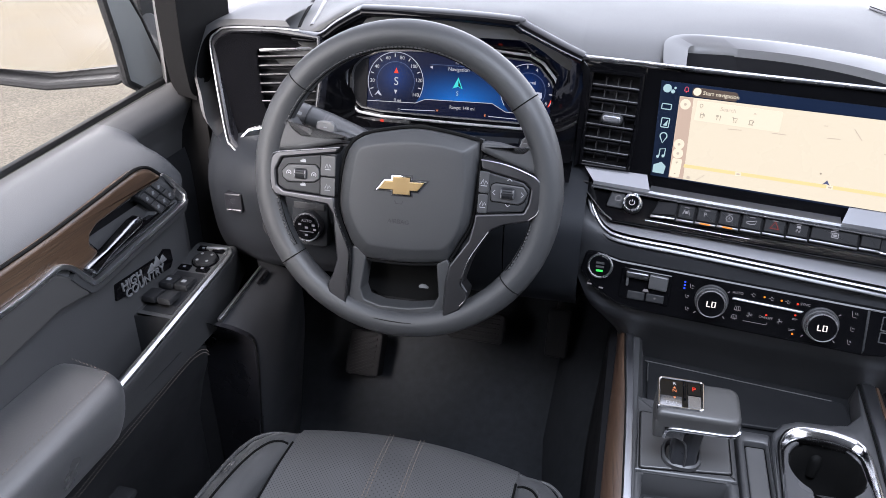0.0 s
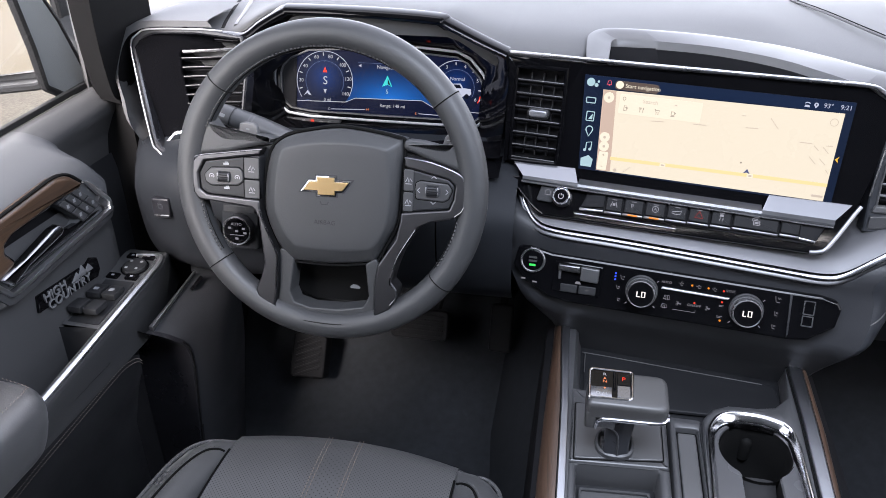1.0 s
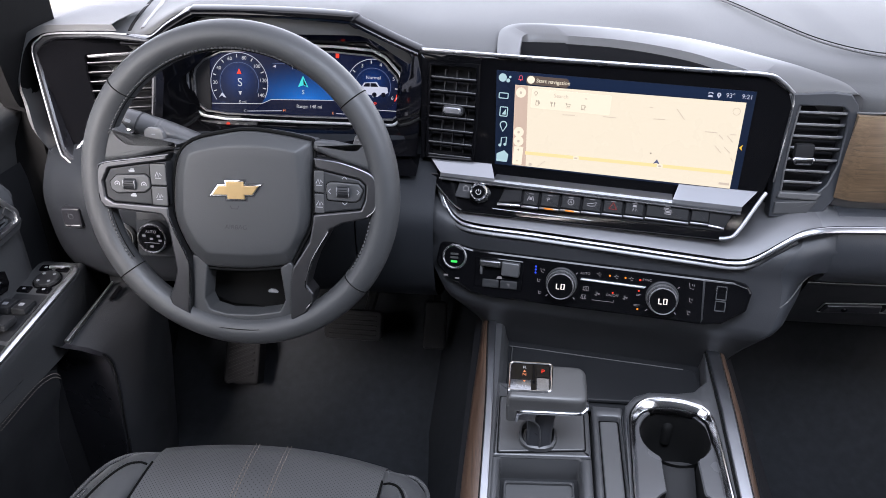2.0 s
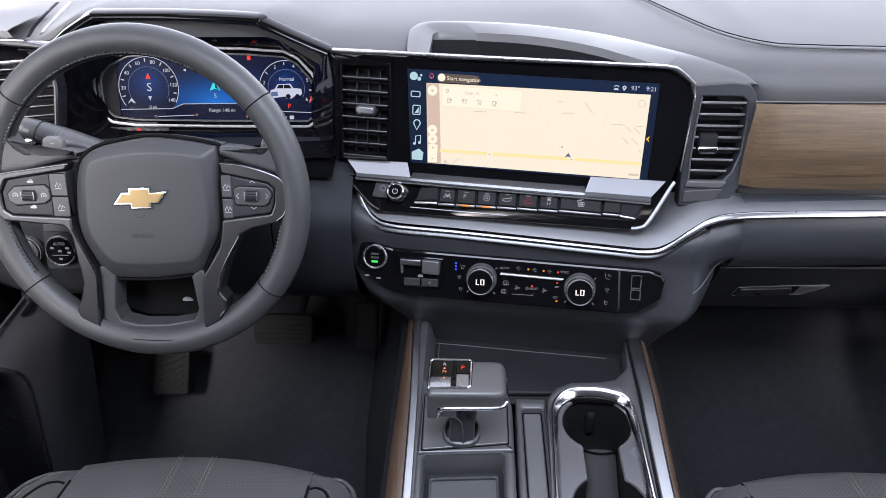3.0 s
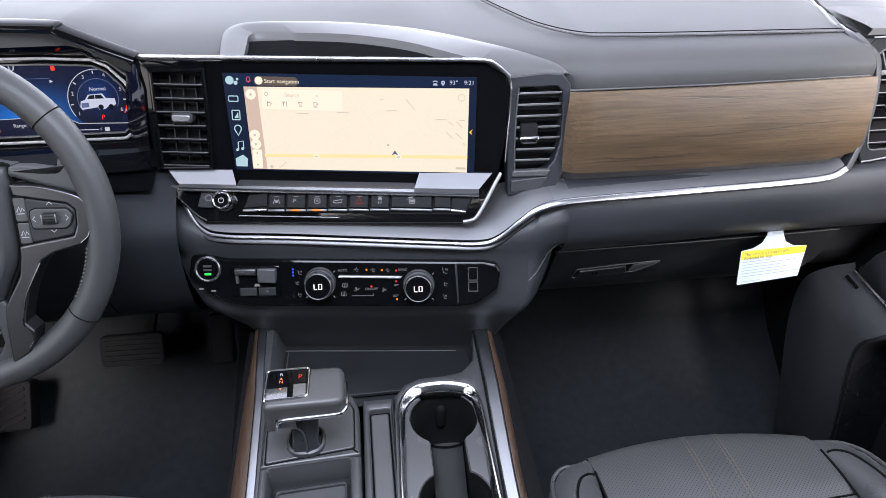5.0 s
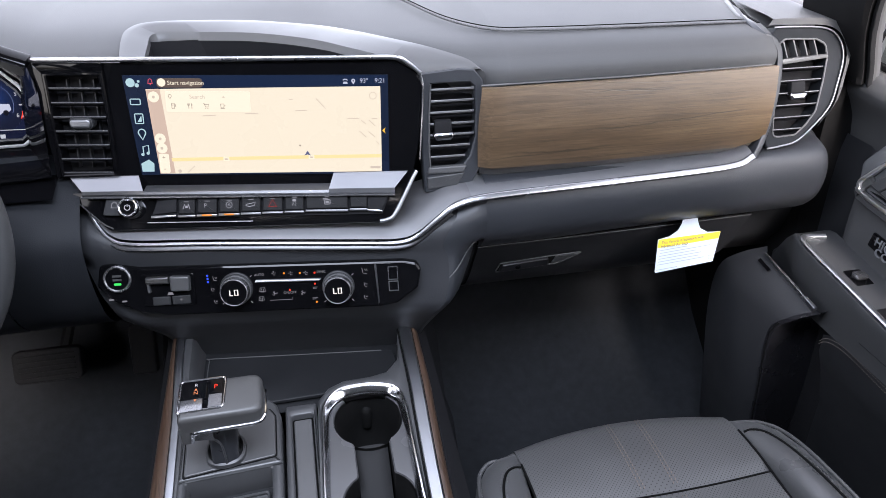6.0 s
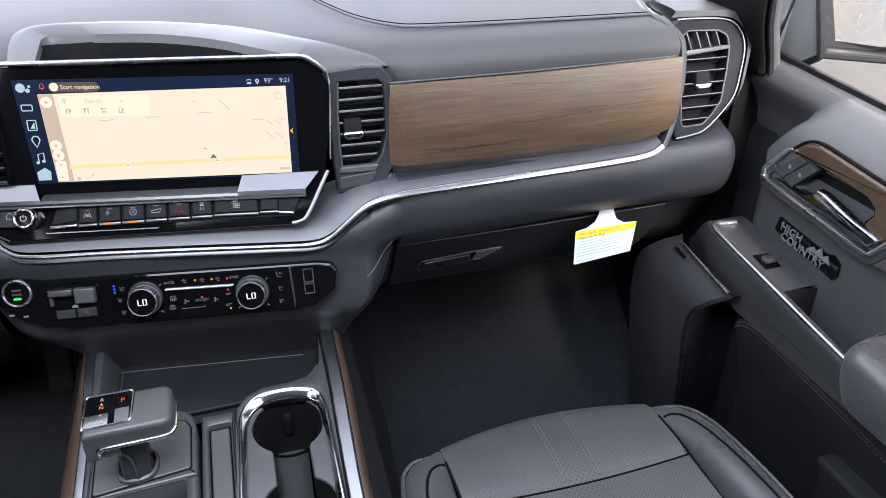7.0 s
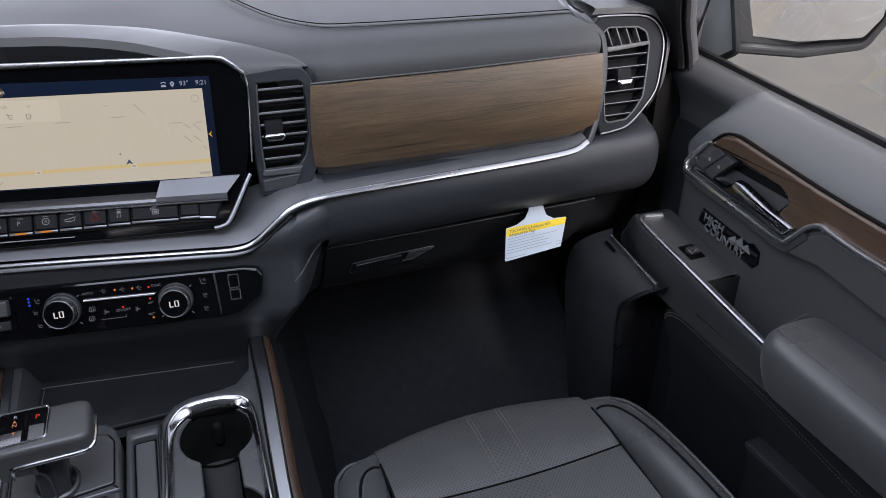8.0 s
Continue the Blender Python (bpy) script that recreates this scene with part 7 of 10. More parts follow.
# ---- seats ----
def seat(cx, label, split):
    """Front seat cushion with perforated centre, bolsters, piping and stitching. cx: its middle."""
    s = thing("car_seat", (cx, 0.5, 0.0), label, "seat", "front seats")
    top = lambda y, x: 0.297 - 0.010 * ((y - 0.66) / 0.1) ** 2 * (1 if y > 0.66 else 0) - 0.045 * max(0.0, 0.66 - y) * 1.0 + 0.010 * (x / 0.16) ** 2 * min(1.0, max(0.0, (0.712 - y) / 0.09))
    front = lambda x: 0.733 - 0.030 * (x / 0.17) ** 2

    def panel(x0, x1, y0, y1, nx, mat, name, lab, dz=0.0):
        rows = []
        for x in np.linspace(x0, x1, nx):
            f = front(x)
            line = []
            yb = min(y1, f)
            for q in np.linspace(0, 1, 12):
                y = y0 + (yb - y0) * q
                z = top(y, x) + dz
                line.append((cx + x, y, z - 0.004 * (abs(2 * q - 1)) ** 6))
            if y1 >= 0.70:
                z = line[-1][2]
                line += [(cx + x, f + 0.006, z - 0.006), (cx + x, f + 0.008, z - 0.018), (cx + x, f + 0.002, z - 0.05), (cx + x, f - 0.02, z - 0.10)]
            rows.append(line)
        return part(name, loft(rows), mat, s, lab, smooth=60)
    outer = 1 if cx > 0 else -1
    l0, l1 = (-0.160, 0.146) if outer > 0 else (-0.146, 0.160)
    for a, b, m, nm in ((l0, -0.024, PERF, "front_cushion"), (0.024, l1, PERF, "front_cushion"), (-0.024, 0.024, PERF_BIG, "front_strip")):
        panel(a, b, split + 0.0015, 0.74, 10, m, nm, "perforated black leather centre")
        panel(a, b, 0.22, split - 0.0015, 10, m, nm.replace("front", "rear"), "perforated black leather centre", dz=0.002)
    # seam between the two cushions
    part("cross_seam", sweep([(cx + x, split, top(split, x) - 0.003) for x in np.linspace(l0, l1, 12)], circle(0.002, 6)), SEAM, s)
    for x in (-0.0245, -0.0195, 0.0195, 0.0245):
        line = [(cx + x, y, top(y, x) + 0.0012) for y in np.linspace(split + 0.01, front(x), 10)]
        stitches(line, 0.0052, 0.0036, 0.0011, STITCH_TAN, s, lift=0.0006)
        line = [(cx + x, y, top(y, x) + 0.0032) for y in np.linspace(0.25, split - 0.006, 16)]
        stitches(line, 0.0052, 0.0036, 0.0011, STITCH_TAN, s, lift=0.0006)
    # bolsters
    for e in (-1, 1):
        xi, xo = (0.146, 0.212) if e == outer else (0.160, 0.234)
        w = xo - xi
        table = ((0.7065, 0.280, 0.03, 0.0), (0.703, 0.289, 0.22, 0.0), (0.695, 0.297, 0.45, 0.0), (0.683, 0.304, 0.64, 0.0), (0.660, 0.311, 0.84, 0.002), (0.62, 0.318, 0.95, 0.005), (0.563, 0.323, 1.0, 0.010), (0.50, 0.328, 1.0, 0.013), (0.40, 0.330, 1.0, 0.015), (0.22, 0.33, 1.0, 0.016))

        def section(y, z, grow, inn):
            x1 = xi + w * grow
            base = min(top(min(y, 0.70), xi), z + 0.001)
            return [(xi - 0.004 + inn, base - 0.012), (xi + 0.001 + inn, base + 0.001), (xi + inn + (0.18 * w - inn) * grow, base + (z - base) * 0.62), (xi + 0.42 * w * grow, z), (xi + 0.70 * w * grow, z - 0.001), (x1 - 0.08 * w * grow, z - 0.008), (x1, z - 0.022), (x1 + 0.004 * grow, z - 0.06), (x1, z - 0.13), (x1 - 0.012 * grow, 0.06)]

        def on_top(y, frac):
            """A point of the bolster's skin at y, a share of its width from the inner edge."""
            ys = [t[0] for t in table]
            row = [float(np.interp(-y, [-q for q in ys], [t[i] for t in table])) for i in range(1, 4)]
            sec = section(y, *row)
            x = sec[1][0] + (sec[6][0] - sec[1][0]) * frac
            return Vector((cx + e * x, y, float(np.interp(x, [q[0] for q in sec[1:7]], [q[1] for q in sec[1:7]])) + 0.0006))
        rings = [[(cx + e * a, t[0], b) for a, b in section(*t)] for t in table]
        face = [(cx + e * (xi + 0.001), 0.707, p[2] - 0.012) for p in rings[0]]
        bm = loft([[(p[0], 0.700, 0.06) for p in face], face, *rings])
        part("bolster", bm, LEATHER, s, "raised leather side bolster", smooth=70)
        pipe = [Vector((cx + e * (xi - 0.001), 0.709, 0.284))] + [Vector((cx + e * (section(*t)[5][0] + 0.002), t[0] + 0.0015, section(*t)[5][1] + 0.001)) for t in table[1:]]
        pipe = spline(pipe, 22)
        part("piping", sweep(pipe, circle(0.0028, 8), scale=[1.0 if i % 2 else 0.80 for i in range(len(pipe))]), LEATHER, s, "piped edge of the bolster")
        groove = [on_top(0.668, 0.02), on_top(0.666, 0.20), on_top(0.655, 0.38), on_top(0.63, 0.50), on_top(0.59, 0.56), on_top(0.53, 0.58), on_top(0.45, 0.58), on_top(0.35, 0.58), on_top(0.24, 0.58)]
        g = spline(groove, 6)
        part("bolster_seam", sweep(g, circle(0.0017, 6)), SEAM, s)
        for d in (-0.0038, 0.0038):
            line = []
            for i, p in enumerate(g):
                t = (g[min(i + 1, len(g) - 1)] - g[max(i - 1, 0)]).normalized()
                line.append(p + t.cross(Vector((0, 0, 1))).normalized() * d)
            stitches(line, 0.0058, 0.0042, 0.0011, STITCH, s, lift=0.0008)
        edge = [(cx + e * (xi + 0.000), y, top(min(y, 0.70), xi) + 0.0005) for y in np.linspace(0.24, 0.675, 20)]
        part("side_seam", sweep(edge, circle(0.0016, 6)), SEAM, s)
    part("cushion_base", box((cx, 0.47, 0.15), (0.43, 0.46, 0.16), 0.02), DARK, s, "dark seat base")
    part("seat_frame", box((cx, 0.47, 0.035), (0.40, 0.50, 0.07), 0.01), DARK, s)


seat(-0.437, "black perforated leather driver's seat with light stitching", 0.540)
seat(0.432, "black perforated leather passenger seat with light stitching", 0.6005)


# ---- doors ----
def door(s):
    """Front door lining. s: -1 for the driver's side, 1 for the passenger's."""
    left = s < 0
    d = thing("door_1" if left else "door_2", (s * 0.85, 0.4, 0.0), "closed front door with dark lining, walnut grip panel and chrome trim", "door", kind="structure")
    F = plane_frame((s * 0.79, 0, 0), (0, -s, 0), (0, 0, 1))
    Y = lambda pts: [(-s * y, z) for y, z in pts]
    sill = lambda y: 0.704 + (y - 0.938) * 0.062
    # upper pad: stands proud behind a curved front edge
    edge_z, edge_y = [0.560, 0.576, 0.586, 0.612, 0.652, 0.695, 0.72], [0.800, 0.826, 0.840, 0.843, 0.814, 0.770, 0.74]
    x_in = lambda z: float(np.interp(z, [0.56, 0.62, 0.640, 0.655, 0.668, 0.680, 0.690, 0.699, 0.71], [0.790, 0.789, 0.7905, 0.794, 0.800, 0.8085, 0.819, 0.832, 0.850]))
    x_out = lambda z: float(np.interp(z, [0.56, 0.60, 0.63, 0.655, 0.672, 0.685, 0.70, 0.71], [0.868, 0.866, 0.860, 0.847, 0.836, 0.835, 0.843, 0.855]))
    hole = [(0.735, 0.622), (0.725, 0.622), (0.645, 0.617), (0.634, 0.612), (0.631, 0.603), (0.641, 0.590), (0.622, 0.582), (0.634, 0.572), (0.71, 0.580), (0.755, 0.585)]
    def inside(poly, y, z):
        n = 0
        for (a, b), (e, f) in zip(poly, poly[1:] + poly[:1]):
            n += (b > z) != (f > z) and y < (e - a) * (z - b) / (f - b) + a
        return n % 2 == 1
    def skin_row(y_of, deep):
        """One upright line of the upper lining; y_of gives its place along the door at each height."""
        row = []
        for q in np.linspace(0, 1, 22):
            zz = 0.7035 * (1 - q) + 0.56 * q
            y = y_of(zz)
            zs = sill(y)
            z = zs - 0.0005 - (zs - 0.0605 - 0.4995) * q
            k = min(1.0, max(0.0, (float(np.interp(zz, edge_z, edge_y)) - y) / 0.034 + 0.5))
            k = k * k * (3 - 2 * k)
            sunk = 0.028 if deep and inside(hole, y, z) else 0.0
            if q == 0:
                row += [(s * 0.872, y, zs - 0.006), (s * 0.866, y, zs)]
            row.append((s * (x_out(zz) + (x_in(zz) - x_out(zz)) * k + sunk), y, z))
        return row
    seam_y = lambda zz: float(np.interp(zz, edge_z, edge_y)) + 0.014
    front = [skin_row(lambda zz: 0.955 + (seam_y(zz) - 0.955) * f, False) for f in np.linspace(0, 1, 14)]
    # same lining as the pad behind; its darker colour stands for shade
    part("front_trim", loft(front), DOOR_FRONT_SHADED, d, "front section of the door lining, shade painted in its colour", smooth=60)
    behind = [skin_row(lambda zz: seam_y(zz) + (-0.15 - seam_y(zz)) * f, True) for f in list(np.linspace(0, 0.31, 56)) + [0.38, 0.48, 0.62, 0.8, 1.0]]
    part("upper_pad", loft(behind), DOOR_PAD, d, "soft charcoal upper door pad", smooth=60)
    part("window_seal", sweep([(s * 0.870, y, sill(y) + 0.003) for y in (0.95, 0.6, 0.2, -0.15)], rounded([(-0.004, -0.003), (0.004, -0.003), (0.004, 0.005), (-0.004, 0.005)], 0.001, 2)), RUBBER, d, "black window seal")
    # middle face with a rounded front edge
    strip = lambda y, x: [(s * (x + 0.006), y, 0.60), (s * (x + 0.001), y, 0.575), (s * x, y, 0.52), (s * (x + 0.002), y, 0.42), (s * (x + 0.002), y, 0.38)]
    # front edge takes a darker material in place of the shade there
    part("front_face", loft([strip(y, x) for y, x in ((0.97, 0.856), (0.895, 0.854), (0.872, 0.844), (0.858, 0.828), (0.853, 0.820))]), GLOVE, d, "front edge of the door lining, coloured darker for shade", smooth=60)
    part("middle_face", loft([strip(y, x) for y, x in ((0.853, 0.820), (0.847, 0.812), (0.838, 0.803), (0.82, 0.798), (0.70, 0.798), (0.40, 0.798), (-0.15, 0.798))]), DOOR_FLANK, d, "dark door lining", smooth=60)
    # walnut band
    wood = [(-0.15, 0.634), (0.30, 0.634), (0.506, 0.637), (0.588, 0.641), (0.69, 0.650), (0.73, 0.653), (0.756, 0.646), (0.777, 0.628), (0.768, 0.624), (0.727, 0.626), (0.643, 0.621), (0.629, 0.615), (0.625, 0.604), (0.637, 0.588), (0.606, 0.578), (0.587, 0.590), (0.568, 0.600), (0.543, 0.602), (0.495, 0.600), (0.30, 0.597), (-0.15, 0.597)]
    part("walnut_band", prism(rounded(Y(wood), 0.004, 2), F, 0.0065, -0.008, 0.0045, 4), WOOD_DOOR, d, "walnut band with a pull recess", smooth=50)
    groove = [F @ Vector((-s * y, z + 0.002, 0.003)) for y, z in wood[:8]]
    part("walnut_groove", sweep(spline(groove, 3), circle(0.0022, 6)), SEAM, d)
    rec = rounded([(0.742, 0.623), (0.727, 0.6245), (0.643, 0.6195), (0.631, 0.614), (0.628, 0.604), (0.639, 0.589), (0.613, 0.581), (0.628, 0.567), (0.71, 0.575), (0.77, 0.581)], 0.002, 2)
    part("grip_recess", loft([[F @ Vector((a, b, h)) for a, b in Y([tuple(p) for p in rec])] for h in (0.002, -0.022)], closed_ring=True), SLAT, d, "dark pull recess")
    part("recess_floor", prism(Y([tuple(p) for p in rec]), F, -0.020, -0.024), SLAT, d)
    # chrome bezel round handle and buttons
    bez = [(0.7735, 0.6315), (0.7795, 0.629), (0.787, 0.621), (0.800, 0.605), (0.8135, 0.589), (0.8135, 0.580), (0.805, 0.5735), (0.70, 0.5655), (0.623, 0.5585), (0.608, 0.566), (0.590, 0.590), (0.578, 0.600), (0.566, 0.604), (0.543, 0.6015), (0.495, 0.5985), (0.30, 0.5955), (-0.15, 0.5955)]
    path = [F @ Vector((-s * p.x, p.y, 0.0075)) for p in spline([(a, b, 0) for a, b in bez], 4)]
    part("chrome_bezel", sweep(path, rounded([(-0.003, -0.0042), (0.003, -0.0042), (0.003, 0.0036), (-0.003, 0.0036)], 0.0015, 2), up=(-s, 0, 0), scale=[min(1.0, 0.35 + 0.06 * i) for i in range(len(path))]), RAIL_CHROME, d, "chrome bezel of the grip")
    dark = [F @ Vector((-s * p.x, p.y - 0.006, 0.003)) for p in spline([(a, b, 0) for a, b in bez[3:11]], 4)]
    part("bezel_backing", sweep(dark, rounded([(-0.008, -0.004), (0.008, -0.004), (0.008, 0.004), (-0.008, 0.004)], 0.002, 2), up=(-s, 0, 0)), PLASTIC, d, "grey edge below the bezel")
    # handle
    hd = [(0.602, 0.584), (0.646, 0.588), (0.700, 0.600), (0.713, 0.600), (0.720, 0.592), (0.712, 0.586), (0.650, 0.577), (0.619, 0.567)]
    part("door_handle", prism(rounded(Y(hd), 0.003, 2), F, 0.012, 0.0, 0.0045, 4), STRIP, d, "chrome inside door handle")
    part("handle_well", prism(Y([(0.619, 0.566), (0.65, 0.576), (0.712, 0.585), (0.722, 0.590), (0.735, 0.583), (0.80, 0.579), (0.70, 0.569), (0.625, 0.562)]), F, 0.002, -0.006), GLOSS, d)
    # buttons
    bt = [(0.722, 0.622), (0.761, 0.630), (0.806, 0.586), (0.763, 0.579)]
    bp = part("button_plate", prism(rounded(Y(bt), 0.003, 2), F, 0.004, -0.006, 0.002), DARK, d, "dark lock and memory button block" if left else "dark lock button block")
    qa, qb, qc, qd = (Vector(p) for p in bt)
    n1, n2 = (3, 2) if left else (2, 1)
    for i in range(n1):
        for j in range(n2):
            f = lambda u, v: (qa.lerp(qb, u)).lerp(qd.lerp(qc, u), v)
            u0, u1, v0, v1 = i / n1 + 0.03, (i + 1) / n1 - 0.03, j / n2 * 0.9 + 0.06, (j + 1) / n2 * 0.9 + 0.01
            quad = [f(u0, v0), f(u1, v0), f(u1, v1), f(u0, v1)]
            part("button", prism(rounded(Y([tuple(q) for q in quad]), 0.0015, 2), F, 0.0058, 0.0, 0.001), PLASTIC, bp)
            m = f((u0 + u1) / 2, (v0 + v1) / 2)
            part("button_mark", prism([(-s * m.x + a, m.y + b) for a, b in ((-0.0022, -0.0025), (0.0022, -0.0025), (0.0022, 0.002), (-0.0022, 0.0025))], F, 0.0062, 0.004), MARK, bp)
    # ribbed speaker cloth below the chrome
    sp = [(-0.15, 0.590), (0.489, 0.5925), (0.545, 0.596), (0.566, 0.5965), (0.585, 0.582), (0.612, 0.5585), (0.606, 0.546), (0.559, 0.553), (0.472, 0.543), (-0.15, 0.535)]
    part("speaker_cloth", prism(rounded(Y(sp), 0.003, 2), F, 0.005, -0.008, 0.003), CLOTHMESH, d, "ribbed grey cloth panel")
    rows = [[(s * (x + 0.002), y, 0.381), (s * (x + 0.004), y, 0.30), (s * (x + 0.006), y, 0.10), (s * (x + 0.01), y, -0.02)] for y, x in ((0.97, 0.856), (0.895, 0.854), (0.872, 0.844), (0.858, 0.828), (0.847, 0.812), (0.838, 0.803), (0.82, 0.798), (0.40, 0.798), (-0.15, 0.798))]
    part("lower_face", loft(rows), SLAT, d, "black lower face of the door lining", smooth=60)
    # badge
    B = plane_frame((s * 0.797, 0.720, 0.5065), (0, -s, -0.05), (0, 0, 1))
    bd = part("badge", prism(rounded([(-0.063, -0.006), (0.055, -0.015), (0.062, -0.006), (0.060, 0.012), (0.046, 0.018), (0.036, 0.013), (-0.060, 0.016)], 0.002, 2), B, 0.002, -0.003, 0.001), GLOSS, d, "dark badge with raised silver lettering")
    letters("badge_lettering", "HIGH", 0.0175, at(B, -0.030, 0.0072, 0.0028), BADGE, bd, 0.0012)
    letters("badge_lettering", "COUNTRY", 0.0175, at(B, -0.004, -0.0058, 0.0028), BADGE, bd, 0.0012)
    for px, h in ((0.012, 0.006), (0.024, 0.011), (0.037, 0.007)):
        part("badge_peak", prism([(px - 0.010, 0.002), (px + 0.010, 0.002), (px + 0.002, 0.006 + h)], B, 0.0038, 0.001, 0.0008), BADGE, bd)
    # ledge with switches, pocket and armrest: one flank runs from the ledge's chrome edge down to the stitched seam
    zl = lambda y: 0.484 - 0.125 * (0.846 - y) if y > 0.55 else 0.447
    top_z = lambda y: zl(y) if y < 0.850 else float(np.interp(y, [0.850, 0.862, 0.874, 0.888, 0.912, 0.95, 0.97], [0.4845, 0.4835, 0.4770, 0.4670, 0.4480, 0.4066, 0.390]))
    top_x = lambda y: float(np.interp(y, [-0.15, 0.840, 0.862, 0.88, 0.91, 0.97], [0.7360, 0.7360, 0.7420, 0.7520, 0.7700, 0.800]))
    rows = []
    for y in [0.97, 0.95, 0.93, 0.912, 0.90, 0.888, 0.88, 0.874, 0.868, 0.862, 0.856, 0.850, 0.84, 0.82, 0.80, 0.75, 0.70, 0.65, 0.60, 0.55, 0.45, 0.30, 0.10, -0.15]:
        x, z = top_x(y), top_z(y)
        e = max(0.0, (x - 0.736) / 0.064)
        at_z = lambda q, xx: (s * (xx + (0.800 - xx) * e), y, z - (z - 0.3705) * q)
        rows.append([(s * (x + 0.012), y, z - 0.0006), (s * (x + 0.005), y, z + 0.0004), (s * (x + 0.0008), y, z - 0.0016), (s * (x - 0.0004), y, z - 0.006)] + [at_z(q, xx) for q, xx in ((0.22, 0.7395), (0.45, 0.7450), (0.70, 0.7520), (0.92, 0.7578), (1.0, 0.7590))])
    part("ledge_flank", loft(rows), DOOR_FLANK, d, "charcoal flank of the switch ledge and armrest", smooth=50)
    under = [[(s * (0.759 + (0.800 - 0.759) * max(0.0, (top_x(y) - 0.736) / 0.064)), y, 0.3705), (s * 0.803, y, 0.362)] for y in (0.97, 0.90, 0.86, 0.82, 0.79, 0.77)]
    part("flank_underside", loft(under), DARK, d, "dark underside of the flank")
    rows = []
    for y in (0.905, 0.888, 0.874, 0.862, 0.85, 0.80, 0.75, 0.690):
        rows.append([(s * (top_x(y) + 0.010), y, top_z(y) - 0.0005), (s * 0.802, y, top_z(y) + 0.0010 * (y < 0.86))])
    part("switch_ledge", loft(rows), CONSOLE, d, "charcoal ledge that carries the window switches", smooth=50)
    part("ledge_end", loft([[(s * 0.746, 0.690, zl(0.69) - 0.0005), (s * 0.772, 0.689, zl(0.69)), (s * 0.802, 0.684, zl(0.69))], [(s * 0.752, 0.690, 0.40), (s * 0.772, 0.689, 0.40), (s * 0.802, 0.684, 0.40)]]), DARK, d, "dark rear face of the ledge")
    part("pocket_wall", loft([[(s * 0.747, y, zl(y) - 0.001), (s * 0.752, y, 0.400)] for y in (0.692, 0.65, 0.60, 0.55, 0.45)]), DARK, d, "inner wall of the door pocket")
    part("pocket_floor", loft([[(s * 0.802, y, 0.402), (s * 0.750, y, 0.402)] for y in (0.70, 0.45)]), DARK, d, "dark pocket floor")
    strip = [(s * 0.779, 0.8435, 0.4868), (s * 0.762, 0.8475, 0.4866), (s * 0.749, 0.8490, 0.4864), (s * 0.7425, 0.8440, 0.4855), (s * 0.7405, 0.834, 0.4832)] + [(s * 0.7395, y, zl(y) + 0.0008) for y in (0.80, 0.75, 0.68, 0.62, 0.540)]
    part("chrome_line", sweep(spline(strip, 5), rounded([(-0.0044, -0.003), (0.0040, -0.003), (0.0040, 0.0016), (0.0010, 0.0026), (-0.0036, 0.0006)], 0.0009, 2)), RAIL_CHROME, d, "chrome line along the ledge")
    # switches
    L = plane_frame((s * 0.772, 0.76, zl(0.76)), (1, 0, 0), (0, 1, 0.125))
    if left:
        for y in (-0.045, -0.005):
            for x in (-0.0125, 0.0105):
                part("window_switch", box((x - 0.002, y, 0.004), (0.020, 0.026, 0.010), 0.003, L @ Matrix.Rotation(radians(-10), 4, "X")), DARK, d, "window switch")
                part("switch_mark", prism(rect(x - 0.006, y - 0.003, x + 0.001, y + 0.003, 0.001), L, 0.0105, 0.008), MARK, d)
        part("switch_hollow", prism(rect(-0.026, -0.064, 0.022, 0.026, 0.003), L, 0.0008, -0.004), DARK, d, "dark switch hollow")
        part("mirror_dial", prism(disc(0.017, 0.004, 0.058, 24), L, 0.006, 0.0, 0.002), DARK, d, "round mirror dial")
        part("mirror_dial_ring", ring_prism(disc(0.0195, 0.004, 0.058, 24), disc(0.0175, 0.004, 0.058, 24), L, 0.0015, -0.001), GLOSS, d)
        for i in range(4):
            a = math.pi / 4 + i * math.pi / 2
            part("switch_mark", prism(disc(0.0022, 0.004 + 0.011 * math.cos(a), 0.058 + 0.011 * math.sin(a), 8), L, 0.0066, 0.004), MARK, d)
        for x, y in ((-0.016, 0.035), (0.012, 0.036), (-0.012, 0.083), (0.012, 0.084)):
            part("mirror_button", prism(rect(x - 0.009, y - 0.006, x + 0.009, y + 0.006, 0.002), L, 0.003, -0.001, 0.001), GLOSS, d)
            part("switch_mark", prism(rect(x - 0.002, y - 0.0015, x + 0.002, y + 0.0015), L, 0.0036, 0.002), MARK, d)
    else:
        part("switch_hollow", prism(rect(-0.018, -0.024, 0.008, 0.008, 0.002), L, 0.0008, -0.004), GLOSS, d, "black switch hollow")
        part("window_switch", box((-0.005, -0.010, 0.003), (0.018, 0.014, 0.008), 0.003, L @ Matrix.Rotation(radians(-10), 4, "X")), SMOKE, d, "window switch")
        part("switch_mark", prism(rect(-0.008, -0.013, -0.002, -0.009, 0.001), L, 0.0082, 0.008), MARK, d)
    # armrest
    rows = []
    bend = [(0.566 - 0.040 * (1 - math.cos(a)), math.sin(a)) for a in np.linspace(0, math.pi / 2, 9)]
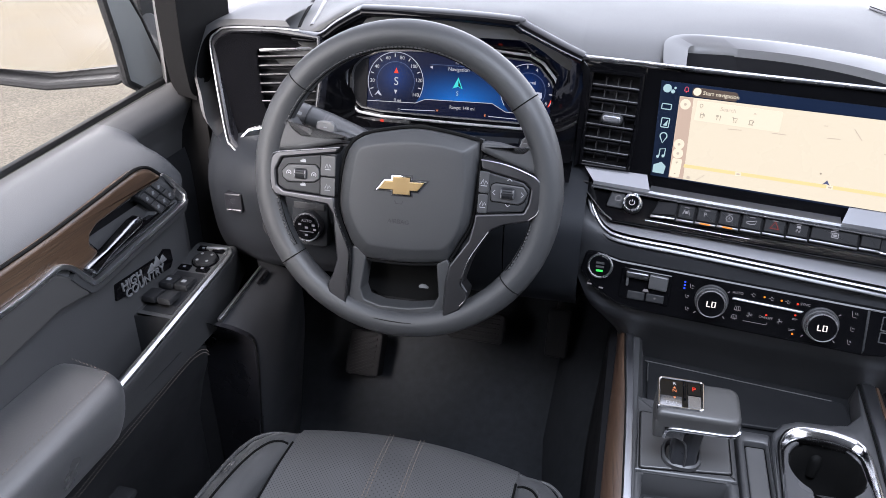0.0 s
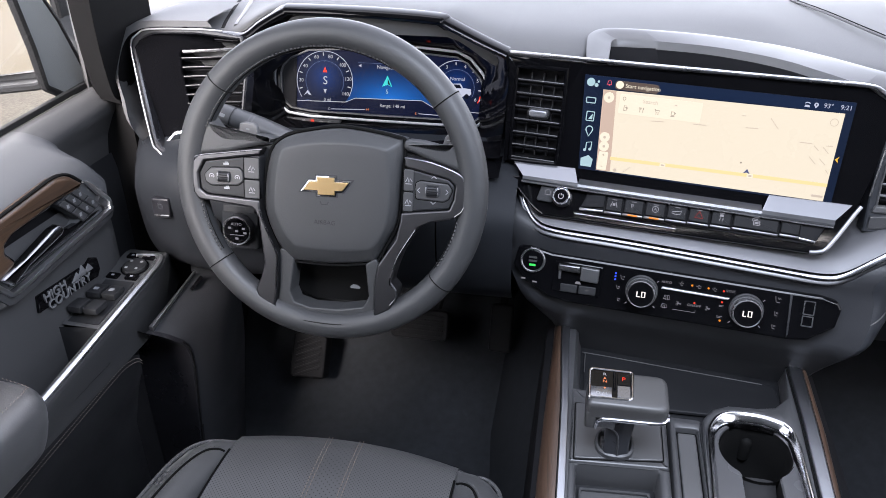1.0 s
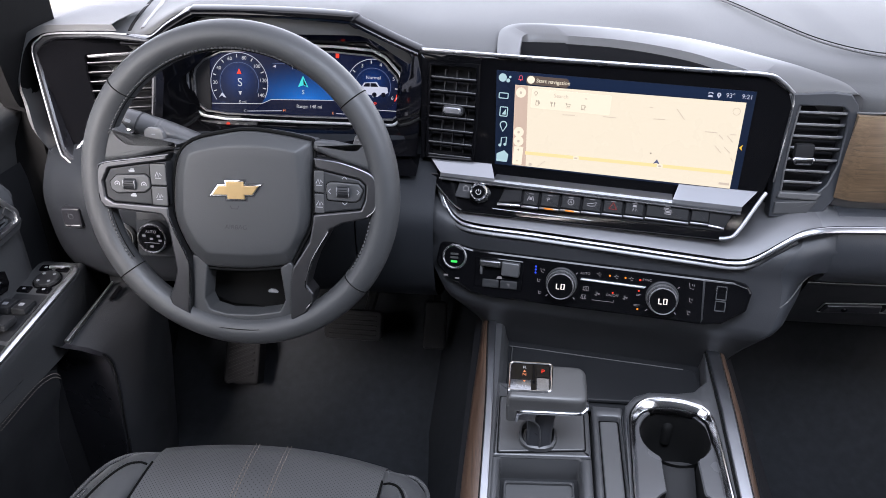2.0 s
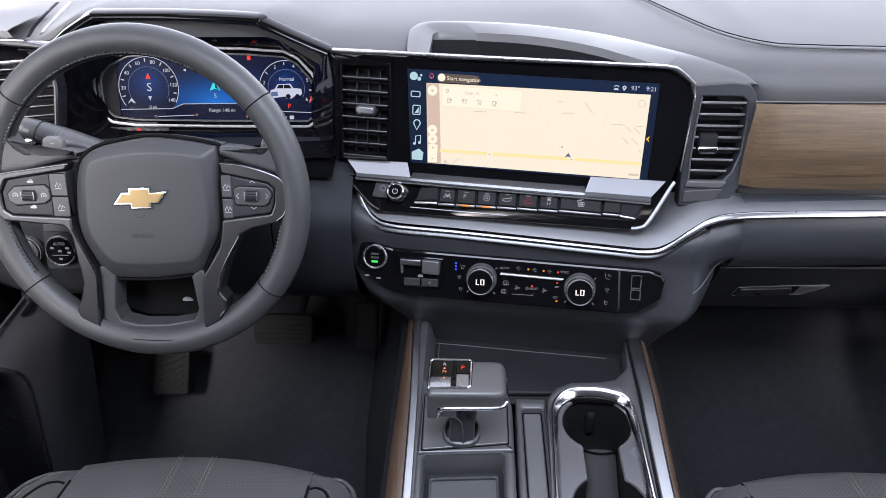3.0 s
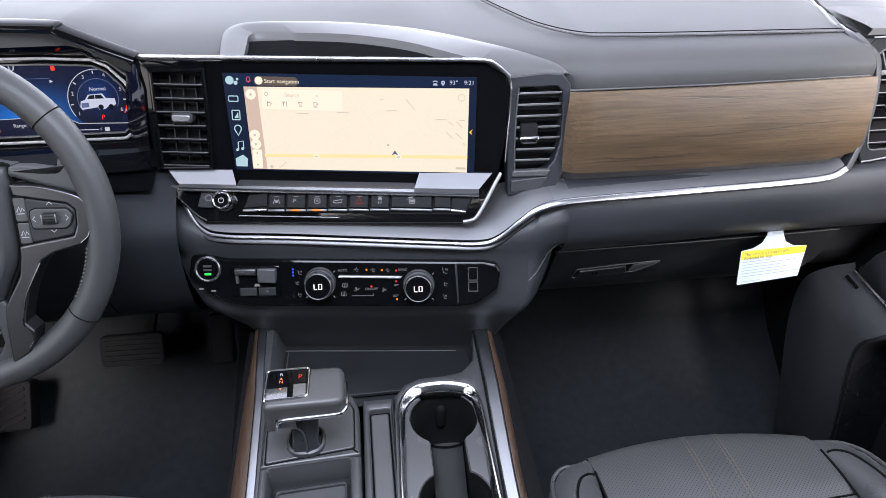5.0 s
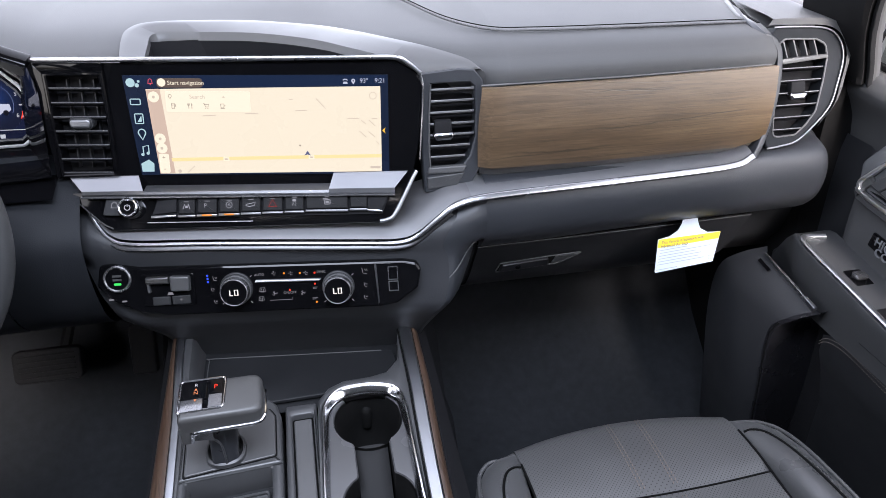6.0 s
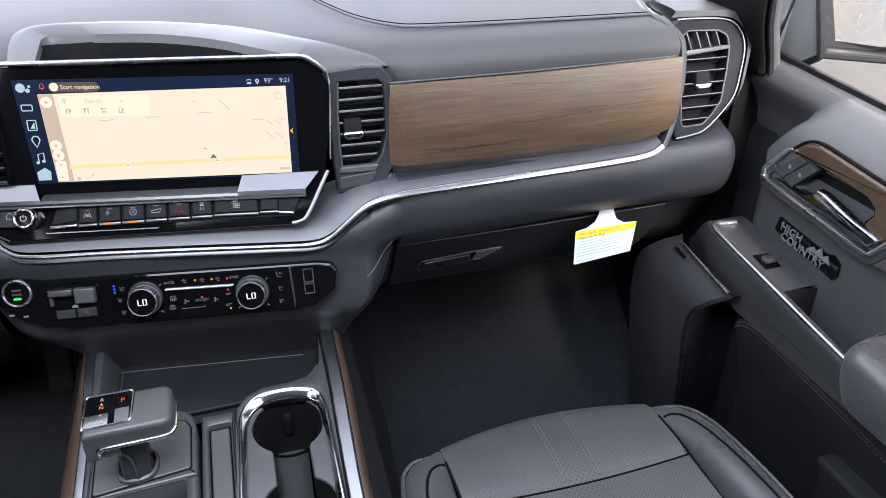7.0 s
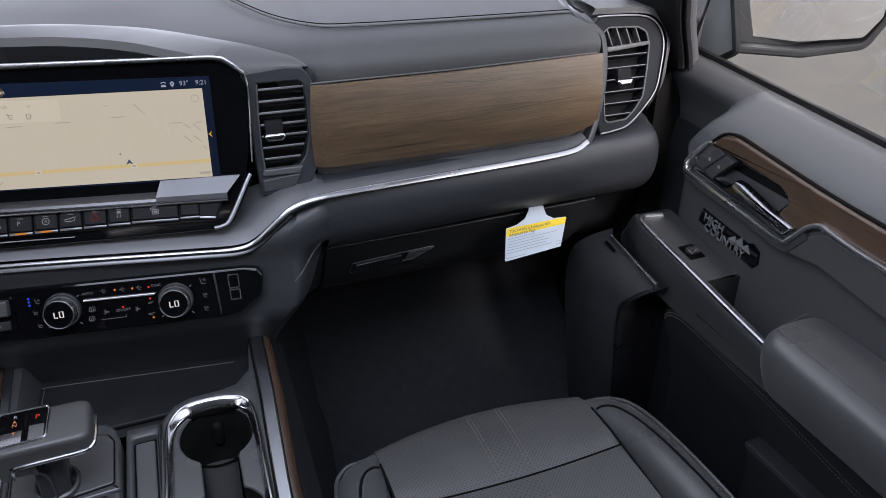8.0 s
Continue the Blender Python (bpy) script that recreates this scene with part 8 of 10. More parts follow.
    for y, e in bend + [(0.48, 1.0), (0.40, 1.0), (0.20, 1.0), (-0.15, 1.0)]:
        inn = 0.790 - (0.790 - 0.708) * (0.25 + 0.75 * e)
        z = 0.462 + 0.028 * e
        rows.append(spline([(s * 0.797, y, z), (s * (inn + 0.05), y, z + 0.001), (s * (inn + 0.018), y, z - 0.001), (s * (inn + 0.004), y, z - 0.009), (s * inn, y, z - 0.025), (s * (inn + 0.008), y, z - 0.06), (s * (inn + 0.03), y, z - 0.10), (s * 0.795, y, z - 0.13)], 3))
    part("armrest", loft(rows), LEATHER, d, "padded leather armrest", smooth=60)
    line = [Vector((s * 0.79, 0.558, 0.4865))] + [Vector(r[6]) + Vector((0, 0, 0.0012)) for r in rows[5:]]
    stitches(spline(line, 5), 0.0058, 0.0038, 0.0010, DOOR_THREAD, d, lift=0.0008)
    # curved seam on the lower lining, and the lower pocket
    seam = [(s * 0.7625, 0.776, 0.344), (s * 0.7600, 0.766, 0.356), (s * 0.7590, 0.752, 0.364), (s * 0.7585, 0.730, 0.3690), (s * 0.7585, 0.70, 0.3690), (s * 0.7588, 0.65, 0.3660), (s * 0.7590, 0.55, 0.3605), (s * 0.7590, 0.48, 0.3540), (s * 0.7592, 0.10, 0.320)]
    for dz in (-0.003, 0.003):
        stitches([p + Vector((-s * 0.001, 0, dz)) for p in spline(seam, 6)], 0.0050, 0.0034, 0.0010, DOOR_THREAD, d, normal=(-s, 0, 0.3), lift=0.0008)
    rows = [[(s * 0.7592, y, 0.3715), (s * 0.7596, y, 0.330), (s * 0.772, y, 0.30), (s * 0.79, y, 0.22), (s * 0.80, y, 0.0)] for y in (0.755, 0.70, 0.5, 0.2, -0.15)]
    rows.insert(0, [(s * 0.7600, 0.772, 0.362), (s * 0.7640, 0.775, 0.330), (s * 0.780, 0.778, 0.29), (s * 0.80, 0.78, 0.22), (s * 0.802, 0.78, 0.0)])
    part("lower_lining", loft(rows), DARK, d, "dark lower door lining", smooth=60)
    pk = [(0.568, 0.285), (0.552, 0.262), (0.548, 0.15), (0.552, 0.05), (-0.15, 0.05), (-0.15, 0.30), (0.40, 0.292)]
    part("map_pocket", prism(rounded(Y(pk), 0.02, 4), at(F, 0, 0, 0.03), 0.012, -0.02, 0.006), DARK, d, "dark map pocket")
    # speaker pod low at the front
    C0, C1 = Vector((s * 0.718, 0.884, 0.441)), Vector((s * 0.728, 0.768, 0.414))
    rows = []
    a = [Vector((s * 0.735, 0.905, 0.440)), Vector((s * 0.722, 0.884, 0.4385)), Vector((s * 0.725, 0.83, 0.4265)), Vector((s * 0.731, 0.768, 0.4115))]
    b = [Vector((s * 0.685, 0.945, 0.385)), Vector((s * 0.678, 0.90, 0.372)), Vector((s * 0.684, 0.86, 0.356)), Vector((s * 0.700, 0.815, 0.345))]
    c = [Vector((s * 0.688, 0.955, 0.30)), Vector((s * 0.684, 0.895, 0.27)), Vector((s * 0.690, 0.85, 0.25)), Vector((s * 0.704, 0.812, 0.235))]
    e = [Vector((s * 0.720, 0.955, 0.05)), Vector((s * 0.715, 0.90, 0.03)), Vector((s * 0.718, 0.85, 0.02)), Vector((s * 0.728, 0.82, 0.01))]
    pod_rows = [spline([a[i], a[i].lerp(b[i], 0.5) + Vector((-s * 0.006, 0, 0.008)), b[i], c[i], c[i].lerp(e[i], 0.5), e[i]], 4) for i in range(4)]
    part("speaker_pod", loft(pod_rows), GLOVE, d, "smooth charcoal speaker pod with a chrome edge", smooth=60)
    rear = pod_rows[3]
    lip = [p + Vector((s * 0.004, -0.006, -0.002)) for p in rear]
    deep = [Vector((s * 0.805, p.y + 0.012, p.z - 0.004)) for p in rear]
    part("pod_rear", loft([rear, lip, deep]), GLOSS_DARK, d, "dark rear return of the pod", smooth=50)
    part("pod_rear_line", sweep([p + Vector((s * 0.001, -0.004, 0)) for p in rear[6:]], circle(0.0012, 6)), SEAM, d)
    part("pod_chrome", sweep([C0, C0.lerp(C1, 0.5), C1], rounded([(-0.0022, -0.0025), (0.0022, -0.0025), (0.0022, 0.0025), (-0.0022, 0.0025)], 0.001, 2), scale=[0.6, 1.0, 1.5]), RAIL_CHROME, d, "tapered chrome edge of the speaker pod")
    bl = plane_frame(a[1].lerp(b[1], 0.18).lerp(a[2].lerp(b[2], 0.18), 0.3) + Vector((-s * 0.004, 0, 0.0055)), C1 - C0, (-s * -0.6, 0, 0.6))
    part("pod_label", prism(rect(-0.013, -0.0025, 0.013, 0.0025, 0.001), bl, 0.001, -0.006), GLOSS, d, "small dark speaker label")


WOOD_DOOR = wood_material("walnut_door_band", "y", ((0.028, 0.0145, 0.0075, 1), (0.052, 0.0285, 0.0150, 1), (0.084, 0.0495, 0.0275, 1)))
RAIL_CHROME = material("bright_door_chrome", (0.72, 0.73, 0.75), rough=0.30, metal=1.0, rough_var=0.04, var=0.03)
BADGE = material("silver_letter_paint", (0.17, 0.172, 0.178), rough=0.4, metal=0.3)
door(-1)
door(1)


def mirror(s):
    m = thing("door_mirror", (s * 0.95, 0.98, 0.62), "dark door mirror outside the front window", "mirror", "door mirrors")
    fr = plane_frame((s * 1.10, 0.99, 0.815), (0.97, -0.22, 0) if s > 0 else (0.985, 0.17, 0), (0, 0.02, 1))
    gf = plane_frame((s * 1.10, 0.99, 0.815), (0.90, -0.43, 0) if s > 0 else (0.965, 0.26, 0), (0, -0.06, 1))
    o = [(-0.155, -0.09), (-0.10, -0.128), (0.02, -0.140), (0.13, -0.130), (0.155, -0.09), (0.155, 0.12), (0.12, 0.16), (-0.10, 0.16), (-0.145, 0.12)]
    if s < 0:
        o = [(-a, b) for a, b in o]
    o = rounded(o, 0.02, 4)
    part("shell", prism(offset(o, -0.012), fr, -0.035, -0.10, 0.004), DARK, m, "black mirror shell")
    part("rim", ring_prism(offset(o, -0.012), o, fr, 0.010, -0.036, bevel=0.003), RUBBER, m, "black mirror rim")
    part("mirror_glass", prism(offset(o, 0.008), gf, -0.014, -0.017), MIRROR, m, "silvered mirror glass")
    arm = [Vector((s * 0.86, 0.985, 0.70)), Vector((s * 0.90, 1.0, 0.715)), Vector((s * 0.96, 1.01, 0.74))]
    part("arm", sweep(arm, rounded([(-0.03, -0.03), (0.03, -0.03), (0.03, 0.05), (-0.03, 0.05)], 0.01, 3), up=(0, 0, 1)), DARK, m, "black mirror arm")


mirror(-1)
mirror(1)


# ---- what the screens show ----
def glow_material(name, centre, radius, inner, outer, stretch=(1, 1, 1)):
    """A lit screen that is brighter round one place."""
    m = material(name, (0.004, 0.005, 0.01), rough=0.35, spec=0.03, emit=outer, strength=1.0)
    n, l = m.node_tree.nodes, m.node_tree.links
    tc = n.new("ShaderNodeTexCoord")
    mp = n.new("ShaderNodeMapping")
    mp.inputs["Location"].default_value = [-c * k / radius for c, k in zip(centre, stretch)]
    mp.inputs["Scale"].default_value = [k / radius for k in stretch]
    gr = n.new("ShaderNodeTexGradient")
    gr.gradient_type = "QUADRATIC_SPHERE"
    ramp = n.new("ShaderNodeValToRGB")
    ramp.color_ramp.elements[0].color = (*outer, 1)
    ramp.color_ramp.elements[1].color = (*inner, 1)
    ramp.color_ramp.elements[1].position = 0.9
    l.new(tc.outputs["Object"], mp.inputs["Vector"])
    l.new(mp.outputs[0], gr.inputs["Vector"])
    l.new(gr.outputs["Fac"], ramp.inputs[0])
    l.new(ramp.outputs[0], n["Principled BSDF"].inputs["Emission Color"])
    return m


def cluster_content():
    c = CLUSTER
    base = BASE[c.name]
    z = -0.0012
    wave = [(-0.1330, -0.0195), (-0.0585, -0.0180), (-0.0435, -0.0115), (0.0560, -0.0100), (0.0765, -0.0205), (0.1500, -0.0230), (0.1530, 0.0), (0.1400, 0.0270), (0.1210, 0.0460), (0.1040, 0.0535), (0.05, 0.0570), (-0.0800, 0.0570), (-0.1120, 0.0535), (-0.1330, 0.0450)]
    mat = glow_material("cluster_blue", CLUS @ Vector((0.008, -0.014, 0)) - base, 0.105, (0.004, 0.17, 0.62), (0.0012, 0.0030, 0.020), (0.80, 1.7, 1.7))
    field = flat("blue_field", wave, CLUS, z, mat, c, "deep blue lit field")
    z += 0.0004
    stroke("base_line", [(-0.1335, -0.0200), (-0.0585, -0.0185), (-0.0435, -0.0120), (0.0560, -0.0105), (0.0765, -0.0210), (0.1500, -0.0235)], 0.0009, CLUS, z, WHITE_LIT, field)
    for cx, cy, r, nums in ((-0.0905, 0.0100, 0.0425, ("", "20", "40", "60", "80", "100", "120", "140")), (0.1050, 0.0100, 0.0378, ("1", "2", "3", "4", "5", "6"))):
        glow = glow_material("dial_glow", CLUS @ Vector((cx, cy + 0.008, 0)) - base, r * 1.05, (0.002, 0.030, 0.150), (0.0008, 0.002, 0.011))
        d = flat("dial", disc(r, cx, cy, 40), CLUS, z, glow, c, "round lit dial")
        full = len(nums)
        a0, a1 = (math.radians(215), math.radians(-28))
        arc = lambda rr, n=36: [(cx + rr * math.cos(t), cy + rr * math.sin(t)) for t in np.linspace(a0, a1, n)]
        stroke("dial_line", arc(r), 0.0009, CLUS, z + 0.0005, PALE_LIT, d)
        stroke("dial_line", arc(r * 0.68), 0.0007, CLUS, z + 0.0005, DIM_LIT, d)
        k = full - 1
        for i, q in enumerate(nums):
            t = a0 + (a1 - a0) * i / k
            if q:
                letters("dial_number", q, 0.0072, at(CLUS, cx + r * 0.845 * math.cos(t), cy + r * 0.845 * math.sin(t), z + 0.0006), WHITE_LIT, d, 0.00005)
            if i < k:
                t2 = t + (a1 - a0) / k / 2
                stroke("dial_tick", [(cx + r * e * math.cos(t2), cy + r * e * math.sin(t2)) for e in (0.84, 0.95)], 0.0014, CLUS, z + 0.0006, WHITE_LIT, d)
    letters("heading", "S", 0.0165, at(at(CLUS, 0.0020, -0.0030), -0.0912, 0.0135, z + 0.0012), WHITE_LIT, c, 0.00005)
    flat("compass_arrow", [(-0.0955, 0.0255), (-0.0885, 0.0255), (-0.092, 0.0335)], at(CLUS, 0.0020, -0.0030), z + 0.001, RED_LIT, c)
    flat("compass_arrow", [(-0.094, 0.0015), (-0.089, 0.0015), (-0.0915, -0.0045)], at(CLUS, 0.0020, -0.0030), z + 0.001, WHITE_LIT, c)
    letters("trip", "0 mi", 0.0062, at(at(CLUS, 0.0020, -0.0030), -0.088, -0.0135, z + 0.001), WHITE_LIT, c, 0.00005)
    letters("unit", "MPH", 0.0036, at(at(CLUS, 0.0020, -0.0030), -0.118, -0.0155, z + 0.001), DIM_LIT, c, 0.00005)
    flat("lane_mark", [(-0.124, -0.0085), (-0.1185, -0.001), (-0.1160, -0.004), (-0.1125, -0.0085), (-0.1165, -0.0075), (-0.119, -0.005)], at(CLUS, 0.0020, -0.0030), z + 0.001, PALE_LIT, c)
    letters("page_title", "Navigation", 0.0074, at(CLUS, 0.004, 0.0335, z + 0.001), WHITE_LIT, c, 0.00005)
    letters("speed", "0", 0.017, at(CLUS, 0.004, 0.054, z + 0.001), WHITE_LIT, c, 0.00005)
    letters("unit", "MPH", 0.0055, at(CLUS, 0.004, 0.0425, z + 0.001), WHITE_LIT, c, 0.00005)
    stroke("title_line", [(-0.04, 0.0385), (0.048, 0.0385)], 0.0006, CLUS, z + 0.001, DIM_LIT, c)
    flat("nav_arrow", [(-0.0035, 0.0065), (0.0045, 0.0095), (0.0115, 0.0065), (0.0042, 0.0225)], CLUS, z + 0.001, CYAN_LIT, c)
    flat("nav_arrow_shade", [(0.0048, 0.0105), (0.0095, 0.0080), (0.0046, 0.0185)], CLUS, z + 0.0014, DIAL_BLUE, c)
    letters("heading", "S", 0.0085, at(CLUS, 0.004, -0.0005, z + 0.001), WHITE_LIT, c, 0.00005)
    for x, s in ((-0.037, 1), (0.050, -1)):
        flat("page_arrow", [(x - 0.0025 * s, 0.0345), (x + 0.0018 * s, 0.0325), (x + 0.0018 * s, 0.0365)], CLUS, z + 0.001, PALE_LIT, c)
    letters("range", "Range: 148 mi", 0.0066, at(CLUS, 0.0125, -0.0205, z + 0.001), WHITE_LIT, c, 0.00005)
    stroke("heat_line", [(-0.080, -0.0295), (-0.028, -0.0275)], 0.0009, CLUS, z + 0.001, PALE_LIT, c)
    stroke("fuel_line", [(0.052, -0.0290), (0.100, -0.0300)], 0.0009, CLUS, z + 0.001, PALE_LIT, c)
    letters("heat_end", "C", 0.0052, at(CLUS, -0.083, -0.0296, z + 0.001), WHITE_LIT, c, 0.00005)
    letters("heat_end", "H", 0.0052, at(CLUS, -0.0245, -0.0272, z + 0.001), AMBER_LIT, c, 0.00005)
    letters("fuel_end", "E", 0.0052, at(CLUS, 0.0475, -0.0288, z + 0.001), AMBER_LIT, c, 0.00005)
    letters("fuel_end", "F", 0.0052, at(CLUS, 0.1035, -0.0300, z + 0.001), WHITE_LIT, c, 0.00005)
    flat("pump_mark", rect(0.108, -0.0325, 0.114, -0.0275), CLUS, z + 0.001, WHITE_LIT, c)
    letters("gear", "P", 0.009, at(at(CLUS, 0.0045, 0.0), 0.104, -0.0145, z + 0.0012), RED_LIT, c, 0.00005)
    letters("mode", "Normal", 0.0068, at(at(CLUS, 0.0045, 0.0), 0.1015, 0.0225, z + 0.0012), PALE_LIT, c, 0.00005)
    truck = [(0.077, 0.0005), (0.0785, 0.0075), (0.084, 0.0090), (0.0885, 0.0155), (0.1065, 0.0165), (0.1105, 0.0105), (0.1215, 0.0095), (0.1225, 0.0025), (0.118, -0.001), (0.112, -0.0005), (0.108, -0.0035), (0.101, -0.0045), (0.0985, -0.001), (0.088, -0.0025), (0.079, -0.0035)]
    flat("truck_picture", truck, at(CLUS, 0.0045, 0.0), z + 0.0012, PALE_LIT, c, "small lit picture of a pickup")
    flat("truck_window", [(0.0872, 0.0100), (0.0900, 0.0145), (0.0965, 0.0150), (0.0965, 0.0100)], at(CLUS, 0.0045, 0.0), z + 0.0016, DIAL_BLUE, c)
    flat("truck_window", [(0.0975, 0.0100), (0.0975, 0.0150), (0.1050, 0.0150), (0.1085, 0.0100)], at(CLUS, 0.0045, 0.0), z + 0.0016, DIAL_BLUE, c)
    for x in (0.103, 0.116):
        flat("truck_wheel", disc(0.0034, x, -0.001, 14), at(CLUS, 0.0045, 0.0), z + 0.0016, DIAL_BLUE, c)
    flat("truck_grille", [(0.0785, -0.001), (0.079, 0.005), (0.088, 0.0055), (0.0885, -0.0005)], at(CLUS, 0.0045, 0.0), z + 0.0016, DIM_LIT, c)
    flat("sign_mark", rect(0.0475, 0.048, 0.0525, 0.058, 0.001), at(CLUS, 0.0045, 0.0), z + 0.001, RED_LIT, c)
    stroke("red_zone", [(0.132, -0.0095), (0.1345, -0.004), (0.1355, 0.0)], 0.0014, at(CLUS, 0.0045, 0.0), z + 0.001, RED_LIT, c)
    for i, x in enumerate((-0.128, -0.113, -0.0985, -0.086, -0.073)):
        flat("warning_lamp", disc(0.0032, x - 0.005, -0.0490, 10) if i != 2 else [(-0.1078, -0.0520), (-0.1008, -0.0520), (-0.1023, -0.0450), (-0.1063, -0.0450)], CLUS, 0.0127, RED_LIT if i == 2 else DARKMARK, c)
    part("warning_strip", prism(rounded([(-0.149, -0.0620), (-0.068, -0.0620), (-0.060, -0.0440), (-0.146, -0.0440)], 0.002, 2), CLUS, 0.0124, 0.008, 0.0005), DARK, c, "dark strip of warning lamps")


DIAL_BLUE = lit("dial_blue", (0.001, 0.002, 0.009), 1.0)
PALE_LIT = lit("pale_light", (0.52, 0.56, 0.66), 1.0)
DIM_LIT = lit("dim_light", (0.10, 0.14, 0.26), 1.0)
CYAN_LIT = lit("cyan_light", (0.05, 0.72, 0.66), 1.0)
DARKMARK = material("unlit_mark", (0.03, 0.03, 0.03), rough=0.4)
ICON_LIT = lit("icon_light", (0.42, 0.62, 0.64), 1.0)
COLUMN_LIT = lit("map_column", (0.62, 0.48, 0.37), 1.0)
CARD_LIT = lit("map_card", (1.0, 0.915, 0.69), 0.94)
ROAD_LIT = lit("map_road", (0.95, 0.76, 0.36), 1.0)
MAPINK = lit("map_ink", (0.36, 0.31, 0.25), 1.0)
MAPGREY = lit("map_grey", (0.62, 0.54, 0.43), 1.0)
cluster_content()


def screen_content():
    d = DISPLAY
    z = 0.0034
    F = DISP
    flat("status_bar", [(-0.137, 0.0465), (0.1400, 0.0510), (0.1485, 0.0630), (-0.160, 0.0610)], F, 0.0028, lit("status_navy", (0.009, 0.020, 0.052), 1.0), d, "dark blue status bar")
    flat("map_column", [(-0.1368, 0.0452), (-0.1205, 0.0456), (-0.1130, -0.0562), (-0.1310, -0.0567)], F, z, COLUMN_LIT, d, "beige side column")
    for a, b in ((-0.1285, 0.0366), (-0.1263, -0.0133), (-0.1255, -0.0249)):
        flat("round_key", disc(0.0064, a, b, 20), F, z + 0.0004, CARD_LIT, d)
        flat("round_key_mark", disc(0.0018, a, b, 8), F, z + 0.0008, MAPGREY, d)
    flat("zoom_key", rect(-0.1305, -0.0555, -0.1185, -0.0318, 0.002), F, z + 0.0004, CARD_LIT, d)
    letters("zoom_sign", "+", 0.007, at(F, -0.1245, -0.0365, z + 0.0008), MAPINK, d, 0.00005)
    letters("zoom_sign", "-", 0.009, at(F, -0.1245, -0.0500, z + 0.0008), MAPINK, d, 0.00005)
    flat("search_card", rect(-0.1150, 0.0190, -0.0160, 0.0432, 0.002), F, z, CARD_LIT, d, "pale search card")
    letters("search_word", "Search", 0.0068, at(F, -0.0777, 0.0367, z + 0.0004), MAPGREY, d, 0.00005)
    stroke("search_mark", [(-0.1094 + 0.0018 * math.sin(t), 0.0378 + 0.0018 * math.cos(t)) for t in np.linspace(-2.3, 2.3, 10)] + [(-0.1094, 0.0346)], 0.0006, F, z + 0.0004, MAPINK, d, closed=True)
    flat("search_caret", [(-0.049, 0.0360), (-0.045, 0.0360), (-0.047, 0.0378)], F, z + 0.0004, MAPGREY, d)
    b = 0.0260
    for a, runs in ((-0.1063, ([(-0.002, -0.003), (0.0012, -0.003), (0.0012, 0.003), (-0.002, 0.003), (-0.002, -0.003)], [(0.0012, 0.0), (0.0026, -0.001), (0.0026, 0.002)], [(-0.002, 0.0012), (0.0012, 0.0012)])),
                    (-0.0868, ([(-0.0018, -0.003), (-0.0018, 0.003)], [(-0.0030, 0.003), (-0.0030, 0.001), (-0.0006, 0.001), (-0.0006, 0.003)], [(0.0018, -0.003), (0.0018, 0.003), (0.0026, 0.001)])),
                    (-0.0681, ([(-0.0032, 0.003), (-0.0022, 0.003), (-0.0008, -0.001), (0.0022, -0.001), (0.0030, 0.002), (-0.0018, 0.002)],)),
                    (-0.0487, ([(-0.0024, 0.0025), (0.0016, 0.0025), (0.0012, -0.002), (-0.0020, -0.002), (-0.0024, 0.0025)], [(0.0016, 0.0015), (0.0030, 0.001), (0.0014, -0.0005)], [(-0.0028, -0.003), (0.0022, -0.003)]))):
        for run in runs:
            stroke("category_mark", [(a + p, b + q) for p, q in run], 0.0007, F, z + 0.0004, MAPINK, d)
    for p in (-0.0689, -0.0664):
        flat("category_mark", disc(0.0006, p, b - 0.0026, 8), F, z + 0.0004, MAPINK, d)
    stroke("map_road", [(-0.1155, -0.0392), (-0.05, -0.0380), (0.05, -0.0362), (0.1402, -0.0350)], 0.0042, F, z, ROAD_LIT, d)
    for a, b in ((-0.05, -0.0386), (0.0536, -0.0366)):
        flat("road_shield", rect(a - 0.0035, b - 0.0024, a + 0.0035, b + 0.0024, 0.001), F, z + 0.0006, CARD_LIT, d)
        flat("road_shield_mark", rect(a - 0.0018, b - 0.0010, a + 0.0018, b + 0.0010), F, z + 0.0009, MAPGREY, d)
    flat("position_arrow", [(0.0450, -0.0345), (0.0490, -0.0330), (0.0530, -0.0345), (0.0490, -0.0285)], F, z + 0.0006, lit("arrow_ink", (0.10, 0.12, 0.22), 1.0), d)
    for a, b in (((-0.0735, 0.0142), (-0.0577, 0.0151)), ((-0.0233, 0.0170), (-0.0076, 0.0172)), ((0.0303, 0.0340), (0.0345, 0.0343)), ((0.0625, 0.0351), (0.0732, 0.0232)), ((0.0369, 0.0204), (0.0509, 0.0212)),
                 ((0.0993, 0.0114), (0.1132, 0.0115)), ((0.1155, 0.0095), (0.1216, 0.0043)), ((0.1252, 0.0094), (0.1329, 0.0021)), ((0.1133, -0.0040), (0.1217, -0.0120)), ((0.1245, -0.0047), (0.1322, -0.0114)),
                 ((0.1341, -0.0170), (0.1373, -0.0210)), ((0.1286, 0.0110), (0.1355, 0.0114)), ((-0.0975, -0.0550), (-0.0888, -0.0470))):
        stroke("map_street", [a, b], 0.0009, F, z, MAPGREY, d)
    flat("map_dot", disc(0.0011, 0.0404, -0.022, 8), F, z, MAPINK, d)
    flat("map_dot", disc(0.0022, -0.1072, -0.0535, 10), F, z, MAPGREY, d)
    stroke("compass_ring", disc(0.0042, 0.1306, 0.0388, 16), 0.0007, F, z, MAPGREY, d, closed=True)
    flat("map_mark", rect(0.126, -0.0508, 0.1385, -0.0482), F, z, MAPGREY, d)
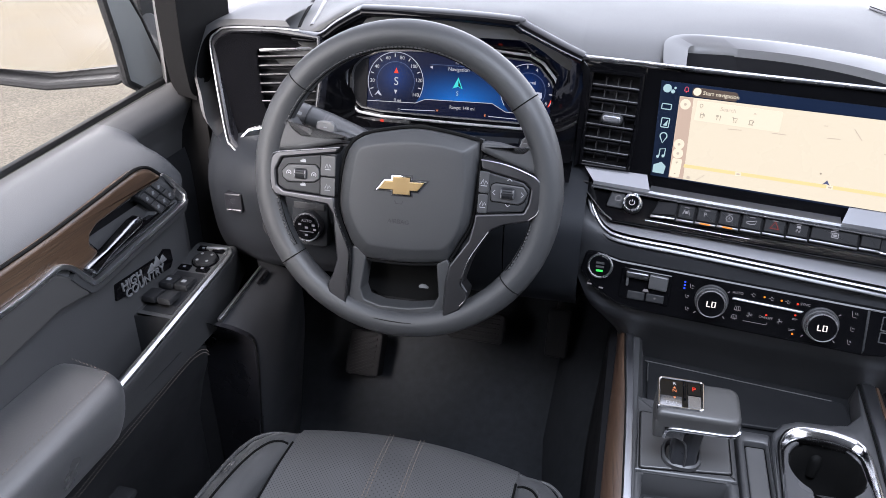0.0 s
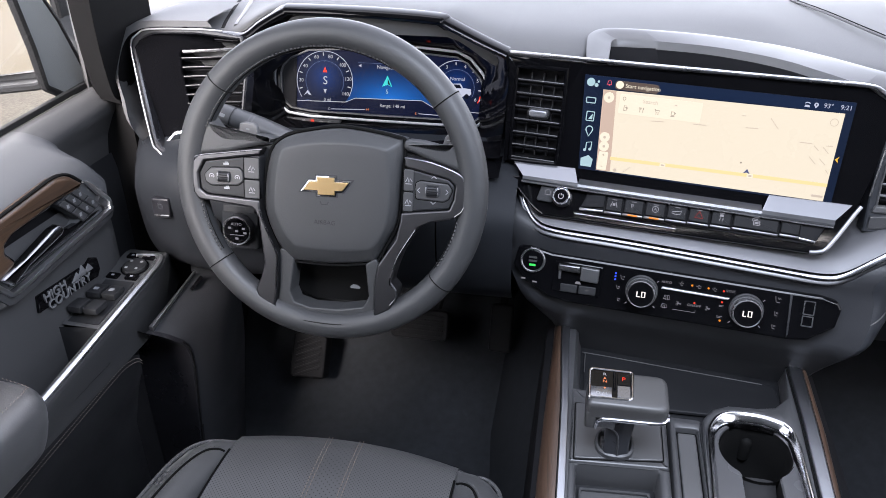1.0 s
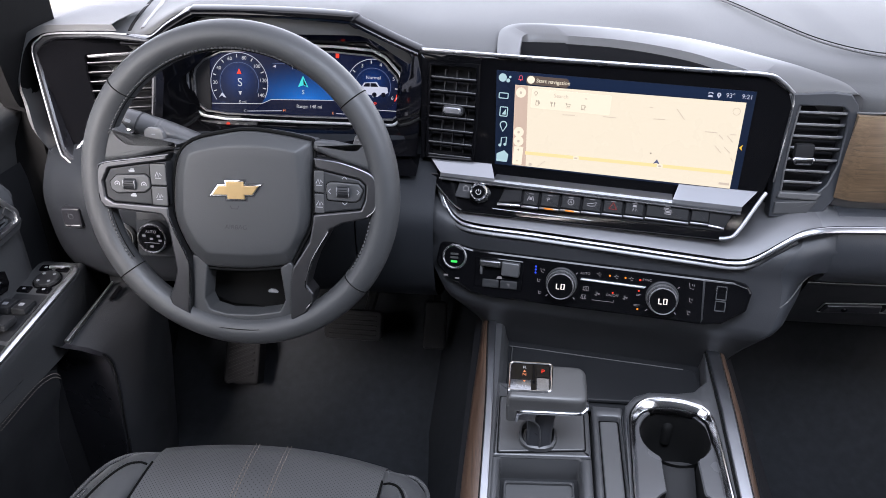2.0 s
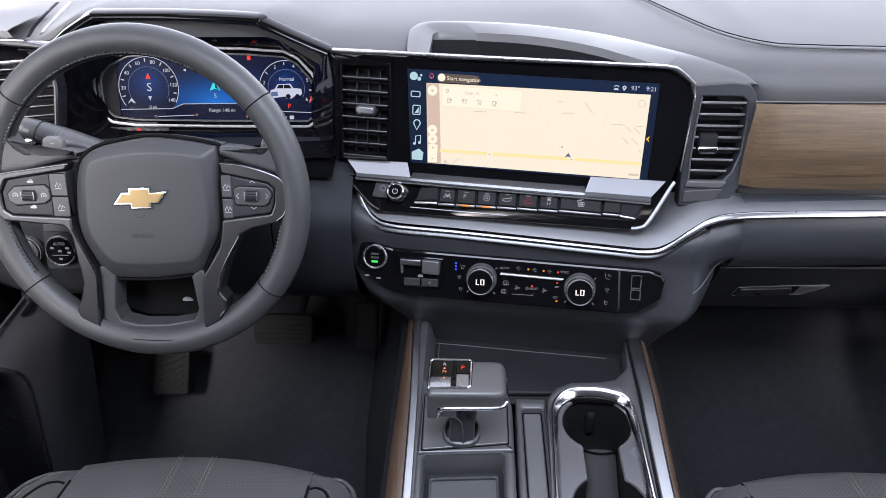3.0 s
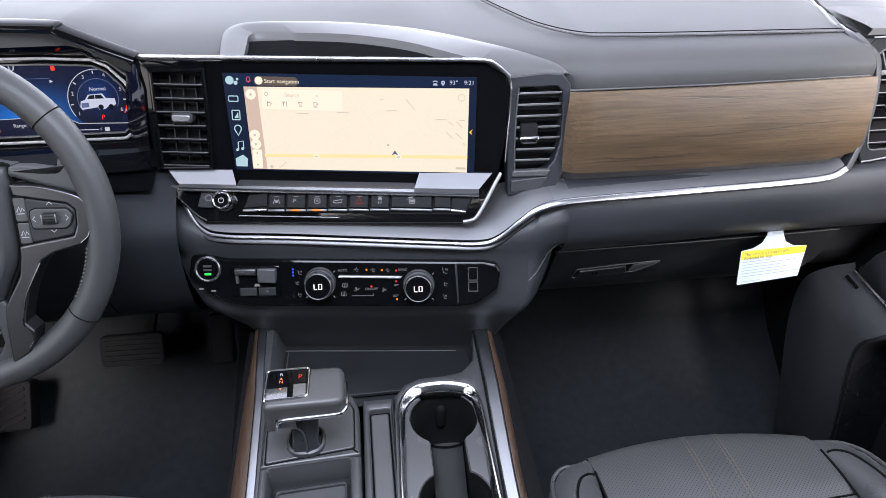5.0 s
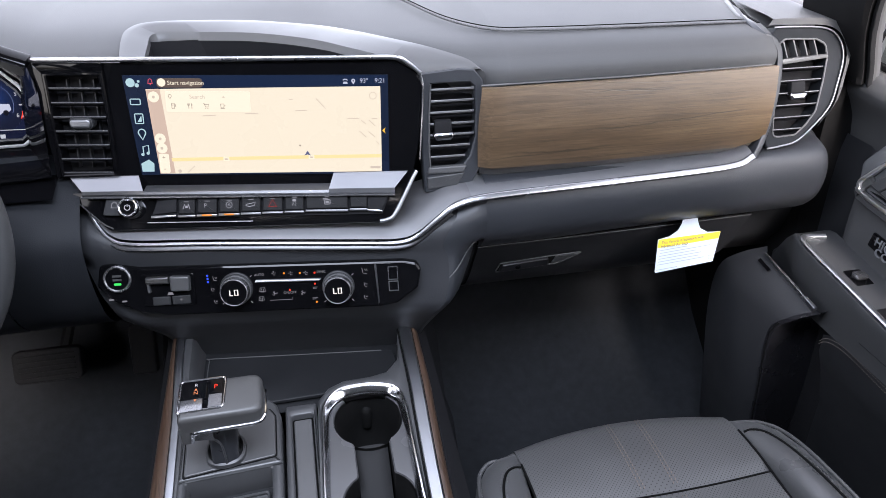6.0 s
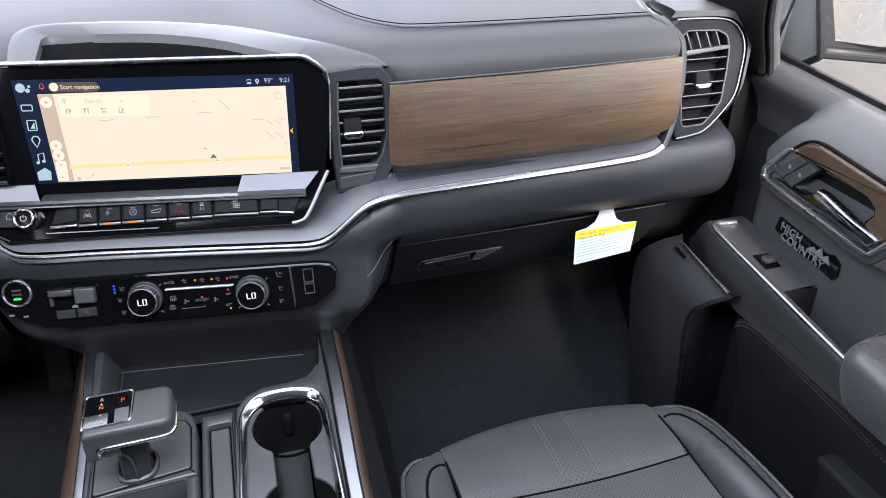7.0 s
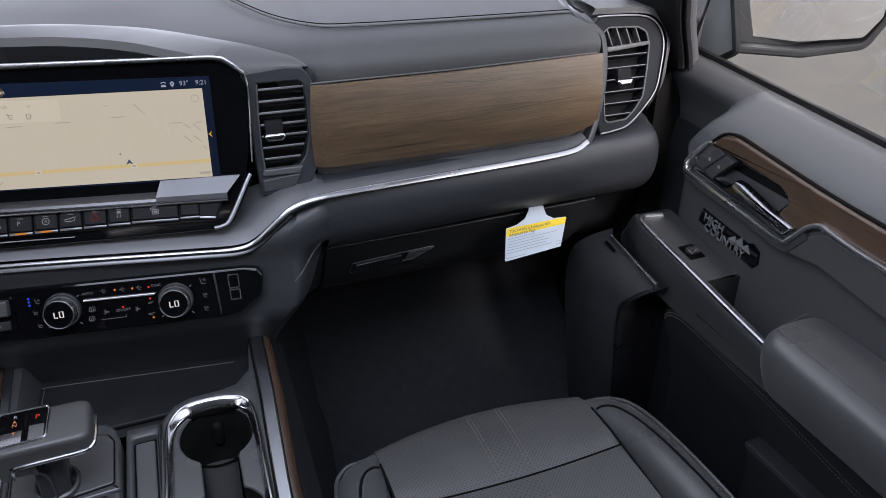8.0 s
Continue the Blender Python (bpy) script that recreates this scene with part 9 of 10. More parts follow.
    flat("side_tab", [(0.1455, 0.0005), (0.1410, -0.0035), (0.1455, -0.0075), (0.1440, -0.0035)], F, z, lit("tab_yellow", (0.85, 0.50, 0.06), 1.0), d)
    # status bar
    flat("notice_pill", rect(-0.1235, 0.0475, -0.0700, 0.0585, 0.0045), F, z, lit("pill_dark", (0.115, 0.088, 0.072), 1.0), d)
    flat("notice_disc", disc(0.0048, -0.1176, 0.0535, 18), F, z + 0.0004, CARD_LIT, d)
    letters("notice", "Start navigation", 0.0068, at(F, -0.0895, 0.0530, z + 0.0005), CARD_LIT, d, 0.00005)
    bell = lit("bell_red", (0.75, 0.10, 0.14), 1.0)
    stroke("bell_mark", [(-0.1335, 0.0525), (-0.1275, 0.0525), (-0.1284, 0.0540), (-0.1287, 0.0565), (-0.1305, 0.0578), (-0.1323, 0.0565), (-0.1326, 0.0540)], 0.0008, F, z, bell, d, closed=True)
    flat("bell_mark", disc(0.0008, -0.1305, 0.0514, 8), F, z, bell, d)
    letters("temperature", "93°", 0.0075, at(F, 0.1205, 0.0563, z), PALE_LIT, d, 0.00005)
    letters("time_shown", "9:21", 0.0075, at(F, 0.1395, 0.0566, z), PALE_LIT, d, 0.00005)
    flat("link_mark", [(0.0950, 0.0528), (0.1010, 0.0528), (0.1000, 0.0552), (0.0960, 0.0552)], F, z, PALE_LIT, d)
    stroke("link_mark", [(0.0952, 0.0568), (0.0966, 0.0580), (0.0994, 0.0580), (0.1008, 0.0568)], 0.0011, F, z, PALE_LIT, d)
    flat("place_mark", [(0.1075 + 0.0024 * math.sin(t), 0.0564 + 0.0024 * math.cos(t)) for t in np.linspace(-2.2, 2.2, 12)] + [(0.1075, 0.0522)], F, z, PALE_LIT, d)
    flat("place_mark", disc(0.0009, 0.1075, 0.0564, 8), F, z + 0.0004, SCR_DARK, d)
    # icons down the side
    flat("icon", disc(0.0052, -0.1535, 0.0530, 16), F, z, ICON_LIT, d)
    flat("icon", disc(0.0025, -0.1462, 0.0500, 10), F, z, ICON_LIT, d)
    flat("icon", disc(0.0016, -0.1440, 0.0545, 10), F, z, ICON_LIT, d)
    stroke("icon", rect(-0.1560, 0.0275, -0.1445, 0.0340, 0.001), 0.0012, F, z, ICON_LIT, d, closed=True)
    stroke("icon", rect(-0.1530, 0.0050, -0.1435, 0.0165, 0.001), 0.0012, F, z, ICON_LIT, d, closed=True)
    flat("icon", [(-0.1505, 0.0070), (-0.1455, 0.0070), (-0.1455, 0.0145)], F, z, ICON_LIT, d)
    stroke("icon", [(-0.1470 + 0.0042 * math.sin(t), -0.0060 + 0.0042 * math.cos(t)) for t in np.linspace(-2.1, 2.1, 14)] + [(-0.1470, -0.0148)], 0.0014, F, z, ICON_LIT, d, closed=True)
    stroke("icon", [(-0.1480, -0.0325), (-0.1480, -0.0230), (-0.1415, -0.0215), (-0.1415, -0.0310)], 0.0013, F, z, ICON_LIT, d)
    for a, b in ((-0.1493, -0.0328), (-0.1428, -0.0312)):
        flat("icon", disc(0.0019, a, b, 10), F, z, ICON_LIT, d)
    flat("icon", [(-0.1520, -0.0540), (-0.1380, -0.0540), (-0.1370, -0.0440), (-0.1430, -0.0390), (-0.1525, -0.0440)], F, z, ICON_LIT, d)


screen_content()


# ---- switches below the display ----
def switch_row():
    s = SCREEN
    fr = plane_frame(DISP @ Vector((0, -0.094, 0.0135)), DISP.col[0].to_3d(), DISP.col[1].to_3d() - DISP.col[2].to_3d() * 0.38)
    xs = [-0.1115, -0.0885, -0.0620, -0.0350, -0.0090, 0.0180, 0.0440, 0.0985, 0.1225]
    part("switch_bed", prism([(-0.1360, 0.0085), (0.1500, 0.0125), (0.1400, -0.0125), (-0.1430, -0.0165)], fr, -0.001, -0.006), SLAT, s, "dark bed of the switch row")
    for i, (a, b) in enumerate(zip(xs, xs[1:])):
        lift = 0.004 * (a + b) / 2 / 0.13
        q = [(a + 0.0012, -0.0085 + lift), (b - 0.0012, -0.0085 + lift), (b - 0.0012, 0.0100 + lift), (a + 0.0012, 0.0100 + lift)]
        k = part("push_button", prism(rounded(q, 0.0012, 2), fr, 0.004, -0.004, 0.0016, 3), BUTTON, s, "dark push button")
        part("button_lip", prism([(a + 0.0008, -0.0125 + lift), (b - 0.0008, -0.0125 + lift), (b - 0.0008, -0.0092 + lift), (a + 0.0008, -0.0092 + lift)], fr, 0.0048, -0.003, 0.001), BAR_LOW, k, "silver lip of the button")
        m = (a + b) / 2
        flat("button_print", rect(m - 0.0030, 0.0062 + lift, m + 0.0030, 0.0072 + lift), fr, 0.0043, PALE_MARK, k)
        if i in (1, 2):
            part("button_lamp", prism(rect(m - 0.006, -0.0118 + lift, m + 0.006, -0.0098 + lift, 0.0008), fr, 0.0054, 0.003), ORANGE_LIT, k, "orange lamp")
        y = 0.001 + lift
        if i == 4:
            tri = [(m - 0.0048, y - 0.004), (m + 0.0048, y - 0.004), (m, y + 0.0045)]
            stroke("button_mark", tri, 0.0013, fr, 0.0044, RED_DIM, k, closed=True)
        elif i == 1:
            letters("button_mark", "P", 0.0075, at(fr, m - 0.002, y, 0.0042), BUTTON_MARK, k, 0.00005)
        elif i == 2:
            stroke("button_mark", disc(0.0038, m, y, 14), 0.0008, fr, 0.0044, BUTTON_MARK, k, closed=True)
            letters("button_mark", "A", 0.0055, at(fr, m, y, 0.0042), BUTTON_MARK, k, 0.00005)
        elif i == 0:
            for dx in (-0.0035, 0.0035):
                stroke("button_mark", [(m + dx * 1.2, y - 0.0035), (m + dx * 0.6, y + 0.003)], 0.0009, fr, 0.0044, BUTTON_MARK, k)
            flat("button_mark", rect(m - 0.0015, y - 0.002, m + 0.0015, y + 0.001), fr, 0.0044, BUTTON_MARK, k)
        elif i == 3:
            stroke("button_mark", [(m - 0.006, y - 0.002), (m - 0.002, y - 0.003), (m + 0.004, y - 0.002), (m + 0.0055, y + 0.0025), (m + 0.001, y + 0.001), (m - 0.006, y - 0.0005)], 0.0009, fr, 0.0044, BUTTON_MARK, k, closed=True)
        elif i == 5:
            flat("button_mark", rounded([(m - 0.0026, y + 0.0012), (m + 0.0026, y + 0.0012), (m + 0.0018, y + 0.0042), (m - 0.0018, y + 0.0042)], 0.0006, 2), fr, 0.0044, BUTTON_MARK, k)
            for dx in (-0.0016, 0.0016):
                stroke("button_mark", [(m + dx, y - 0.0002), (m + dx + 0.0008, y - 0.0014), (m + dx - 0.0008, y - 0.0028), (m + dx, y - 0.0040)], 0.0008, fr, 0.0044, BUTTON_MARK, k)
        elif i == 6:
            stroke("button_mark", rounded([(m - 0.0030, y - 0.0036), (m + 0.0040, y - 0.0036), (m + 0.0040, y + 0.0018), (m - 0.0030, y + 0.0018)], 0.0008, 2), 0.0009, fr, 0.0044, BUTTON_MARK, k, closed=True)
            flat("button_mark", rect(m - 0.0016, y - 0.0022, m + 0.0026, y + 0.0004), fr, 0.0044, BUTTON_MARK, k)
            stroke("button_mark", [(m - 0.0046, y + 0.0010), (m - 0.0046, y + 0.0036), (m + 0.0010, y + 0.0036)], 0.0009, fr, 0.0044, BUTTON_MARK, k)
    # wedge ends
    part("row_end", prism([(-0.1350, 0.0045), (-0.1125, 0.0090), (-0.1125, -0.0085), (-0.1420, -0.0120)], fr, 0.0025, -0.004, 0.0012), VENT_DARK, s)
    part("row_end_lip", prism([(-0.1430, -0.0165), (-0.1125, -0.0150), (-0.1125, -0.0122), (-0.1425, -0.0130)], fr, 0.0040, -0.004, 0.001), SMOKE, s)
    part("row_end", prism([(0.1215, 0.0130), (0.1490, 0.0125), (0.1395, -0.0085), (0.1215, -0.0060)], fr, 0.0025, -0.004, 0.0012), VENT_DARK, s)
    part("row_end_lip", prism([(0.1215, -0.0095), (0.1400, -0.0110), (0.1405, -0.0082), (0.1215, -0.0065)], fr, 0.0040, -0.004, 0.001), SMOKE, s)
    stroke("row_reflector", [(-0.1480, -0.0215), (-0.02, -0.0205)], 0.0012, fr, 0.0012, SMOKE, s)
    # volume knob and home button
    v = at(fr, -0.1680, -0.0035) @ Matrix.Diagonal((0.88, 0.88, 1.0, 1.0))
    kn = part("volume_knob", prism(disc(0.0145, 0, 0, 32), v, 0.006, -0.004, 0.003), SMOKE, s, "silver-edged volume knob")
    part("knob_ring", ring_prism(disc(0.0135, 0, 0, 32), disc(0.0100, 0, 0, 32), v, 0.0145, 0.003, bevel=0.0015), CHROME, kn, "bright knurled ring")
    part("knob_face", prism(disc(0.0102, 0, 0, 28), v, 0.0125, 0.0, 0.001), GLOSS, kn, "black knob face")
    stroke("power_mark", [(0.0038 * math.sin(t), 0.0038 * math.cos(t)) for t in np.linspace(0.6, 5.7, 14)], 0.0009, v, 0.0129, WHITE_LIT, kn)
    stroke("power_mark", [(0, 0.001), (0, 0.0045)], 0.0009, v, 0.0129, WHITE_LIT, kn)
    h = rounded([(-0.2010, -0.0125), (-0.1790, -0.0130), (-0.1800, 0.0125), (-0.1960, 0.0120)], 0.003, 3)
    hb = part("home_button", prism(h, fr, 0.0022, -0.003, 0.001), DARK, s, "black home button")
    stroke("home_mark", [(-0.1905, -0.0030), (-0.1835, -0.0030), (-0.1835, 0.0015), (-0.1870, 0.0045), (-0.1905, 0.0015)], 0.0008, fr, 0.0026, BUTTON_MARK, hb, closed=True)


BUTTON = material("black_button_plastic", (0.0070, 0.0070, 0.0076), rough=0.5, spec=0.10, rough_var=0.03)
BUTTON_MARK = lit("button_mark", (0.34, 0.35, 0.38), 1.0)
PALE_MARK = lit("pale_mark", (0.20, 0.205, 0.22), 1.0)
RED_DIM = lit("red_mark", (0.36, 0.03, 0.02), 1.0)
switch_row()


# ---- climate panel ----
def climate_content():
    c = CLIMATE
    F = CLIM
    for x, y in ((-0.0490, -0.0155), (0.0800, -0.0215)):
        b = at(F, x, y) @ Matrix.Diagonal((0.93, 0.93, 1.0, 1.0))
        part("knob_base", prism(disc(0.0225, 0, 0.002, 36), b, 0.007, 0.0, 0.002), DARK, c, "dark knob base")
        ring = lambda r, h: [b @ Vector((p[0], p[1], h)) for p in disc(r, 0, 0, 40)]
        k = part("temperature_knob", loft([ring(0.0205, 0.004), ring(0.0202, 0.012), ring(0.0186, 0.0225), ring(0.0170, 0.0235), ring(0.0165, 0.018)], closed_ring=True), SMOKE, c, "smoked metal temperature knob", smooth=30)
        part("knob_ring", ring_prism(disc(0.0184, 0, 0, 40), disc(0.0172, 0, 0, 40), b, 0.0242, 0.020, bevel=0.0005), SMOKE, k, "satin ring")
        part("knob_band", ring_prism(disc(0.0209, 0, 0, 40), disc(0.0195, 0, 0, 40), b, 0.0125, 0.005, bevel=0.0006), GREY, k, "knurled grey band")
        part("knob_face", prism(disc(0.0171, 0, 0, 36), b, 0.0225, 0.018), GLOSS, k, "black display face")
        stroke("set_temperature", [(-0.0052, 0.0036), (-0.0052, -0.0036), (-0.0012, -0.0036)], 0.0015, b, 0.0228, WHITE_HOT, k)
        stroke("set_temperature", [(0.0012, -0.0036), (0.0054, -0.0036), (0.0054, 0.0036), (0.0012, 0.0036)], 0.0015, b, 0.0228, WHITE_HOT, k, closed=True)
        for a in (0.7, 3.9, 5.5):
            stroke("rim_mark", [(0.0250 * math.cos(a), 0.0250 * math.sin(a)), (0.0285 * math.cos(a), 0.0285 * math.sin(a))], 0.0010, b, 0.0046, PALE_MARK, c)
    # start button
    st = at(F, -0.1950, 0.0080)
    part("start_ring", ring_prism(disc(0.0172, 0, 0, 36), disc(0.0140, 0, 0, 36), st, 0.0085, 0.0, bevel=0.0012), SMOKE, c, "silver ring of the start button")
    sb = part("start_button", prism(disc(0.0142, 0, 0, 32), st, 0.0068, 0.0, 0.001), GLOSS, c, "black engine start button")
    part("start_lamp", prism(rect(-0.0045, -0.0080, 0.0045, -0.0050, 0.001), st, 0.0072, 0.005), GREEN_LIT, sb, "green lamp")
    for y in (0.004, -0.001):
        flat("start_mark", rect(-0.0055, y - 0.0014, 0.0055, y + 0.0014), st, 0.0070, DARKMARK, sb)
    for a, b in ((-0.2060, -0.0185), (-0.1900, -0.0215)):
        flat("start_hint", rect(a - 0.003, b - 0.001, a + 0.003, b + 0.001), F, 0.0048, PALE_MARK, c)
    # trailer brake control
    tb = part("brake_box", prism(rounded([(-0.1655, 0.0122), (-0.1000, 0.0102), (-0.1010, -0.0318), (-0.1665, -0.0295)], 0.003, 3), F, 0.0062, 0.0, 0.0015), GLOSS, c, "dark trailer brake control")
    part("brake_slider", prism(rounded([(-0.1290, 0.0085), (-0.1045, 0.0072), (-0.1052, -0.0118), (-0.1290, -0.0105)], 0.002, 2), F, 0.014, 0.004, 0.002), PLASTIC, tb, "charcoal slider block")
    part("brake_slider_top", prism(rounded([(-0.1590, 0.0085), (-0.1295, 0.0082), (-0.1295, -0.0010), (-0.1590, 0.0000)], 0.0015, 2), F, 0.014, 0.004, 0.002), BAR_LOW, tb, "silver slider edge")
    part("brake_slider_side", prism(rounded([(-0.1590, 0.0085), (-0.1555, 0.0085), (-0.1545, -0.0120), (-0.1580, -0.0120)], 0.001, 2), F, 0.011, 0.004, 0.001), PLASTIC, tb)
    flat("brake_mark", [(-0.1355, -0.0165), (-0.1275, -0.0165), (-0.1290, -0.0130), (-0.1340, -0.0130)], F, 0.0068, PALE_MARK, tb)
    for a, b, q in ((-0.1545, -0.1320, "-"), (-0.1300, -0.1070, "+")):
        part("gain_key", prism(rect(a, -0.0292, b, -0.0180, 0.0015), F, 0.0078, 0.004, 0.0012), DARK, tb, "gain key")
        letters("gain_sign", q, 0.0085, at(F, (a + b) / 2, -0.0235, 0.0081), PALE_MARK, tb, 0.00005)
    # silver fin between the knobs, small marks and lamps
    part("fin", prism([(-0.0235, -0.0045), (0.0590, -0.0078), (0.0560, -0.0105), (-0.0250, -0.0072)], F, 0.0085, 0.003, 0.001), SATIN, c, "thin silver fin between the knobs")
    for x, y, q in ((-0.0190, 0.0017, "AUTO"), (0.0595, 0.0006, "SYNC"), (0.0179, -0.0240, "ON/OFF")):
        letters("touch_word", q, 0.0046, at(F, x, y, 0.0048), PALE_MARK, c, 0.00005)
    seat = (((-0.25, 0.5), (-0.12, -0.3), (0.35, -0.36)), ((0.1, 0.35), (0.2, 0.05)), ((0.32, 0.35), (0.42, 0.05)))
    flow = (((-0.45, 0.1), (-0.1, 0.1), (0.0, -0.3), (0.35, -0.3)), ((-0.1, 0.4), (0.1, 0.2), (0.1, 0.45)), ((0.2, 0.1), (0.45, 0.1)))
    pane = (((-0.45, -0.3), (-0.32, 0.35), (0.32, 0.35), (0.45, -0.3), (-0.45, -0.3)), ((-0.15, -0.5), (-0.1, 0.0), (-0.18, 0.2)), ((0.12, -0.5), (0.17, 0.0), (0.09, 0.2)))
    fan = (((0.0, 0.0), (-0.3, 0.35), (-0.05, 0.45), (0.0, 0.0)), ((0.0, 0.0), (0.45, 0.1), (0.35, -0.2), (0.0, 0.0)), ((0.0, 0.0), (-0.15, -0.5), (-0.4, -0.25), (0.0, 0.0)))
    bars = (((-0.45, 0.15), (0.45, 0.15)), ((-0.45, -0.25), (0.2, -0.25)))
    for x, y, w, h, mark in ((-0.0755, 0.0002, 0.0075, 0.0065, seat), (-0.0795, -0.0137, 0.006, 0.005, seat), (-0.0772, -0.0298, 0.006, 0.005, seat), (-0.0011, 0.0022, 0.007, 0.0065, flow), (0.0205, 0.0010, 0.007, 0.006, flow), (0.0395, 0.0003, 0.007, 0.006, flow), (-0.0166, -0.0180, 0.0085, 0.0075, pane), (-0.0188, -0.0295, 0.008, 0.007, pane), (-0.0015, -0.0237, 0.008, 0.006, fan), (0.0343, -0.0252, 0.007, 0.006, fan), (0.0506, -0.0195, 0.0065, 0.0035, bars), (0.0494, -0.0335, 0.008, 0.004, bars), (0.1140, -0.0021, 0.010, 0.009, seat), (0.1146, -0.0201, 0.006, 0.0065, seat), (0.1136, -0.0368, 0.006, 0.0065, seat)):
        for run in mark:
            stroke("touch_mark", [(x + a * w, y + b * h) for a, b in run], 0.0006, F, 0.0048, PALE_MARK, c)
    for x, y, m in ((0.0124, 0.0018, ORANGE_LIT), (0.0324, 0.0009, ORANGE_LIT), (0.0510, -0.0001, RED_LIT), (0.0179, -0.0205, RED_LIT), (0.0505, -0.0145, RED_LIT), (0.0509, -0.0385, ORANGE_LIT)):
        flat("indicator_lamp", disc(0.0013, x, y, 10), F, 0.0049, m, c)
    for y in (0.0048, 0.0007, -0.0034):
        flat("seat_lamp", disc(0.0013, -0.0840, y, 10), F, 0.0049, BLUE_LIT, c)
    stroke("panel_line", [(-0.008, -0.0325), (0.020, -0.0330), (0.020, -0.0300)], 0.0006, F, 0.0046, PALE_MARK, c)
    # sockets
    part("socket_divider", prism([(0.1275, 0.0070), (0.1305, 0.0068), (0.1320, -0.0430), (0.1300, -0.0480)], F, 0.0058, 0.003, 0.001), DARK, c)
    for y, h in ((-0.0070, 0.0090), (-0.0240, 0.0068)):
        part("usb_socket", ring_prism(rect(0.1445, y - h, 0.1575, y + h, 0.001), rect(0.1457, y - h + 0.0013, 0.1563, y + h - 0.0013, 0.0008), F, 0.0056, 0.002), SMOKE, c, "silver rimmed charging socket")
    part("panel_glint_edge", sweep([F @ Vector((a, b, 0.0052)) for a, b in ((0.130, 0.0070), (0.165, 0.0062), (0.180, 0.0020))], circle(0.0008, 6)), SMOKE, c)


WHITE_HOT = lit("white_digits", (1.0, 0.95, 0.85), 1.2)
climate_content()


# ---- driver's lower switches ----
def lower_switches():
    fr = plane_frame((-0.7215, 0.845, 0.569), (1, 0.05, 0), (0, 0.05, 1))
    b = thing("parking_brake_switch", (-0.72, 0.85, 0.55), "black parking brake switch with a silver lip", "switch")
    part("switch_body", prism(rect(-0.013, -0.0145, 0.013, 0.0145, 0.003), fr, 0.008, -0.01, 0.002), GLOSS_DARK, b)
    part("switch_lip", prism(rect(-0.011, -0.0108, 0.011, -0.0090, 0.0007), fr, 0.0095, 0.004, 0.0006), SMOKE, b, "silver lip")
    stroke("switch_mark", disc(0.0034, 0, 0.003, 14), 0.0009, fr, 0.0086, PALE_MARK, b, closed=True)
    h = thing("headlamp_switch", (-0.60, 0.85, 0.52), "round black headlamp switch below a dimmer key", "switch")
    fr = plane_frame((-0.606, 0.842, 0.5485), (1, 0.0, 0), (0, 0.22, 1))
    part("bezel", prism(rect(-0.028, -0.030, 0.026, 0.034, 0.006), fr, 0.004, -0.012, 0.002), KNEE, h)
    part("dial", prism(disc(0.0205, 0, 0, 32), fr, 0.016, 0.0, 0.002), DARK, h, "dark knurled dial")
    part("dial_ring", ring_prism(disc(0.0200, 0, -0.001, 32), disc(0.0180, 0, -0.001, 32), fr, 0.0175, 0.010, bevel=0.0008), SMOKE, h, "silver dial ring")
    part("dial_face", prism(disc(0.0182, 0, 0, 28), fr, 0.0165, 0.008), GLOSS, h)
    letters("dial_word", "AUTO", 0.0055, at(fr, 0, 0.0085, 0.0168), PALE_MARK, h, 0.00005)
    for x, y in ((-0.010, 0.003), (0.010, 0.003), (0.0, -0.001), (0.012, -0.003), (0.0, -0.0115)):
        flat("dial_mark", rect(x - 0.0022, y - 0.0014, x + 0.0022, y + 0.0014), fr, 0.0169, PALE_MARK, h)
    stroke("dial_mark", [(-0.010, -0.0065), (0.011, -0.0065)], 0.0008, fr, 0.0169, PALE_MARK, h)
    part("dimmer_key", prism(rect(-0.024, 0.022, 0.022, 0.032, 0.002), fr, 0.0062, 0.0, 0.001), DARK, h, "dimmer key")
    for x, q in ((-0.008, "-"), (0.010, "+")):
        letters("dimmer_sign", q, 0.007, at(fr, x, 0.027, 0.0065), PALE_MARK, h, 0.00005)
    k = thing("light_roller", (-0.65, 0.85, 0.52), "dark round knob behind the wheel", "switch")
    fr = plane_frame((-0.655, 0.838, 0.545), (1, 0, 0), (0, 0.2, 1))
    part("roller", prism(disc(0.019, 0, 0, 28), fr, 0.012, -0.004, 0.002), DARK, k)
    part("roller_ring", ring_prism(disc(0.0200, 0, 0, 28), disc(0.0185, 0, 0, 28), fr, 0.008, 0.0), GREY, k)


lower_switches()


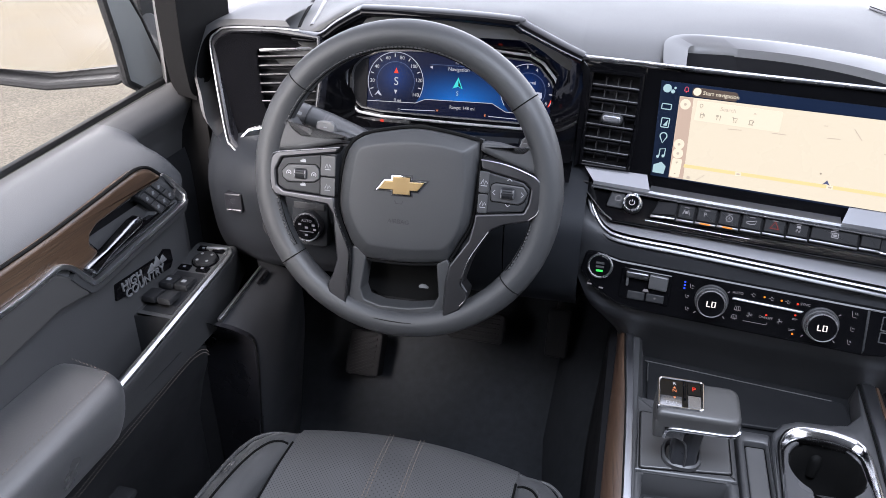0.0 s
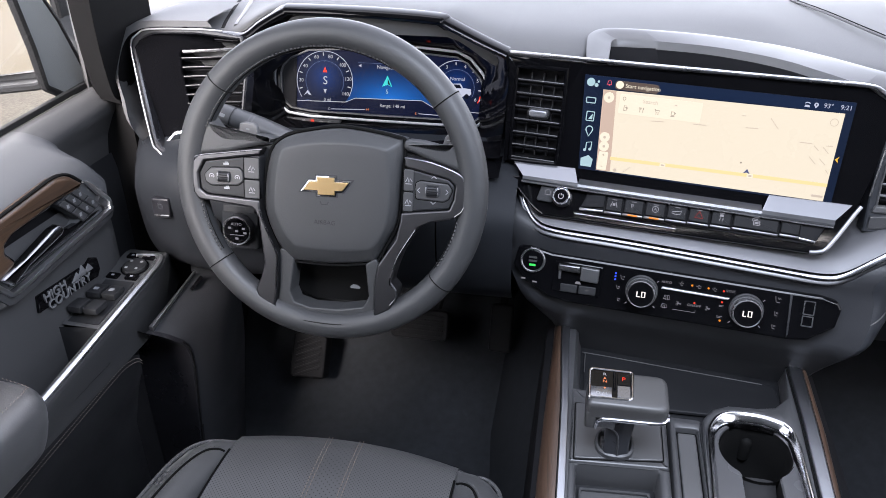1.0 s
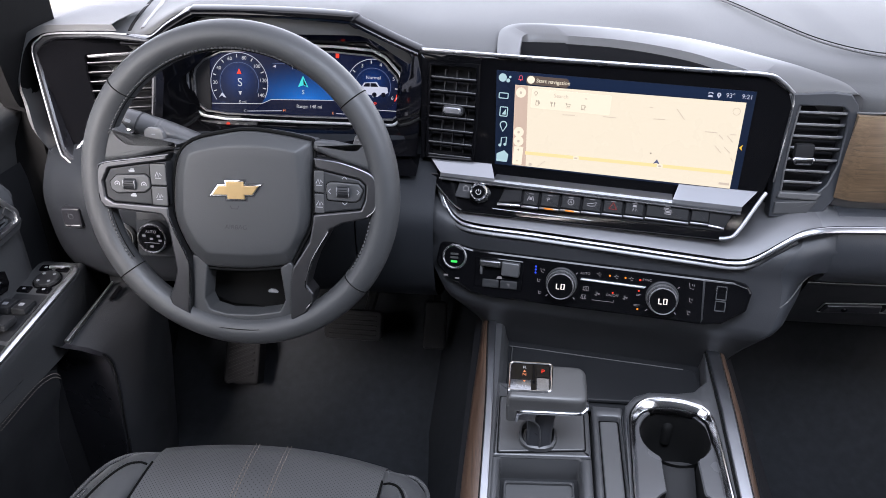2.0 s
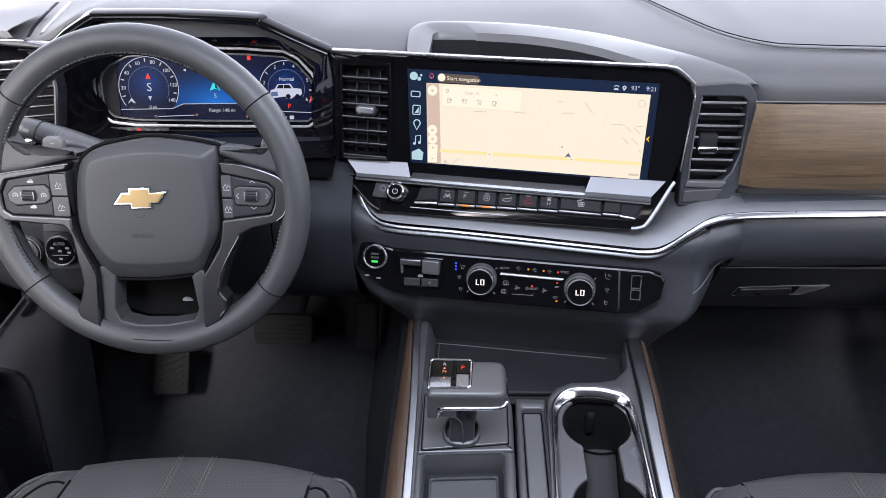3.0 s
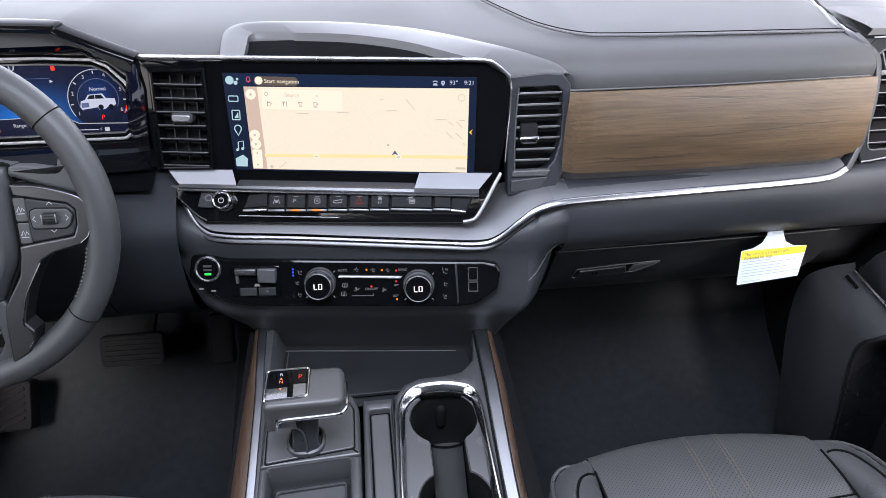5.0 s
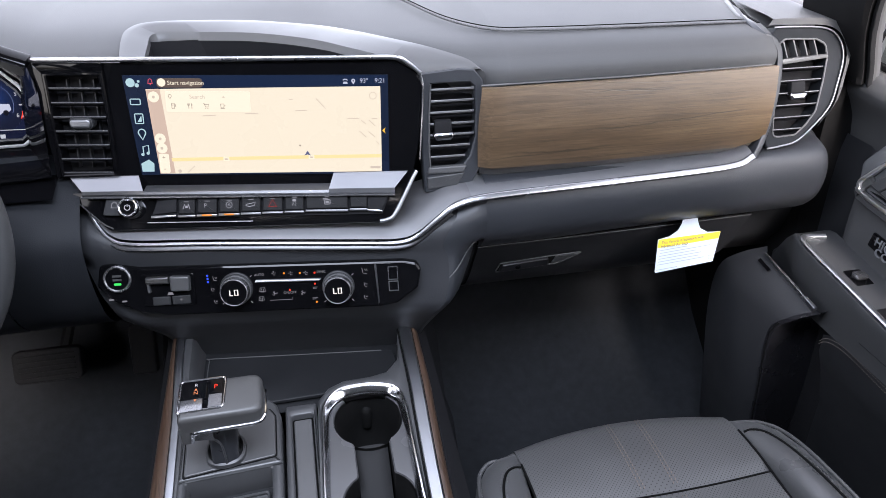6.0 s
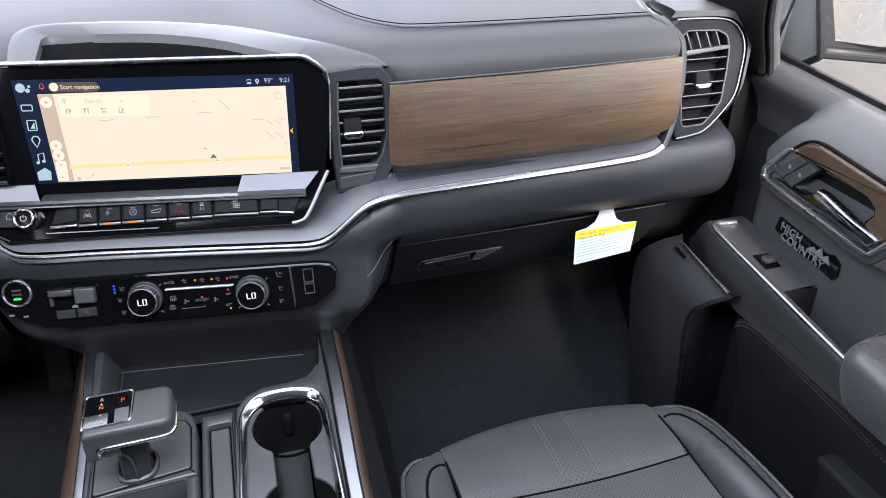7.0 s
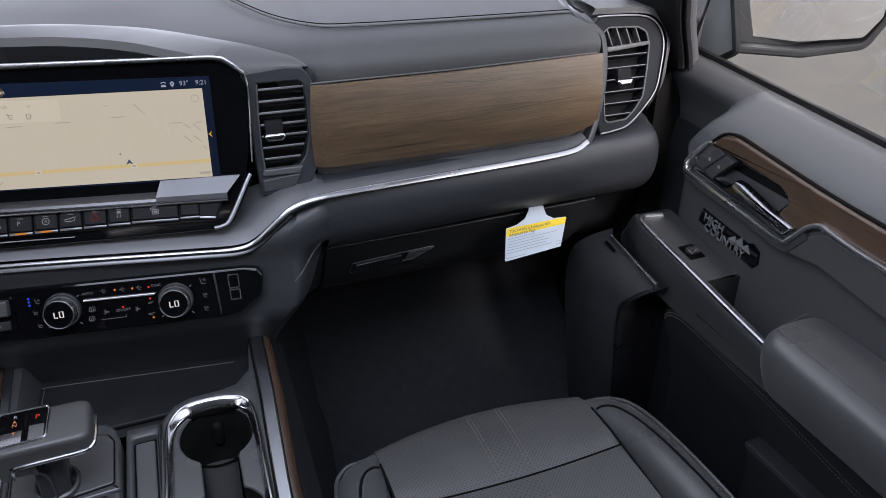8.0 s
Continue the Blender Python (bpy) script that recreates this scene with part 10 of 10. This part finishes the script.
# ---- footwell ----
def footwell():
    p = thing("brake_pedal", (-0.42, 1.15, 0.05), "dark rubber brake pedal", "pedal", "pedals")
    fr = plane_frame((-0.420, 1.125, 0.222), (1, 0, 0), (0, 0.45, 0.9))
    part("pad", prism(rect(-0.055, -0.028, 0.055, 0.028, 0.012, 4), fr, 0.012, -0.006, 0.004), RUBBER, p, "ribbed rubber pad")
    for i in range(5):
        part("rib", box((0, -0.018 + 0.009 * i, 0.0125), (0.09, 0.003, 0.003), 0.001, fr), RUBBER, p)
    part("lever", sweep([fr @ Vector((0.02, 0, -0.004)), fr @ Vector((0.03, 0.06, -0.03)), fr @ Vector((0.03, 0.18, -0.05))], circle(0.010, 8)), DARK, p)
    p = thing("throttle_pedal", (-0.265, 1.15, 0.05), "dark upright throttle pedal", "pedal", "pedals")
    fr = plane_frame((-0.268, 1.135, 0.225), (1, 0, 0), (0, 0.4, 0.9))
    part("pad", prism(rect(-0.021, -0.045, 0.021, 0.045, 0.008, 4), fr, 0.010, -0.006, 0.004), RUBBER, p, "rubber pad")
    part("lever", sweep([fr @ Vector((0, 0.03, -0.004)), fr @ Vector((0, 0.10, -0.03)), fr @ Vector((0, 0.2, -0.04))], circle(0.008, 8)), DARK, p)
    f = thing("footrest", (-0.637, 1.10, 0.05), "black ribbed rubber footrest", "footrest")
    fr = plane_frame((-0.637, 1.097, 0.145), (1, 0.02, 0), (0, 0.55, 0.83))
    part("plate", prism(rect(-0.034, -0.048, 0.034, 0.038, 0.008, 4), fr, 0.006, -0.03, 0.004), SLAT, f, "rubber plate")
    for i in range(6):
        part("rib", box((0, 0, 0), (0.054, 0.006, 0.005), 0.0015, at(fr, 0, -0.036 + 0.0125 * i, 0.0065, 24)), SLAT, f)
    for s, nm in ((-1, "driver's"), (1, "passenger's")):
        o = [(s * 0.24, 0.62), (s * 0.235, 0.80), (s * 0.25, 0.95), (s * 0.29, 1.06), (s * 0.36, 1.09), (s * 0.60, 1.09), (s * 0.66, 1.06), (s * 0.68, 0.95), (s * 0.69, 0.62)]
        m = thing("floor_mat", (s * 0.46, 0.85, -0.02), "black carpet %s floor mat with a bound edge" % nm, "floor mat", "floor mats")
        o = rounded(o, 0.03, 4)
        part("pile", prism(o, Matrix.Translation((0, 0, -0.020)), 0.010, 0.001, 0.003), CARPET, m, "black pile")
        part("binding", sweep([Vector((a, b, -0.010)) for a, b in o], circle(0.004, 6), closed=True), RUBBER, m, "bound edge")


footwell()


# ---- card hung from the glove box ----
def hang_tag():
    fr = plane_frame((0.58, 0.8785, 0.470), (1, 0.15, 0), (0, 0.5, 1))
    t = thing("hang_tag", (0.58, 0.875, 0.44), "white card tag with a yellow band hung from the glove box", "tag")
    o = [(-0.048, 0.021), (-0.028, 0.0225), (-0.0125, 0.0285), (-0.004, 0.038), (0.0011, 0.0500), (0.0240, 0.0485), (0.0235, 0.036), (0.0255, 0.0255), (0.0375, 0.0178), (0.0609, 0.0149), (0.0401, -0.0271), (-0.0612, -0.0261)]
    o = rounded(o, [0.002, 0.004, 0.005, 0.004, 0, 0, 0.003, 0.004, 0.005, 0.002, 0.002, 0.002], 3)
    part("card", prism(o, fr, 0.0008, 0.0), PAPER, t, "white card")
    part("band", prism([(-0.0512, 0.0085), (0.0552, 0.0052), (0.0600, 0.0146), (-0.0475, 0.0206)], fr, 0.0012, 0.0005), YELLOW, t, "yellow band")
    tilt = -2.2
    letters("tag_words", "This Vehicle is Equipped with", 0.0062, at(fr, -0.0440, 0.0150, 0.0017, tilt), INK, t, 0.00005, "LEFT")
    letters("tag_words", "Advanced Air Bags", 0.0062, at(fr, -0.0462, 0.0098, 0.0017, tilt), INK, t, 0.00005, "LEFT")
    for i, (w, ind) in enumerate(((0.048, 0), (0.088, 0.002), (0.064, 0.002), (0.074, 0.002), (0.070, 0.002), (0.080, 0.002), (0.036, 0))):
        y = 0.0045 - 0.0040 * i - (0.003 if i == 6 else 0)
        part("print_line", box((w / 2, 0, 0), (w, 0.0009, 0.0003), 0, at(fr, -0.0490 - 0.0016 * i + ind, y, 0.0010, tilt * 0.7)), INK_SOFT, t)
    stroke("print_box", rect(0.033, -0.0225, 0.040, -0.0175), 0.0006, fr, 0.0011, INK_SOFT, t, closed=True)


INK_SOFT = material("grey_ink", (0.30, 0.33, 0.36), rough=0.7)
hang_tag()
